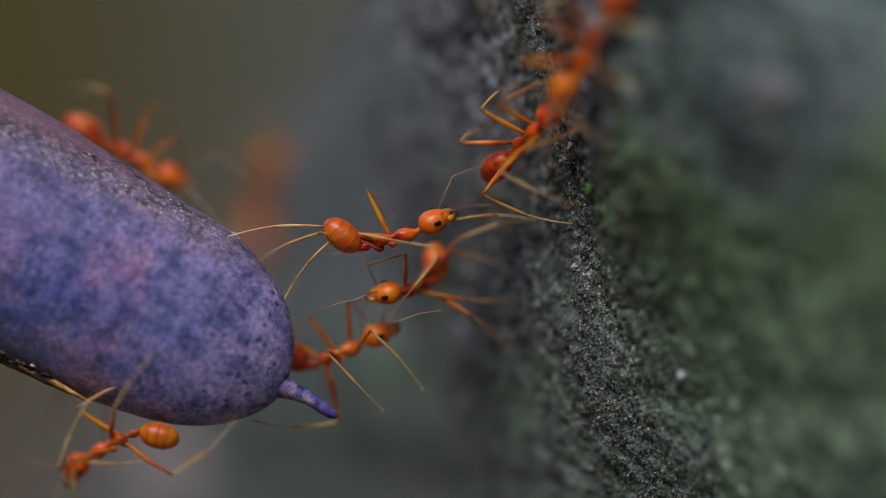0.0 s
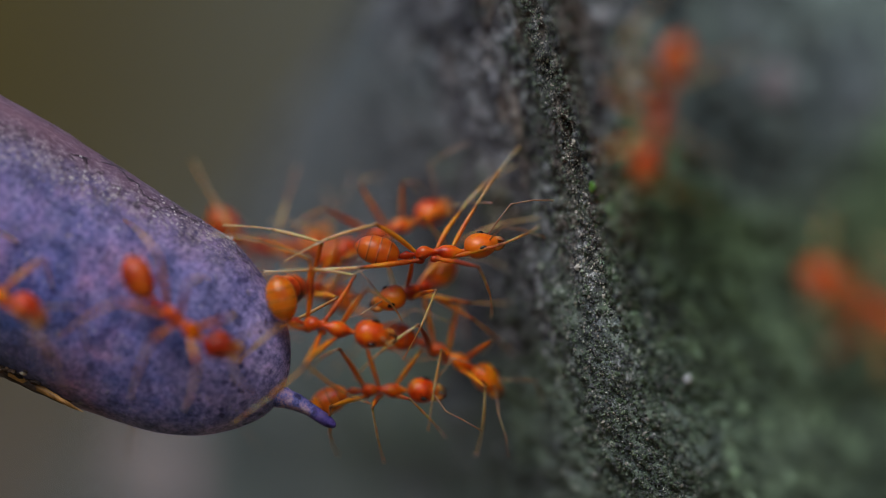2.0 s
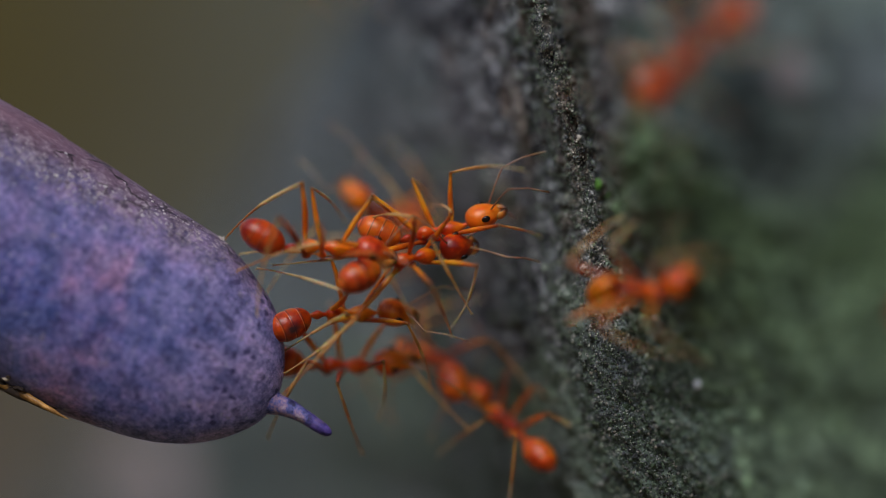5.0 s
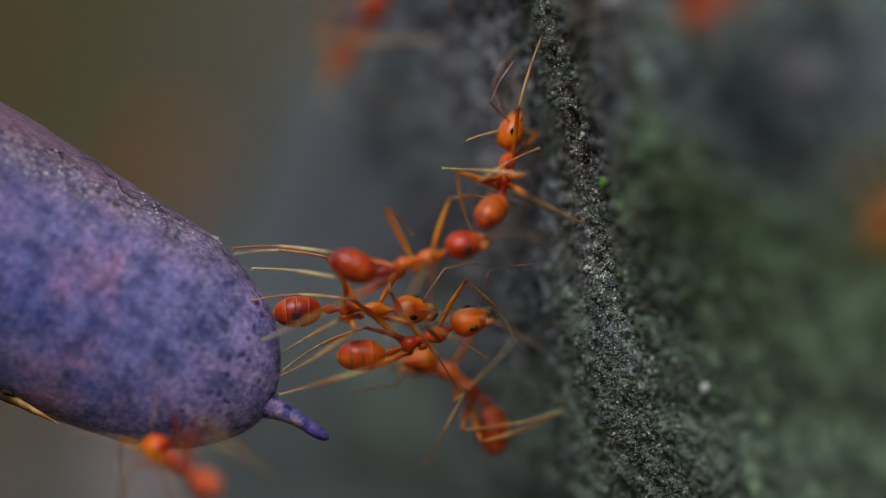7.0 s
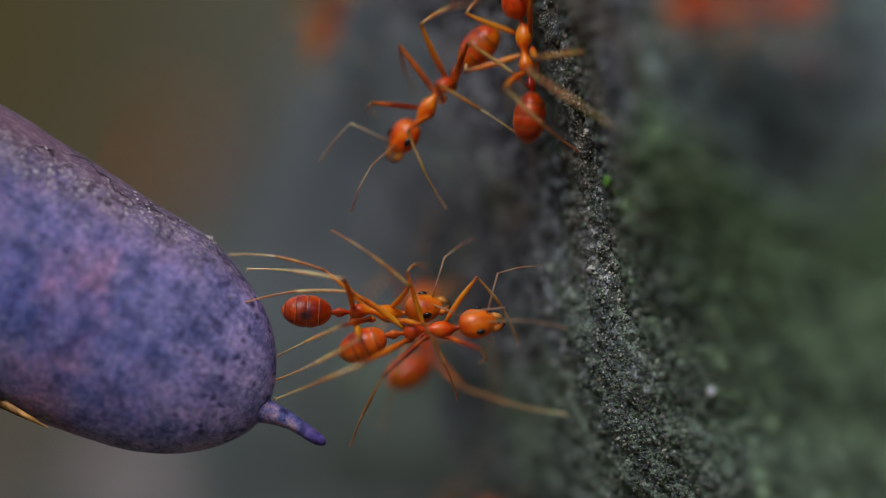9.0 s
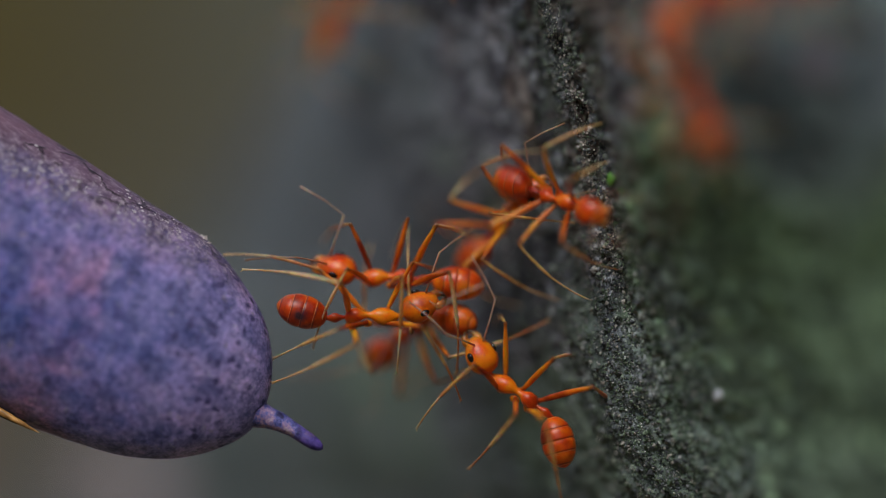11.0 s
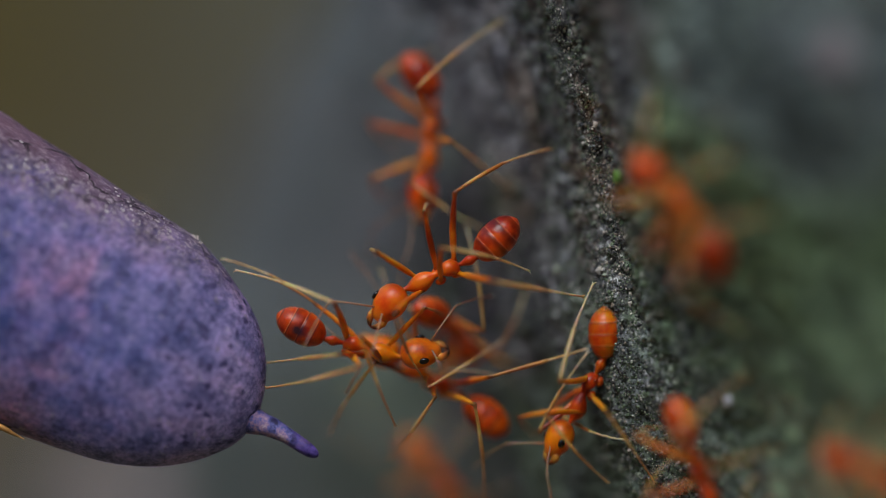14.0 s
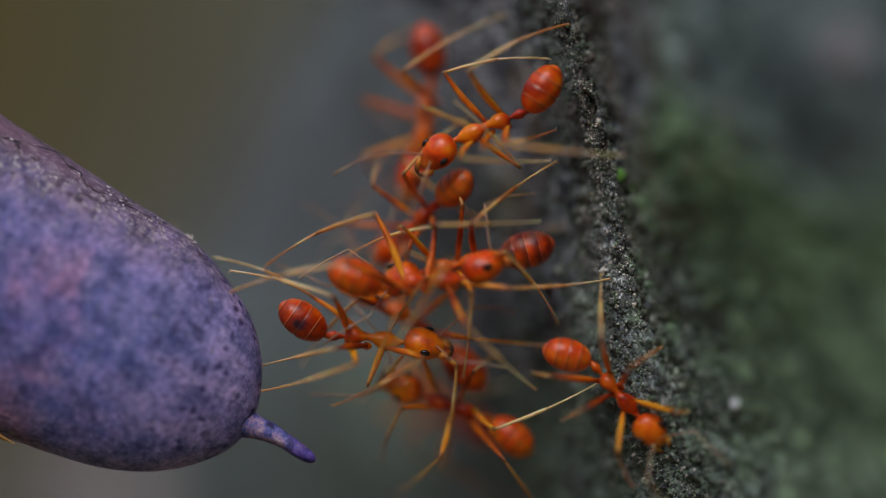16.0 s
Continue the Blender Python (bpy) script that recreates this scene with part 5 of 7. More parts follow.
    rows = [(0, mm(-11.74, 5, -3.86, 52.8, -3.44, 32.65)), (0.5, mm(-7.2, 4.5, -2.58, 51.08, -3.41, 49.02)), (1, mm(-6.35, 4, -2.22, 50.98, -4.06, 44.78)), (1.5, mm(-6.74, 4, -1.47, 61.17, 4.37, 54.83)), (2, mm(-6.61, 4, -2.21, 69.8, 8.37, 61.15)), (2.5, mm(-6.45, 3.5, -1.24, 69.9, 7.29, 64.5)), (3, mm(-5.44, 2.5, -6.17, 61.98, 4.92, 55.02)), (3.5, mm(-5.97, 2, -4.26, 46.09, -5.52, 58.44)), (4, mm(-5.47, 2, -3.39, 47.21, -4.84, 58.32)), (5, mm(-4.92, 1, -3.27, 54.2, -3.17, 14.18)), (6.5, mm(-4.42, 0.5, -2.67, 55.25, 4.67, 0)), (7, mm(-4.12, 0.5, -2.98, 55.01, -0.58, 0)), (7.5, mm(-3.71, 0.5, -3, 55.04, -4.71, 0)), (8, mm(-3.83, 0.5, -3.25, 55.02, 4.81, 0)), (8.5, mm(-3.77, 0.5, -3.08, 55, -0, 0)), (9, mm(-3.48, 0.5, -3.05, 55, -0.62, 0)), (10, mm(-3.74, 0.5, -3.04, 55, 0.8, 0)), (11.5, mm(-3.5, 0.5, -3.2, 55.17, -4.55, 0)), (12, mm(-3.48, 0.5, -3.18, 55.07, -2.1, 0)), (12.5, mm(-3.59, 0.5, -3.13, 55.03, 4.4, 0)), (13, mm(-4.84, 0.5, -3.87, 55.02, 19.29, 0)), (13.5, mm(-3.74, 0.5, -4.11, 55.29, 6.19, 0)), (14, mm(-3.53, 0.5, -4.49, 55.03, 12.09, 0)), (14.5, mm(-3.54, 0.5, -4.32, 55.59, 2.54, 0)), (15, mm(-3.54, 0.5, -4.08, 55.14, 7.77, 0)), (15.5, mm(-3.46, 0.5, -4.05, 55.2, 5.53, 0)), (16, mm(-3.36, 0.5, -3.96, 55.2, 3.61, 0))]
    act('anchor', rows, [(0, 3.2, 2), (6, 9, 1), (11.3, 14, 1)], {('hind', 'left'): [(4.6, 16, (-9.47, 0.3, -0.96), (0.23, -0.91, 0.35))], ('middle', 'left'): [(4.6, 16, (-10.39, 1.4, -0.25), (0.32, -0.33, 0.89))], ('hind', 'right'): [(4.9, 16, (-8.07, 0.2, -6.33), (0.22, -0.96, -0.18))], ('middle', 'right'): [(4.9, 16, (-8.07, 1, -5.2), (-0.12, -0.99, 0.04))], ('front', 'right'): [(12.9, 13.1, (-5.94, -0.5, -7.7), (0.05, -0.96, 0.27)), (13.4, 13.6, (-1.52, -0.5, -9.49), (-0.25, -0.96, 0.12)), (13.9, 14.1, (-2.15, -0.5, -8.05), (-0.3, -0.92, 0.25)), (14.4, 15.1, (-4.87, -0.8, -8.72), (0.18, -0.96, 0.23)), (15.4, 15.6, (-2.13, 1, -8.85), (-0.32, -0.94, -0.14)), (15.9, 16, (-4.68, -0.8, -7.03), (0.61, -0.78, -0.09))], ('front', 'left'): [(8.8, 9.2, (-5.33, -1.2, 0.9), (0.68, -0.73, 0.06)), (14.4, 14.6, (-6.68, -2, -4.94), (0.35, -0.63, 0.69)), (14.9, 15.1, (-5.81, -2, -4.25), (0.43, -0.49, 0.76)), (15.9, 16, (-1.42, -1.5, -2.09), (-0.24, -0.67, -0.71))]}, heads=[(0, -6.83, -4.71), (6.5, -6.83, -4.71), (7, -2.9, -2.03), (7.5, 4.98, 3.47), (8, 21.87, 14.61), (8.5, -3.55, -2.49), (9, 10.16, 7.04), (11.5, 19.82, 13.28), (12, -4.24, -2.95), (12.5, -8.99, -6.24), (13, 6.58, 4.59), (13.5, -17.66, -11.86), (14, 18.91, 12.77), (14.5, -11.26, -7.62), (15, 6.99, 4.85), (15.5, -6.21, -4.3), (16, -5.56, -3.85)], tails=[(0, 17.41, -11.73), (6.5, 17.41, -11.73), (7, 3.7, -2.58), (7.5, -7.95, 5.52), (8, -3.93, 2.75), (8.5, -3.34, 2.34), (9, -2.85, 1.99), (11.5, -17.48, 11.8), (12, -12.66, 8.7), (12.5, -5.97, 4.16), (13, -9.95, 6.9), (13.5, -21.92, 14.5), (14, -13.21, 9.08), (14.5, -29.94, 18.87), (15, -19.96, 13.38), (15.5, -22.36, 14.81), (16, -26.9, 17.45)])
    rows = [(0, mm(-36.42, -5, 0.97, 43.52, -6.54, 12.79)), (1.7, mm(-28.79, -5, -1.22, 48.18, 12.86, 14.02)), (2, mm(-23.9, -5, -2.04, 45, 17.45, 0)), (2.4, mm(-18.72, -4.8, -3.51, 70, 11.79, 0)), (2.5, mm(-17.29, -4.8, -3.89, 73.77, 14.02, 15.22)), (2.7, mm(-14.98, -4.8, -3.21, 68.7, -4.73, 15.35)), (3, mm(-13.31, -4, 2.25, 70, -29.52, 0)), (3.3, mm(-10.37, -1, 2.16, 45, -1.47, 0)), (3.5, mm(-9.18, -0.5, 1.81, 45.13, -1.11, 0)), (4, mm(-6.98, 0, 1.9, 45.15, -10.73, 0)), (4.8, mm(-6.36, -1, 0.48, 45, -2.86, 0)), (5.6, mm(-4.98, -2, -0.82, 45, 0, 0)), (6.5, mm(-3.22, -3.2, -1.61, 45.24, -11.31, 0)), (7, mm(-1.43, -2.5, -0.62, 45.43, -20.32, 0)), (7.5, mm(-0.8, -1.5, 1.08, 45.04, -27.97, 0)), (8, mm(0.06, -2, -0.26, 45.02, -20.9, 0)), (8.5, mm(4.01, -0.5, 2.65, 43.27, -63.1, 0)), (9, mm(3.97, 0, 9.45, -135.2, -79.38, 180)), (9.3, mm(3.99, 0, 12.69, -47.76, -77.37, 92.69)), (10, mm(3.97, 1, 19.24, -46.63, -66.97, 91.5)), (16, mm(3.97, 1, 19.24, -46.63, -66.97, 91.5))]
    act('tall_walker', rows, [(0, 3.2, 3.5), (3.3, 4.2, 1.5), (4.2, 6.3, 2), (6.5, 8, 1.5), (8, 10, 3)], {('hind', 'left'): [(3.35, 3.6, (-14.23, 0.3, 2.55), (0.11, -0.43, 0.9)), (3.9, 4.3, (-14.23, 0.3, 2.59), (0.12, -0.31, 0.94)), (4.7, 5.6, (-11.04, 0.6, 0.6)), (6.4, 8.1, (-10.62, 0.6, 0.08), (-0.18, -0.76, 0.62)), (8.4, 8.6, (-2.16, -1, -4.68), (0.3, -0.94, -0.15)), (8.9, 9.1, (6.44, 0, 4.72), (-0.37, -0.89, -0.27))], ('hind', 'right'): [(3.35, 3.6, (-15.88, -3, -1.62), (0.04, -0.81, 0.58)), (3.9, 4.2, (-10.79, -2, -1.3), (0.13, -0.86, 0.48)), (4.7, 5.7, (-9.39, -2, -3.36)), (6.4, 8.1, (-8.84, -2, -4.49), (0.06, -1, 0.01)), (8.4, 8.6, (7.36, 0, -0.3), (0.18, -0.98, -0.03)), (8.9, 9.1, (8.47, -4.24, 5.52), (-0.38, -0.92, 0.08))], ('front', 'right'): [(3.35, 3.6, (-8.24, -2, -0.26), (0.08, -0.75, 0.66)), (6.9, 7.1, (-0.8, -2.5, -3.63), (0.01, -1, -0.06)), (7.4, 7.6, (3.09, 0, -0.53), (0.46, -0.88, -0.08)), (7.9, 8.1, (5, 0, -1.41), (0.26, -0.87, -0.43))], ('middle', 'left'): [(3.35, 3.6, (-10.53, -3, 0.32), (-0.02, -0.46, 0.89)), (3.9, 4.2, (-9.02, -3, 0.6), (-0.56, 0.01, 0.83)), (6.4, 6.6, (-5.09, -4.5, -1.63), (-0.07, -0.01, 1)), (7.4, 7.6, (-1.34, -4, 3.86)), (7.9, 8.1, (-2.28, -4, -2.42)), (8.4, 8.6, (1.03, -2, 1.74), (0.57, -0.82, 0.04))], ('front', 'left'): [(7.4, 7.6, (0.17, -1.5, 7.49), (-0.96, 0.29, 0.06)), (7.9, 8.1, (4.45, 0, 2.51), (0.4, -0.91, -0.06))], ('middle', 'right'): [(3.35, 3.6, (-10.13, -2, -1.25), (0.09, -0.89, 0.45)), (3.9, 4.2, (-8.93, -1.5, -2.86), (-0.03, -0.94, 0.33)), (4.8, 5.6, (-8.91, -2, -2.24), (-0.1, -0.89, 0.44)), (6.9, 7.1, (-2.73, -3.5, -4.39), (0.22, -0.96, 0.18)), (7.4, 7.6, (-1.7, -4, -2.05), (-0, -0.73, 0.68))]}, heads=[(0, -12.64, -12.29), (3.5, -12.64, -12.29), (4, -18.09, -17.16), (6.5, 0.38, 0.38), (7, -2.75, -2.71), (7.5, 5.17, 5.15), (8, 11.2, 10.98), (8.5, 17.65, 17.86), (9, 0.81, 0.82), (16, 0.81, 0.82)], tails=[(0, -12.2, 11.88), (3.5, -12.2, 11.88), (4, -20.7, 19.38), (6.5, -25.66, 23.24), (7, -33.2, 28.35), (7.5, -0.18, 0.18), (8, 0.13, -0.13), (8.5, -28.36, 26.78), (9, -12.93, 12.7), (16, -12.93, 12.7)])
    rows = [(0, mm(-17.85, 9, -7.51, 60, 15.52, 0)), (3, mm(-13.31, 8, -6.62, 60, 22.38, 0)), (4.5, mm(-7.62, 5, -6.32, 60.84, 3.26, 14.42)), (5.5, mm(-3.08, 1, -5.53, 60, -3.01, 0)), (6.5, mm(-1.21, -0.5, -4.85, 60, -3.64, 0)), (7, mm(-1.09, -0.5, -4.48, 60.08, -22.41, 0)), (7.5, mm(-1.36, -0.5, -3.74, 60.03, -28.19, 0)), (8, mm(-1.75, -0.5, -4.21, 60.03, -14.62, 0)), (8.5, mm(-0.88, -0.5, -4.7, 60.1, -4.36, 0)), (9, mm(-0.87, -0.5, -3.92, 60.01, -7.24, 0)), (9.6, mm(-0.44, 0.5, -3.85, 60, -8.13, 0)), (10.1, mm(-0.91, 2, -3.96, 99.5, 38.96, 52.66)), (10.6, mm(-1.44, 3.5, -3.73, -168.84, 47.2, 122.68)), (11.5, mm(-1.87, 4, -4.65, -127.4, 7.46, 135.02)), (12, mm(-3.78, 4, -5.34, -119.46, 13.55, 180)), (12.5, mm(-5.05, 5, -4.44, -114.16, -11.9, 153.61)), (13, mm(-7.45, 6.5, -3.53, -115.41, -8.9, 152.58)), (14, mm(-15.5, 9, -2.5, -114.42, -5.92, 136.52)), (16, mm(-15.5, 9, -2.5, -114.42, -5.92, 136.52))]
    act('steady', rows, [(0, 6, 2.5), (6.5, 9.2, 1), (9.4, 13.6, 2.5)], {('hind', 'left'): [(5.4, 9.3, (-9.68, -0.6, -2.6), (0.25, -0.31, 0.92)), (9.4, 9.8, (-9.68, -0.6, -2.6), (0.25, -0.31, 0.92))], ('hind', 'right'): [(5.2, 9.4, (-8.07, -0.5, -7.23), (0.02, -1, -0.04))], ('middle', 'right'): [(6.3, 8.2, (-7.95, 0.3, -6.04), (-0.2, -0.32, 0.92)), (8.4, 8.6, (-5.07, 1, -6.87)), (8.85, 9.2, (-4.5, 1, -9.57), (-0.38, -0.92, 0.01))], ('front', 'right'): [(8.4, 9.2, (1.83, 2, -5.51))], ('front', 'left'): [(6.4, 6.6, (-1.8, -1, -5.86), (0.25, -0.84, 0.49)), (6.9, 9.2, (3.69, 2, -4.62))]}, heads=[(0, 6.14, 3.53), (6.5, 6.14, 3.53), (7, -3.12, -1.79), (7.5, 9.55, 5.46), (8, 8.82, 5.05), (8.5, -0.5, -0.29), (9, 1.67, 0.96), (12, 8.18, 4.6), (16, 8.18, 4.6)], tails=[(0, -12.32, 7.02), (6.5, -12.32, 7.02), (7, -17.32, 9.72), (7.5, -23.55, 12.97), (8, -9.2, 5.27), (8.5, 14.1, -7.98), (9, 14.03, -7.96), (12, -52.37, 24.1), (16, -52.37, 24.1)])
    rows = [(0, mm(-15.9, 10, -0.54, 125.18, 17.72, 16.58)), (1.5, mm(-13.4, 10, -0.36, 125.75, 13.81, 22.86)), (2.5, mm(-4.18, 7, 0.71, 114.67, -13.47, 21.84)), (3, mm(-1.62, 7, 1.65, 79.47, -26.83, 62.17)), (3.5, mm(-1.56, 7, 2.11, 151.79, 18.43, 62.97)), (3.75, mm(-1.16, 7, -1.18, 178.54, 31.04, 72.49)), (4, mm(-0.77, 7, -6.03, -152.87, 32.86, 88.44)), (4.7, mm(-1.31, 7, -5.49, -75.71, 9.78, 121.12)), (5.5, mm(0.82, 7, -5.94, -2.68, -34.07, 109.77)), (6.5, mm(1.7, 7, -7.5, 26.13, -39.51, 92.47)), (7, mm(0.95, 4, -6.69, -56.46, -41.11, 180)), (7.5, mm(0.69, 3, -7, -61.35, -25.24, 180)), (8, mm(0.83, 3, -7.45, -61.26, -22.83, 180)), (8.5, mm(0.1, 7, -7.23, -4.88, -44.56, 116.07)), (9, mm(-1, 7, -4.26, 11.52, -40.08, 102.14)), (10, mm(1.64, 4, -6.58, -28.73, -47.15, 140.36)), (11.5, mm(3.76, 0, -7.01, -60.34, -23.37, 180)), (12, mm(1.91, 1.5, -8.98, -60.01, -6.34, 180)), (12.5, mm(1.1, 2, -7.04, -60.48, -2.14, 180)), (13, mm(2.55, 1.5, -7.34, -60.38, -9.73, 180)), (13.5, mm(-0.09, 2.5, -6.65, -60.47, -10.99, 180)), (14, mm(-0.59, 3, -5.95, -60.42, -30.96, 180)), (14.5, mm(-0.86, 3, -5.79, -60.54, -32.74, 180)), (15, mm(-1.45, 3, -4.35, -60, -35.94, 180)), (15.5, mm(-1.17, 3, -4.39, -60, -33.69, 180)), (16, mm(-1.35, 3, -3.3, -60, -39.81, 180))]
    act('lower_hanger', rows, [(0, 4, 2), (4, 9, 1), (9, 13.5, 1.5), (13.5, 16, 1)], {('hind', 'right'): [(6.6, 9, (6.01, 3, -8.07), (-0.16, -0.81, -0.56)), (11.2, 11.7, (8.75, 0, -6.11), (-0.08, -1, 0.01)), (11.95, 12.1, (6.97, 1, -6.63), (-0.13, -0.99, -0.08)), (12.35, 13.15, (7.11, 1.5, -4.51), (-0.02, -0.98, -0.21)), (13.4, 13.65, (7.05, 1.5, -4.42), (-0.16, -0.98, -0.08)), (13.9, 15.9, (7.22, 1.5, -4.37), (-0.22, -0.97, -0.09))], ('hind', 'left'): [(6.4, 8.8, (6.01, 4.55, -8.07)), (11.2, 11.7, (9.15, 0, -11.6), (-0.54, -0.55, -0.64)), (12.9, 13.1, (6.78, 0, -10.84), (-0.65, -0.61, -0.46))], ('middle', 'right'): [(6.9, 8.1, (3.44, 4, -4.74), (0.02, -0.98, -0.19)), (11.2, 11.7, (8.24, 0.5, -4.16), (-0.07, -0.98, 0.18)), (11.95, 12.1, (5.27, 3, -3.65), (-0.05, -0.96, 0.29)), (12.4, 12.6, (4.13, 3, -4.21), (0.03, -0.98, 0.22)), (12.9, 13.1, (6.21, 3, -3.13), (0.16, -0.98, 0.11)), (13.4, 13.65, (3.04, 3, -4.16), (-0.03, -0.98, 0.18)), (13.9, 14.6, (2.76, 3, -4.18), (-0.03, -0.99, -0.13))], ('middle', 'left'): [(11.3, 11.7, (4.76, -1, -9.77), (-0.88, -0.43, -0.21)), (12.4, 12.6, (1.86, 1, -11.13), (0.1, -0.95, 0.29))]}, heads=[(0, 44.04, -24.74), (7, 44.04, -24.74), (7.5, -9.84, 5.34), (8, -26.67, 13.83), (11.5, -24.76, 13.41), (12, -29.83, 16.02), (12.5, -12.83, 7.16), (13, -21.02, 11.53), (13.5, -14.04, 7.83), (14, 4.05, -2.3), (14.5, 13.02, -7.25), (16, 13.02, -7.25)], tails=[(0, -38.45, -22.4), (7, -38.45, -22.4), (7.5, -63.38, -26.03), (8, -65, -26.98), (11.5, -21.07, -11.57), (12, -4.52, -2.6), (12.5, -20.23, -11.08), (13, -30.09, -15.91), (13.5, -31.48, -16.48), (14, -7.74, -4.37), (14.5, -4.74, -2.68), (16, -4.74, -2.68)])
    rows = [(0, mm(2.62, 2, 28.31, -50, 83.29, 180)), (7.5, mm(2.37, 2, 20.72, -118, 72.85, 111.11)), (8.5, mm(1.5, 2, 14.88, -78.03, 42.97, 142.01)), (9, mm(-0.3, 1.5, 7.46, -50, 49.79, 180)), (9.2, mm(-0.76, 1.5, 6.33, -50, 52.45, 180)), (10, mm(-1.39, 2, 1.34, -76.58, 34.48, 138.53)), (11, mm(-2.45, 1.5, -1.35, -50, -4.09, 180)), (11.5, mm(-3.6, 1, -1.44, -50.01, -5.1, 180)), (12, mm(-4.85, 0.5, 0.06, -50.01, -24.84, 180)), (12.5, mm(-6.82, -0.5, -0.93, -50.08, -41.08, 180)), (13, mm(-12.09, -2.5, 1.87, -50.02, -40.04, 180)), (13.3, mm(-15.48, -2, 3.69, -50, -39.09, 180)), (13.5, mm(-21.26, 1, 7.51, -37.67, -13.65, 137.18)), (14, mm(-27.01, 1, 10.17, -36.21, -17.05, 140.06)), (16, mm(-27.01, 1, 10.17, -36.21, -17.05, 140.06))]
    act('returning', rows, [(7.5, 11.3, 2.5), (11.3, 12.6, 1.5), (12.6, 14, 4)], {('hind', 'right'): [(11.2, 12.15, (5.18, 2.6, 2.49), (-0.13, -0.83, 0.53))], ('front', 'left'): [(11.8, 12.15, (-9.57, -0.3, -1.34), (0.22, -0.97, 0.1)), (12.4, 12.6, (-9.87, -1, -1.54), (0.27, -0.96, 0.03)), (12.9, 13.1, (-14.82, -3.5, -0.44), (0.07, -0.86, 0.51))], ('front', 'right'): [(11.3, 11.6, (-10.14, 0.5, -0.37), (0.05, 0.44, 0.89)), (12.4, 12.6, (-10.14, 0.5, -0.42), (-0.15, -0.95, 0.26))], ('hind', 'left'): [(11.35, 11.6, (0.82, -1.5, -3.13), (-0.02, -0.46, 0.89)), (11.9, 12.15, (1.2, -1.5, -2.25), (-0.09, -0.69, 0.72)), (12.9, 13.1, (-10.78, -4, -3.81), (0.25, -0.89, 0.38))], ('middle', 'left'): [(11.35, 11.6, (1.34, -1.5, -1.16), (-0.13, 0, 0.99)), (11.9, 12.15, (-4.48, -2.5, -4.32), (0.89, 0.37, -0.25)), (12.4, 12.6, (-8.51, -2.5, -2.85), (0.64, -0.73, 0.23))], ('middle', 'right'): [(12.4, 12.6, (-5.42, -2, -1.01), (-0.45, -0.34, 0.83)), (12.9, 13.1, (-11.75, -1, 1.84), (0, -0.55, 0.83))]}, heads=[(0, 3.47, -2.91), (9, 3.47, -2.91), (11.5, -14.1, 11.55), (12, -0.75, 0.63), (12.5, -5.12, 4.27), (13, 1.42, -1.19), (16, 1.42, -1.19)], tails=[(0, -1.4, -1.17), (9, -1.4, -1.17), (11.5, -2.2, -1.85), (12, -2.38, -1.99), (12.5, 41.19, 28.85), (13, -0.35, -0.29), (16, -0.35, -0.29)])
    rows = [(0, mm(6.56, -9.54, 30.1, 127.61, 86.64, -3.16)), (11, mm(5.51, -5.18, 19.92, 155.08, 86.36, 20.27)), (11.5, mm(5.49, -4.31, 16.5, 151.8, 86.47, 15.9)), (12, mm(5.53, -3.54, 12.9, -155.42, 85.17, 67.18)), (12.5, mm(5.81, -2.92, 8.15, -100.82, 65.49, 119.25)), (13, mm(5.33, 0, 0.29, -63.97, 65.49, 180)), (13.5, mm(1.74, 0, -0.73, -65.36, 28.5, 180)), (14, mm(-0.25, 0, -1.14, -65.32, 23.2, 180)), (14.5, mm(-0.48, 0, -0.43, -65.41, 22.55, 180)), (15, mm(-0.35, 0, -0.26, -65.53, 16.52, 180)), (15.5, mm(-0.72, 0, 0.86, -66.73, 1.17, 180)), (16, mm(0.64, 1, -0.71, -65.45, 10.08, 180))]
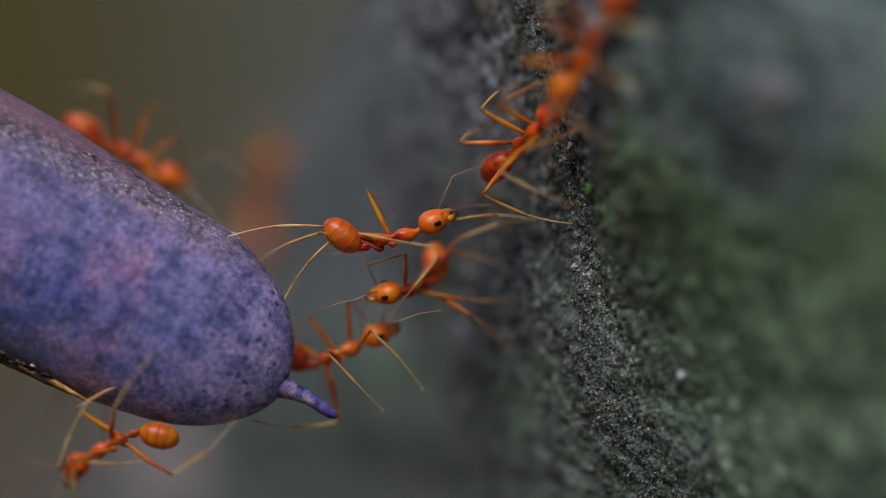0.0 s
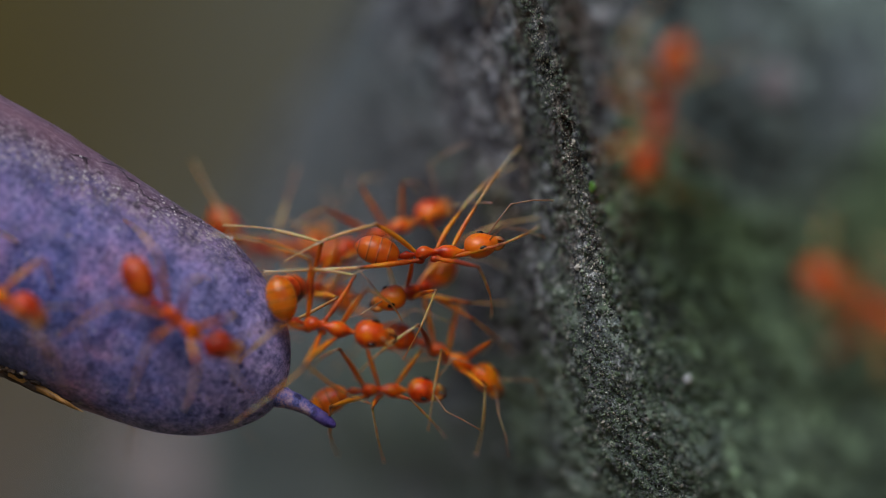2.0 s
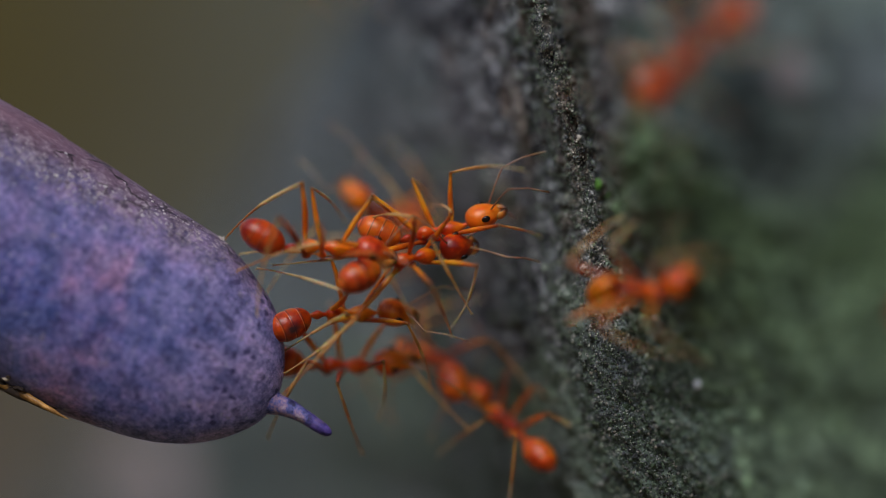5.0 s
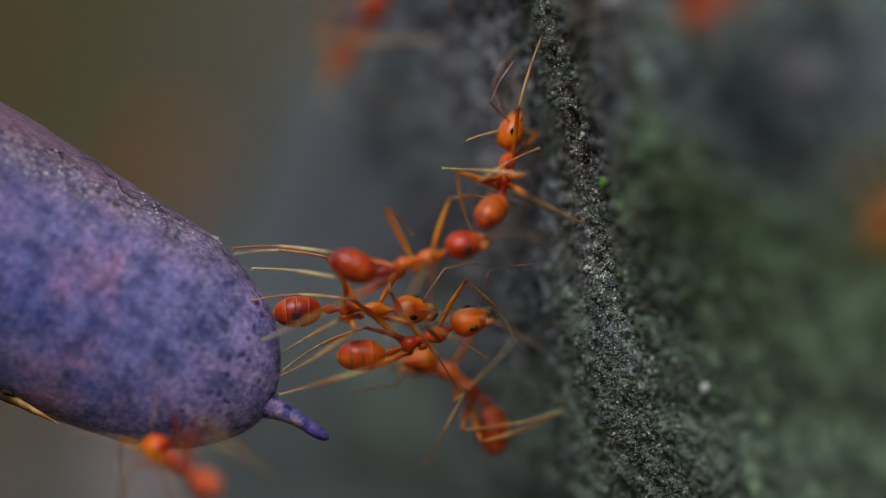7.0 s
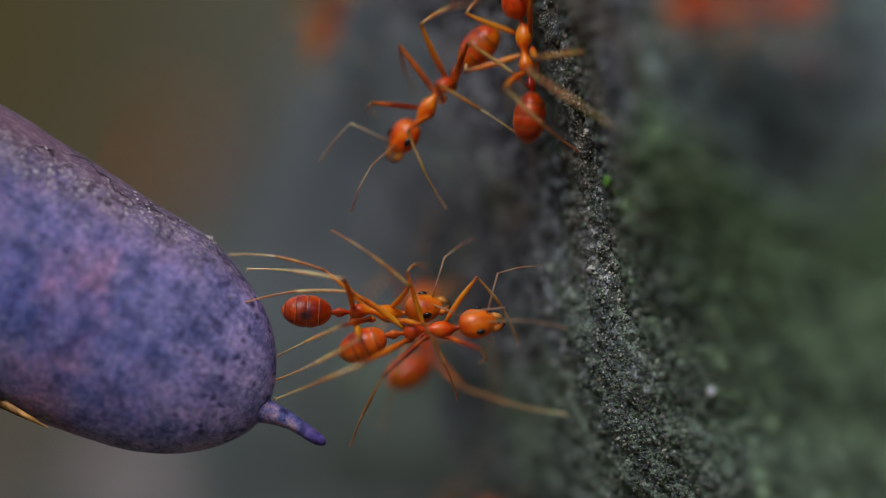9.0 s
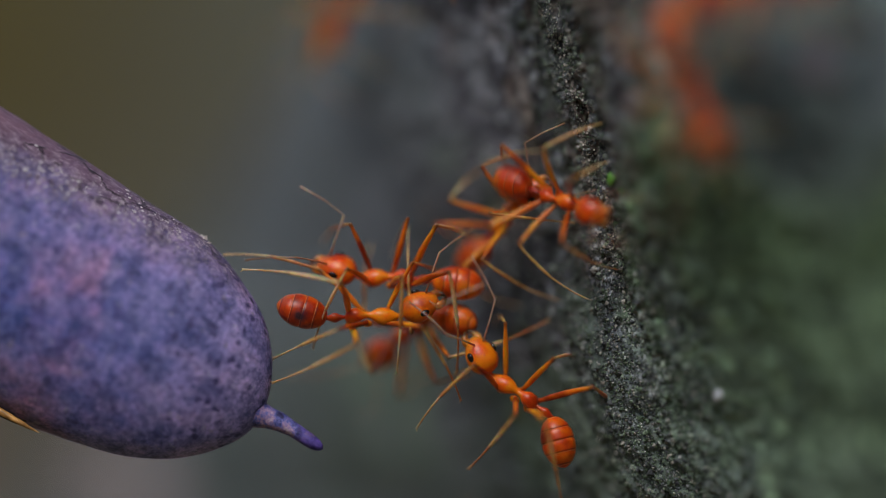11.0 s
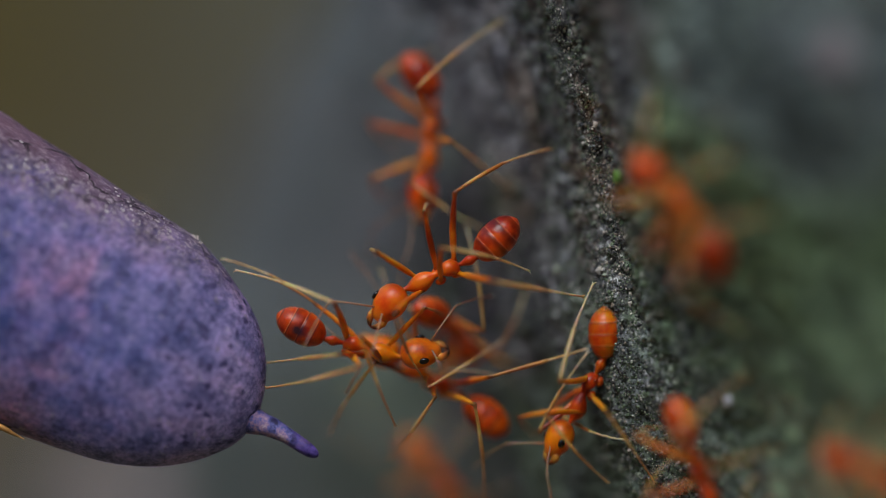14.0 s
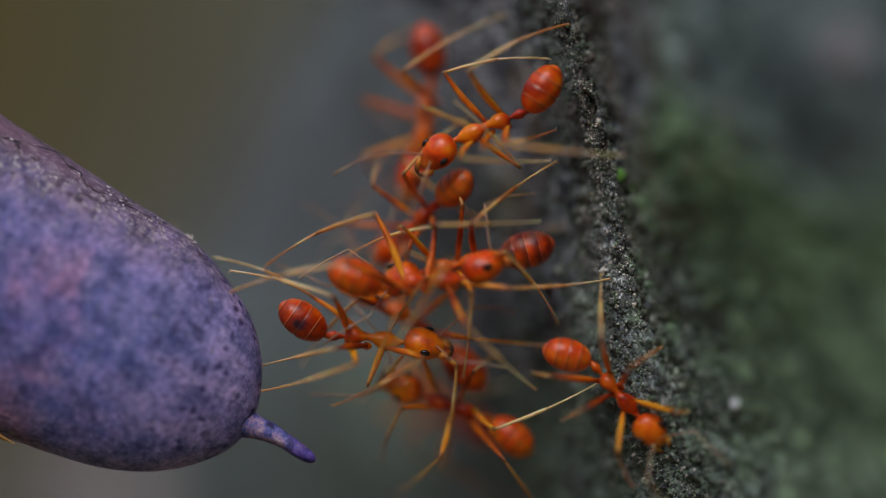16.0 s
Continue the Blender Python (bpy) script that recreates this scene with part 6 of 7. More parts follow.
    act('descending', rows, [(11, 13.8, 2.5), (13.8, 16, 1)], {('hind', 'right'): [(12.9, 13.1, (6.56, -1.5, 5.11), (-0.79, -0.61, -0)), (13.4, 13.6, (4.97, 1.5, 4.06), (-0.72, -0.5, 0.49)), (13.95, 15.1, (4.91, 1.7, 4.61), (-0.48, -0.6, 0.64)), (15.4, 15.6, (4.73, 1.5, 3.96), (-0.33, -0.61, 0.72)), (15.9, 16, (5.07, 1, 3.93), (-0.27, -0.93, 0.23))], ('hind', 'left'): [(13.4, 13.6, (8.25, -1.27, 1.44), (-0.24, -0.97, 0.06)), (13.95, 14.65, (6.44, 0.5, -2.18), (0.06, -1, -0.02)), (14.9, 15.7, (7.44, 0, -1.42), (0.05, -0.94, 0.33))], ('middle', 'right'): [(12.9, 13.1, (5.57, -2, 4.15), (-0.82, -0.48, -0.3)), (14.4, 14.6, (6.44, 1, 1.05), (-0.03, -0.85, 0.52))], ('middle', 'left'): [(13.4, 13.6, (3.89, -1, -1.65), (-0.17, -0.72, 0.68)), (13.95, 14.1, (3.95, 0, -1), (-0.07, -0.87, 0.48)), (14.9, 15.1, (3.05, -1.5, -2.88), (-0.13, -0.89, 0.43)), (15.4, 15.6, (-0.35, 1, -3.78), (0.83, -0.56, -0.07))], ('front', 'left'): [(14.4, 14.6, (-2.4, -0.5, -3.41), (0.07, -0.97, 0.24))]}, heads=[(0, -24.21, 11.33), (13, -24.21, 11.33), (13.5, 15.72, -7.08), (14, 22.74, -10.07), (14.5, 18.97, -8.46), (15, 24.36, -10.63), (15.5, 57.83, -20), (16, 13.47, -6.07)], tails=[(0, 4.53, 2.21), (13, 4.53, 2.21), (13.5, 24.85, 10.91), (14, 18.63, 8.35), (14.5, 26.65, 11.6), (15, 35.41, 14.77), (15.5, 31.13, 12.53), (16, 4.75, 2.17)])
    rows = [(0, mm(-2.52, 24.82, -31.4, 146.48, -76.43, -115.97)), (8, mm(-0.45, 19.27, -26.43, 147.67, -76.27, -116.13)), (9, mm(1.25, 11.59, -15.13, 99.16, -52.12, -68)), (9.6, mm(3.05, 5.04, -7.21, 93.73, -43.05, -59.84)), (10.3, mm(3.54, 2.81, -2.2, 91.43, -45.69, -55.59)), (11, mm(2.85, 2.78, 1.43, 90.75, -39.94, -55.12)), (11.3, mm(2.37, 3.04, 2.82, 90.87, -40.59, -55.66)), (11.5, mm(3.79, 0.17, 4.99, 36.21, -76.45, 0)), (12, mm(4.11, -1.25, 9.47, 136.13, -80.51, -97.48)), (12.5, mm(5.96, -3.7, 16.41, 120.34, -82.28, -79.44)), (13.2, mm(4.69, -3.38, 19.95, 118.19, -84.32, -75.07)), (16, mm(4.69, -3.38, 19.95, 118.19, -84.32, -75.07))]
    act('climber', rows, [(8, 13.2, 3)], {('middle', 'left'): [(11.35, 11.65, (0.96, 1, 5.42), (0.78, -0.57, 0.26))], ('hind', 'left'): [(11.35, 11.65, (2.52, -2, 1.68), (0.73, -0.16, 0.67))], ('middle', 'right'): [(11.35, 11.65, (6.57, 0, 4.74), (-0.6, -0.51, 0.62))]}, heads=[(0, -13.49, -17.67), (11.5, -13.49, -17.67), (16, -13.49, -17.67)], tails=[(0, -5.61, 7.6), (11.5, -5.61, 7.6), (16, -5.61, 7.6)])
    rows = [(0, mm(12.24, -15.07, 34.89, 95.2, 54.14, -23.51)), (9.4, mm(9.52, -12.29, 19.49, 101.05, 67.11, -24.73)), (10.2, mm(5.57, -2.27, 6.6, 115.98, 64.01, -21.58)), (10.8, mm(5.18, -1.01, 4, 101.83, 47.23, -35.36)), (11.3, mm(5.82, -0.88, 0.57, 89.03, -24.92, -49.02)), (11.5, mm(6.57, -1.79, 0.56, 88.9, -20.16, -47.45)), (12, mm(8.75, -4.16, -1.04, 92.94, 18.75, -40.16)), (12.5, mm(8.85, -3.37, -4.31, 100.52, 46.59, -35.46)), (13, mm(9.68, -2.99, -8.56, 112.31, 56.72, -23.96)), (13.5, mm(11.78, -3.86, -12.22, 114.26, 52.28, -20.06)), (14.5, mm(14.66, -4.75, -18.39, 125.01, 67.32, -12.31)), (16, mm(14.66, -4.75, -18.39, 125.01, 67.32, -12.31))]
    act('ridge_rounder', rows, [(9.8, 14.5, 2.5)], {})
    rows = [(0, mm(12.69, -14.96, 23.8, 114.39, 83.68, -5.52)), (9.4, mm(10.12, -12.78, 18.39, 103.37, 72.97, -21.71)), (10.3, mm(10.02, -12.45, 12.1, 99.56, 71.89, -30.5)), (11.3, mm(12.36, -13.74, 4.53, 109.7, 65.43, -22.06)), (11.5, mm(13.15, -13.4, 2.52, 105.03, 60.85, -26.92)), (12, mm(13.33, -11.59, -0.96, 143.31, 81.43, 8.4)), (12.25, mm(12.21, -10.76, -0.03, -129.09, 80.66, 94.82)), (12.5, mm(11.22, -10.83, 2.32, -92.49, 53.73, 131.33)), (13, mm(9.56, -7.46, 1.65, -89.09, 30.8, 134.48)), (13.5, mm(8.8, -3.54, -3.4, -167.33, 82.4, 53.14)), (14, mm(11.58, -4.51, -10.33, 138.87, 69.99, 1.33)), (14.6, mm(13.28, -4.09, -15.83, 160.36, 76.32, 21.2)), (16, mm(13.28, -4.09, -15.83, 160.36, 76.32, 21.2))]
    act('far_right', rows, [(9.8, 13.2, 2.5)], {})
    rows = [(0, mm(15.01, -16.58, 35.19, -97.05, 86.4, 148.2)), (11.6, mm(12.12, -14.49, 21.18, -96.02, 79.16, 142.61)), (12, mm(11.47, -13.87, 14.45, -74.59, 77.59, 160.12)), (12.5, mm(9.86, -10.64, 5.71, -99.75, 65.94, 124.48)), (13, mm(7.68, -3.14, 0.64, -105.25, 69.65, 114.54)), (13.5, mm(6.59, -0.89, -3.08, -88.8, 22.21, 132.21)), (14, mm(6.46, 0.62, -6.53, -40.68, 60.11, 180)), (14.25, mm(5.67, 2.1, -8.65, -94.66, 43.71, 120.82)), (14.5, mm(5.31, 0, -10.23, -121.69, 31.21, 120.19)), (14.75, mm(4.29, 0, -9.51, -97.81, 26.13, 143.9)), (15, mm(3.07, 1.5, -8.33, -80.01, 0.64, 180)), (15.5, mm(2.55, 2, -8.48, -80.03, -9.65, 180)), (16, mm(0.51, 2.5, -7.1, -80.13, -19.29, 180))]
    act('rusher', rows, [(11.5, 15.2, 3), (15.2, 16, 1.5)], {('hind', 'right'): [(13.9, 14.1, (6.83, 0, -1.52), (-0.51, -0.85, -0.13)), (14.4, 15.1, (7.47, 0, -2.59), (-0.5, -0.84, 0.2)), (15.4, 15.6, (6.66, 0, -5.63), (-0.25, -0.88, -0.4)), (15.9, 16, (6.88, 0, -5.95), (-0.29, -0.83, -0.48))], ('middle', 'right'): [(13.9, 14.1, (6.55, -1, -4.63), (-0.79, -0.37, -0.5))], ('hind', 'left'): [(13.9, 14.1, (8.34, -1, -8.67), (-0.67, 0.6, -0.45)), (14.4, 14.6, (10.2, -1, -7.86), (-0.12, -0.87, -0.48)), (14.9, 15.1, (9.55, 0, -9.06), (-0.17, -0.96, -0.23)), (15.4, 15.6, (7.35, 0, -10.02), (-0.51, -0.63, -0.58))]}, heads=[(0, -0.45, 0.52), (14, -0.45, 0.52), (15, -12.45, 2.17), (15.5, -17.83, 3.08), (16, -5.68, 0.99)], tails=[(0, 20.92, 22.56), (14, 20.92, 22.56), (15, 9.28, 1.63), (15.5, -9.45, -1.65), (16, -20.9, -3.55)])
    rows = [(0, mm(-10.46, 28.29, 3.13, 70.58, -75.92, -52.01)), (0.3, mm(-9.28, 27.89, 9.55, -74.29, -55.91, 81.85)), (0.5, mm(-7.39, 21.24, 13.91, 83.29, -58.17, -73.35)), (0.8, mm(-6.26, 18.82, 19.77, 5.79, -81.87, 0)), (2.6, mm(-7.37, 16.18, 22.24, -98.37, -11.33, 137.15)), (5.5, mm(-4.2, 12.33, 15.11, -86.53, 30.21, 116.6)), (6.5, mm(-3.45, 10.11, 12.81, -85.97, 45.05, 120.06)), (7, mm(-4.48, 12.46, 10.8, -87.76, 28.43, 118.87)), (7.5, mm(-4.55, 12.62, 11.21, -87.65, 28.39, 118.5)), (8, mm(-5.55, 15.27, 12.02, -87.65, 22.41, 115.86)), (8.5, mm(-5.24, 14.32, 11.74, -86.65, 31.81, 117.27)), (9, mm(-5.43, 14.97, 12.24, -84.12, 40.45, 118.38)), (10.2, mm(-4.79, 13.22, 11.95, -86.16, 36.57, 118.31)), (11.5, mm(-4.86, 13.32, 10.93, -87.52, 28.53, 118.19)), (12, mm(-3.81, 11.12, 9.25, -88.41, 43.74, 118.86)), (12.5, mm(-5.45, 15.14, 6.82, -89.17, 28.63, 116.66)), (13, mm(-3.24, 12.79, -0.96, 122.22, 75.57, -27.08)), (13.5, mm(-0.4, 7, -3.08, 152.61, 60.84, 56.28)), (14, mm(0.56, 5, -3.9, 156.82, 26.38, 73.8)), (14.5, mm(1.63, 3, -2.51, -151.83, 33.31, 100.22)), (15, mm(2.24, 1, -3.26, -81.91, 46.17, 180)), (15.5, mm(1.85, 0.5, -4.9, -80.27, 37.66, 180)), (15.7, mm(3.6, 0, -4.41, 100, 86.51, 0)), (15.8, mm(5.05, -0.5, -5.61, 100, 72.09, 0)), (15.9, mm(6.76, -0.5, -6.2, 100, 65.75, 0)), (16, mm(7.67, -0.5, -6.29, 100, 49.33, 0))]
    act('far_left', rows, [(5, 8, 2), (11.4, 15, 2.5)], {('hind', 'right'): [(14.9, 15.1, (0.91, -1.5, -1.03), (0.78, -0.13, 0.61))], ('middle', 'right'): [(15.4, 15.6, (2.03, -1.5, -2.61), (0.52, 0.55, 0.65))]}, heads=[(0, -0.55, 0.08), (15, -0.55, 0.08), (15.5, 0.49, -0.08), (16, 0.49, -0.08)], tails=[(0, 26.32, 3.61), (15, 26.32, 3.61), (15.5, 34.23, 5.51), (16, 34.23, 5.51)])
    rows = [(0, mm(-0.61, 2.27, 31.56, -98.32, 82.09, 114.17)), (11.8, mm(-1.06, 4.89, 18.01, -102.45, 77.77, 105.46)), (12.5, mm(-1.85, 6.72, 14.39, -87.26, 66.82, 120.16)), (13, mm(-2.12, 5, 10.73, -108.48, 60.1, 108.87)), (13.5, mm(-0.64, 5, 6.4, -40.35, 80.27, 180)), (14, mm(-0.61, 5, 5.09, -40.23, 82.28, 180)), (14.5, mm(-0.75, 5, 4.86, -40.67, 68.3, 180)), (15, mm(-0.54, 5, 6.06, -40.04, 62.99, 180)), (15.4, mm(-0.77, 5, 6.16, -40, 67.29, 180)), (15.8, mm(-0.72, 5, 6.08, -40, 73.91, 180)), (16, mm(-0.82, 5, 5.9, -40, 79.46, 180))]
    act('high_hanger', rows, [(11.5, 14, 2.5), (14, 16, 1.5)], {('hind', 'left'): [(13.3, 16, (2.76, 3.48, 10.58))], ('middle', 'left'): [(13.6, 15, (3.18, 5.29, 2.65))]}, heads=[(0, -2.47, 2.9), (13.5, -2.47, 2.9), (14, -2.68, 3.16), (14.5, 3.92, -4.55), (15, -7.25, 8.54), (16, -7.25, 8.54)], tails=[(0, 35.92, 34.63), (13.5, 35.92, 34.63), (14, 31.77, 31.9), (14.5, 45.45, 39.67), (15, 14.13, 16.2), (16, 14.13, 16.2)])
    rows = [(0, mm(20.26, -7.76, -27.98, -173.7, -77.88, -144.91)), (11, mm(16.75, -7.11, -18.53, -173.12, -77.94, -145.27)), (12, mm(14.95, -7.56, -12.16, -156.89, -73.18, -160.11)), (12.5, mm(13.06, -6.63, -9.19, -143.9, -72.9, -173)), (13, mm(12.81, -7.87, -6.13, -118, -67.34, 162.51)), (13.5, mm(12.56, -9.62, -2.75, -97.83, -40.52, 145.42)), (14, mm(10.45, -9.39, 1.93, -99.01, -42.64, 146.52)), (14.4, mm(7.7, -5.61, 5.66, -98.66, -37.99, 146.01)), (14.6, mm(6.75, -3.66, 6.73, -97.84, -34.76, 145.02)), (14.8, mm(6.38, -3.32, 7.15, -97.75, -34.66, 144.61)), (15, mm(5.04, -4.5, 8.4, -63.56, -8.13, 180)), (15.2, mm(4.5, -1, 8.45, -54.92, -15.83, 135.36)), (15.5, mm(3.45, -0.5, 7.05, -51.04, 21.96, 180)), (15.8, mm(1.97, -0.5, 5.48, -77.3, 25.31, 152.98)), (16, mm(1.97, -0.5, 5.43, -65.22, 20.62, 180))]
    act('riser', rows, [(10.5, 15.2, 3), (15.2, 16, 2)], {('hind', 'right'): [(15.45, 15.55, (4.44, 0, 10.37), (-0.55, -0.83, 0.11)), (15.9, 16, (5.53, -0.5, 9.99), (-0.64, -0.64, 0.42))], ('hind', 'left'): [(15.45, 15.55, (5.17, -1, 5.6), (-0.61, -0.78, -0.1)), (15.9, 16, (7.96, -2.82, 4.11), (-0.31, -0.93, -0.2))], ('middle', 'left'): [(15.9, 16, (5.05, 0, 5.3), (0.14, -0.96, -0.25))], ('middle', 'right'): [(15.9, 16, (4.71, -0.5, 8.44), (-0.72, -0.03, 0.69))], ('front', 'right'): [(15.9, 16, (0.55, -2, 6.49), (0.81, -0.47, -0.34))], ('front', 'left'): [(15.9, 16, (4.77, -1, 3.9), (-0.29, -0.92, -0.26))]}, heads=[(0, 11.77, -5.79), (15, 11.77, -5.79), (15.5, -65, 38.94), (16, 20.57, -9.21)], tails=[(0, -62.48, -23.8), (15, -62.48, -23.8), (15.5, -65, -24.06), (16, 33.33, 14.23)])
    rows = [(0, mm(3.78, -3.49, 33.94, -91.71, 80.56, 131.91)), (13.3, mm(3.21, -1.55, 18.5, -99.44, 77.63, 120.09)), (14.2, mm(3.5, -1.89, 18.67, -90.86, 64.94, 129.59)), (14.5, mm(3.19, -0.76, 12.91, -92.89, 60.4, 125.52)), (14.65, mm(3.04, -0.01, 9.86, -94.89, 60.25, 122.35)), (14.8, mm(3.03, 1.5, 7.69, -70, 73.9, 180)), (15, mm(2.26, 1.5, 6.61, -106.87, 62.73, 139.84)), (15.2, mm(0.74, 2, 5.37, -70, 54.14, 180)), (15.4, mm(-0.38, 2, 5.34, -70, 42.51, 180)), (15.6, mm(-1.2, 2, 4.39, -70, 44.45, 180)), (15.8, mm(-1.4, 2, 2.7, -70, 42.92, 180)), (16, mm(-1.18, 2.5, 1.19, -98.28, 32.02, 134.58))]
    act('late_top', rows, [(13, 15.6, 3)], {})
    rows = [(0, mm(4.47, -0.73, 6, 90.5, -31.11, -52.49)), (0.25, mm(3.79, -0.23, 7.14, 143.39, -78.13, -105.94)), (0.5, mm(3.28, -0.11, 9.31, -131.44, -76.04, 170.06)), (0.75, mm(1.67, 1.33, 12.43, -162.19, -83.66, -162.21)), (1, mm(-0.35, 3.96, 15.23, 158.28, -86.67, -127.45)), (1.5, mm(-2.46, 7.08, 21.78, 162.94, -85.55, -138.82)), (16, mm(-2.46, 7.08, 21.78, 162.94, -85.55, -138.82))]
    act('first_climber', rows, [(0, 1.6, 3)], {})
    rows = [(0, mm(7.64, -8.04, 10.56, -89.5, 48.65, 135.88)), (0.5, mm(7.66, -7.82, 9.77, -90.25, 52.2, 134.42)), (0.75, mm(8.43, -8.95, 8.22, -107.16, 73.91, 116.78)), (1, mm(9.29, -9.59, 5.75, 178.19, 82.29, 42.44)), (1.25, mm(11.39, -10.71, 1.72, 104.34, 56.42, -28.97)), (1.5, mm(13.85, -12.53, -0.24, 97.34, 39.23, -33.41)), (1.8, mm(17.69, -15.16, -2.39, 93.71, 25.58, -34.48)), (2, mm(21.42, -18.21, -3.04, 93.42, 26.38, -33.1)), (2.6, mm(25.5, -21.22, -3.85, 91.19, 10.91, -32.35)), (16, mm(25.47, -21.22, -3.84, 91.19, 10.91, -32.35))]
    act('first_right', rows, [(0, 2.6, 3)], {})
    rows = [(0, mm(12.4, -16, 20.69, -94.76, 78.22, 145.29)), (1, mm(12.16, -15.88, 16.08, -71.22, 82.38, 166.34)), (1.5, mm(11.7, -15.4, 8.83, -97.8, 78.95, 132.11)), (2, mm(10.82, -14, 6.53, -97.39, 66.6, 129.3)), (2.5, mm(10.08, -13.11, 7.25, -90.43, 46.96, 136.49)), (3, mm(9.99, -13.19, 7.87, -89.4, 44.16, 138.29)), (4, mm(10.44, -13.84, 8.09, -88.44, 37, 140.69)), (6, mm(13.51, -17.02, 11.89, -86.59, 27.65, 152.69)), (6.5, mm(14.21, -17.57, 13.07, -88.77, 10.99, 152.57)), (7, mm(13.87, -17.37, 12.42, -86.55, 28.26, 152.24)), (8, mm(14.53, -17.8, 13.18, -87.95, 16.89, 153.75)), (9, mm(13.19, -16.91, 11.05, -89.87, 1.26, 149.47)), (11.5, mm(13.53, -17.13, 11.6, -88.29, 15.26, 151.26)), (12, mm(17.5, -19.85, 11.25, -84.38, 32.53, 159.75)), (13, mm(20.41, -19.97, 15.73, -72.67, 54.4, -178.24)), (16, mm(20.39, -19.97, 15.71, -72.67, 54.4, -178.24))]
    act('lingering', rows, [(0, 2.6, 2.5), (4, 7, 2), (11, 13, 2.5)], {})
    rows = [(0, mm(10.66, 4, -28.94, -60, -69.44, 180)), (3, mm(6.81, 5, -16.41, -60, -70.71, 180)), (5, mm(3.22, 5, -8.86, -34.26, -38.28, 142.11)), (5.7, mm(-1.15, 4, -5.49, -68.88, 7.03, 128.04)), (6.2, mm(-4.3, 4, -6.42, -86.67, 29.09, 134.07)), (6.5, mm(-7.07, 3, -8.29, -80.34, 32.87, 145.67)), (6.75, mm(-10.62, -1.5, -10.13, -56.65, -3.39, 135.23)), (7, mm(-12.86, -5, -10.38, -33.54, -19.32, 123.61)), (7.25, mm(-16.63, -5, -10.04, -53.78, -6.64, 136.72)), (7.5, mm(-21.9, -5, -9.13, -56.05, -4.96, 141.39)), (8.2, mm(-28.8, -3, -8.79, -59.35, -3.3, 168.85)), (16, mm(-28.8, -3, -8.79, -59.35, -3.3, 168.85))]
    act('tip_visitor', rows, [(4.5, 8.2, 3)], {})
    rows = [(0, mm(-39.73, -3, 12.1, 32.87, 12.93, 12.64)), (14.2, mm(-30.26, -3, 9.68, 36.07, 13.46, 24.54)), (14.5, mm(-25.95, -3, 8.41, 36.08, 13.45, 24.61)), (14.8, mm(-14.73, -2.5, 6.29, 8.91, 13.21, 16.64)), (15, mm(-10.21, -2, 4.77, 2.05, -7.43, 0)), (15.2, mm(-7.42, -1.5, 3.38, 30, 8.02, 0)), (15.5, mm(-4.52, -1, 1.63, 30.32, -11.57, 0)), (15.8, mm(-2.54, -1, 0.55, 30, -7.83, 0)), (16, mm(-0.75, -1, -1.4, 30.03, -8.56, 0))]
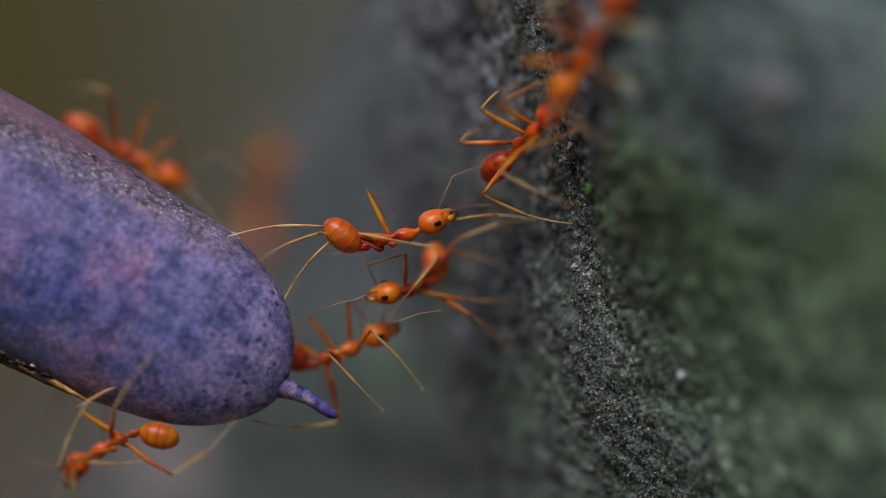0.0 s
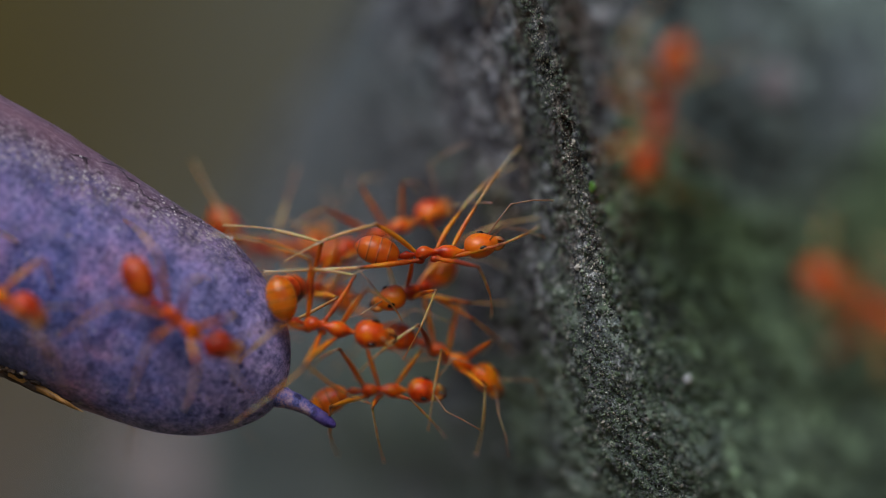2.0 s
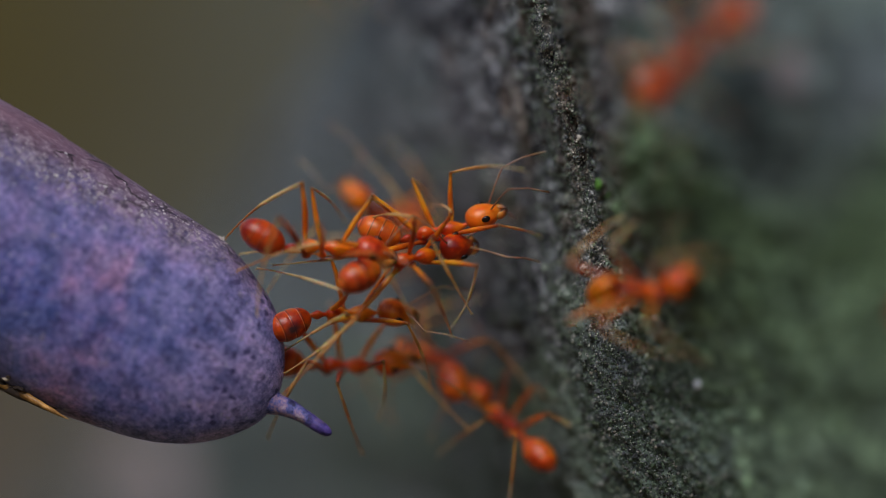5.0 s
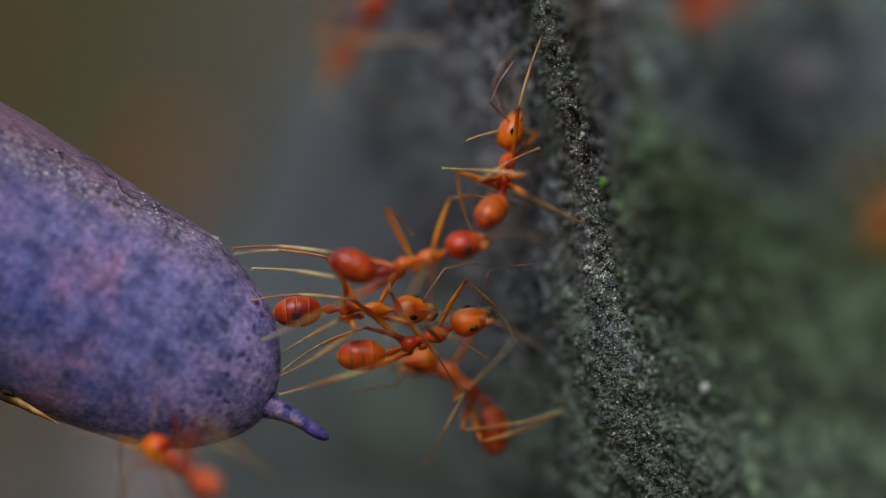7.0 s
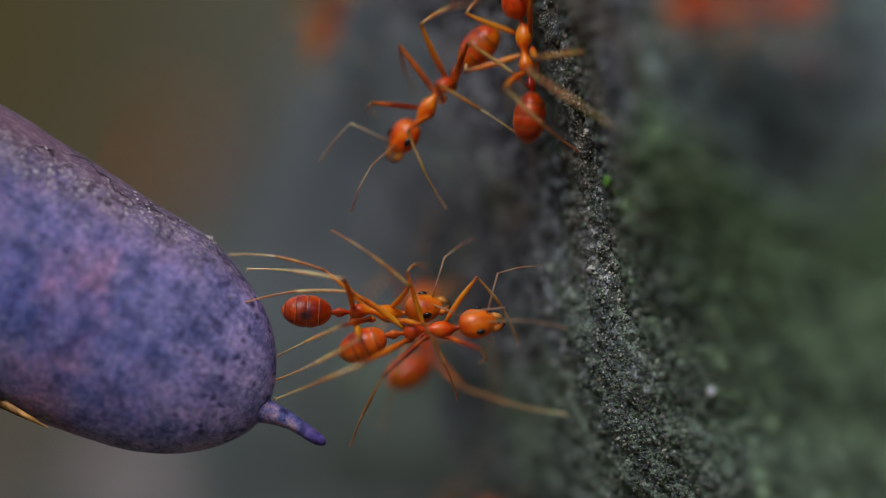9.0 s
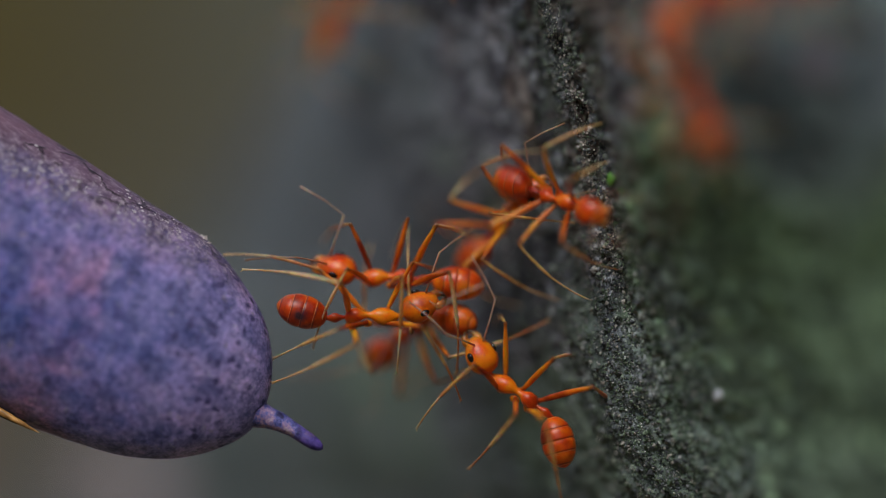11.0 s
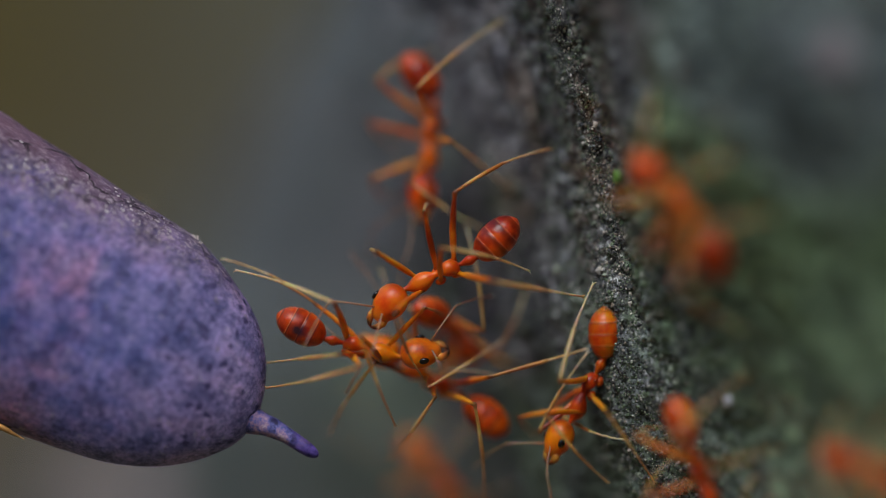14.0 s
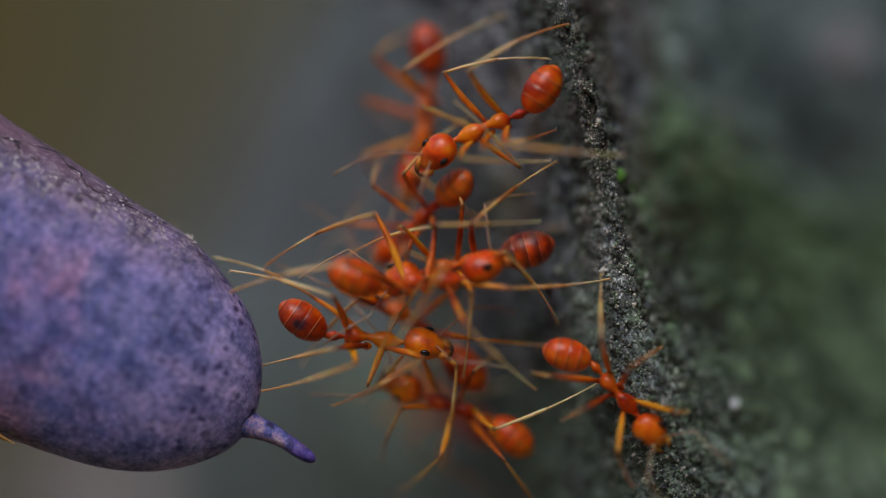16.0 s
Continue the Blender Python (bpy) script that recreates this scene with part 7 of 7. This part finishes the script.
    act('late_walker', rows, [(14, 16, 3)], {('hind', 'left'): [(14.95, 15.05, (-18, -1.5, 4.94), (-0.05, -0.77, 0.64)), (15.3, 15.65, (-10.92, -0.5, 0.73), (-0.12, -0.32, 0.94)), (15.9, 16, (-7.92, 1, -0.73))], ('hind', 'right'): [(14.95, 15.05, (-17.35, -4, 1.77), (-0.12, -0.79, 0.6)), (15.3, 15.6, (-11.32, -2.5, 0.35), (0.1, -0.78, 0.61)), (15.85, 16, (-9.38, -1.2, -1.87), (0.01, -0.83, 0.55))], ('middle', 'left'): [(14.95, 15.05, (-13.68, -2, 2.29), (0.01, -1, 0.04)), (15.4, 15.6, (-9.97, 0.5, -0.86), (-0.42, -0.88, 0.23)), (15.9, 16, (-4.34, -1.5, -0.35), (-0.11, 0.52, 0.84))], ('middle', 'right'): [(14.95, 15.05, (-11.69, -3.5, -1.02), (0.13, -0.98, 0.18)), (15.35, 15.65, (-8.65, -2, -3.02), (-0.06, -0.96, 0.26)), (15.9, 16, (-2.33, -2.5, -4.49), (0.27, -0.92, 0.29))], ('front', 'right'): [(14.95, 15.05, (-10.59, -2.5, 0.33), (0.43, -0.9, 0.01)), (15.4, 15.6, (-3.1, -2.5, 0.02), (-0.23, -0.89, 0.4)), (15.9, 16, (4.1, -1, -6.22), (-0.14, -0.98, -0.14))], ('front', 'left'): [(15.9, 16, (7.44, 0.2, -1.33), (0.06, -0.96, -0.28))]}, heads=[(0, -0.21, -5.75), (15, -0.21, -5.75), (15.5, 3.73, 6.35), (16, 10.17, 16.98)], tails=[(0, -2.25, 47.62), (15, -2.25, 47.62), (15.5, -29.33, 39.94), (16, -16.03, 25.53)])
    rows = [(0, mm(4.17, 13.94, -30.26, 171.19, -77.22, -137.08)), (11.2, mm(3.26, 9.65, -17.37, -141.39, -72.62, 177.33)), (12, mm(2.53, 8.28, -12.53, -160.05, -71.84, -164.34)), (12.5, mm(2.56, 8.62, -13.25, -161.22, -72.99, -163.39)), (13, mm(1.58, 9.31, -11.78, -176.22, -72.66, -149.47)), (13.5, mm(1.06, 9.33, -10.43, -123.79, -60.96, 161.4)), (14, mm(0.19, 11.1, -11.19, -104.08, -39.93, 144.64)), (14.5, mm(-0.86, 11.53, -8.9, -124.28, -64.45, 159.76)), (15, mm(-0.66, 10.7, -7.83, -96.45, -28.7, 136.22)), (16, mm(-0.08, 9.52, -7.15, -94.71, -23.27, 135.25))]
    act('low_visitor', rows, [(11, 15, 2.5)], {})
    rows = [(0, mm(33.27, -22.67, -22.6, -95.48, -29.6, 148.6)), (13, mm(24.71, -17.07, -13.09, -95.49, -26.27, 149.14)), (13.8, mm(19.77, -13.36, -10.18, -92.86, -16.68, 145.4)), (14.5, mm(18.15, -12.06, -9.16, -92.5, -15.57, 144.21)), (15, mm(21.94, -14.89, -11.82, -96.04, -26.29, 149.42)), (16, mm(26.52, -18.45, -14.08, -95.62, -29.2, 148.8))]
    act('edge_visitor', rows, [(12.8, 15.2, 3)], {})


motions()
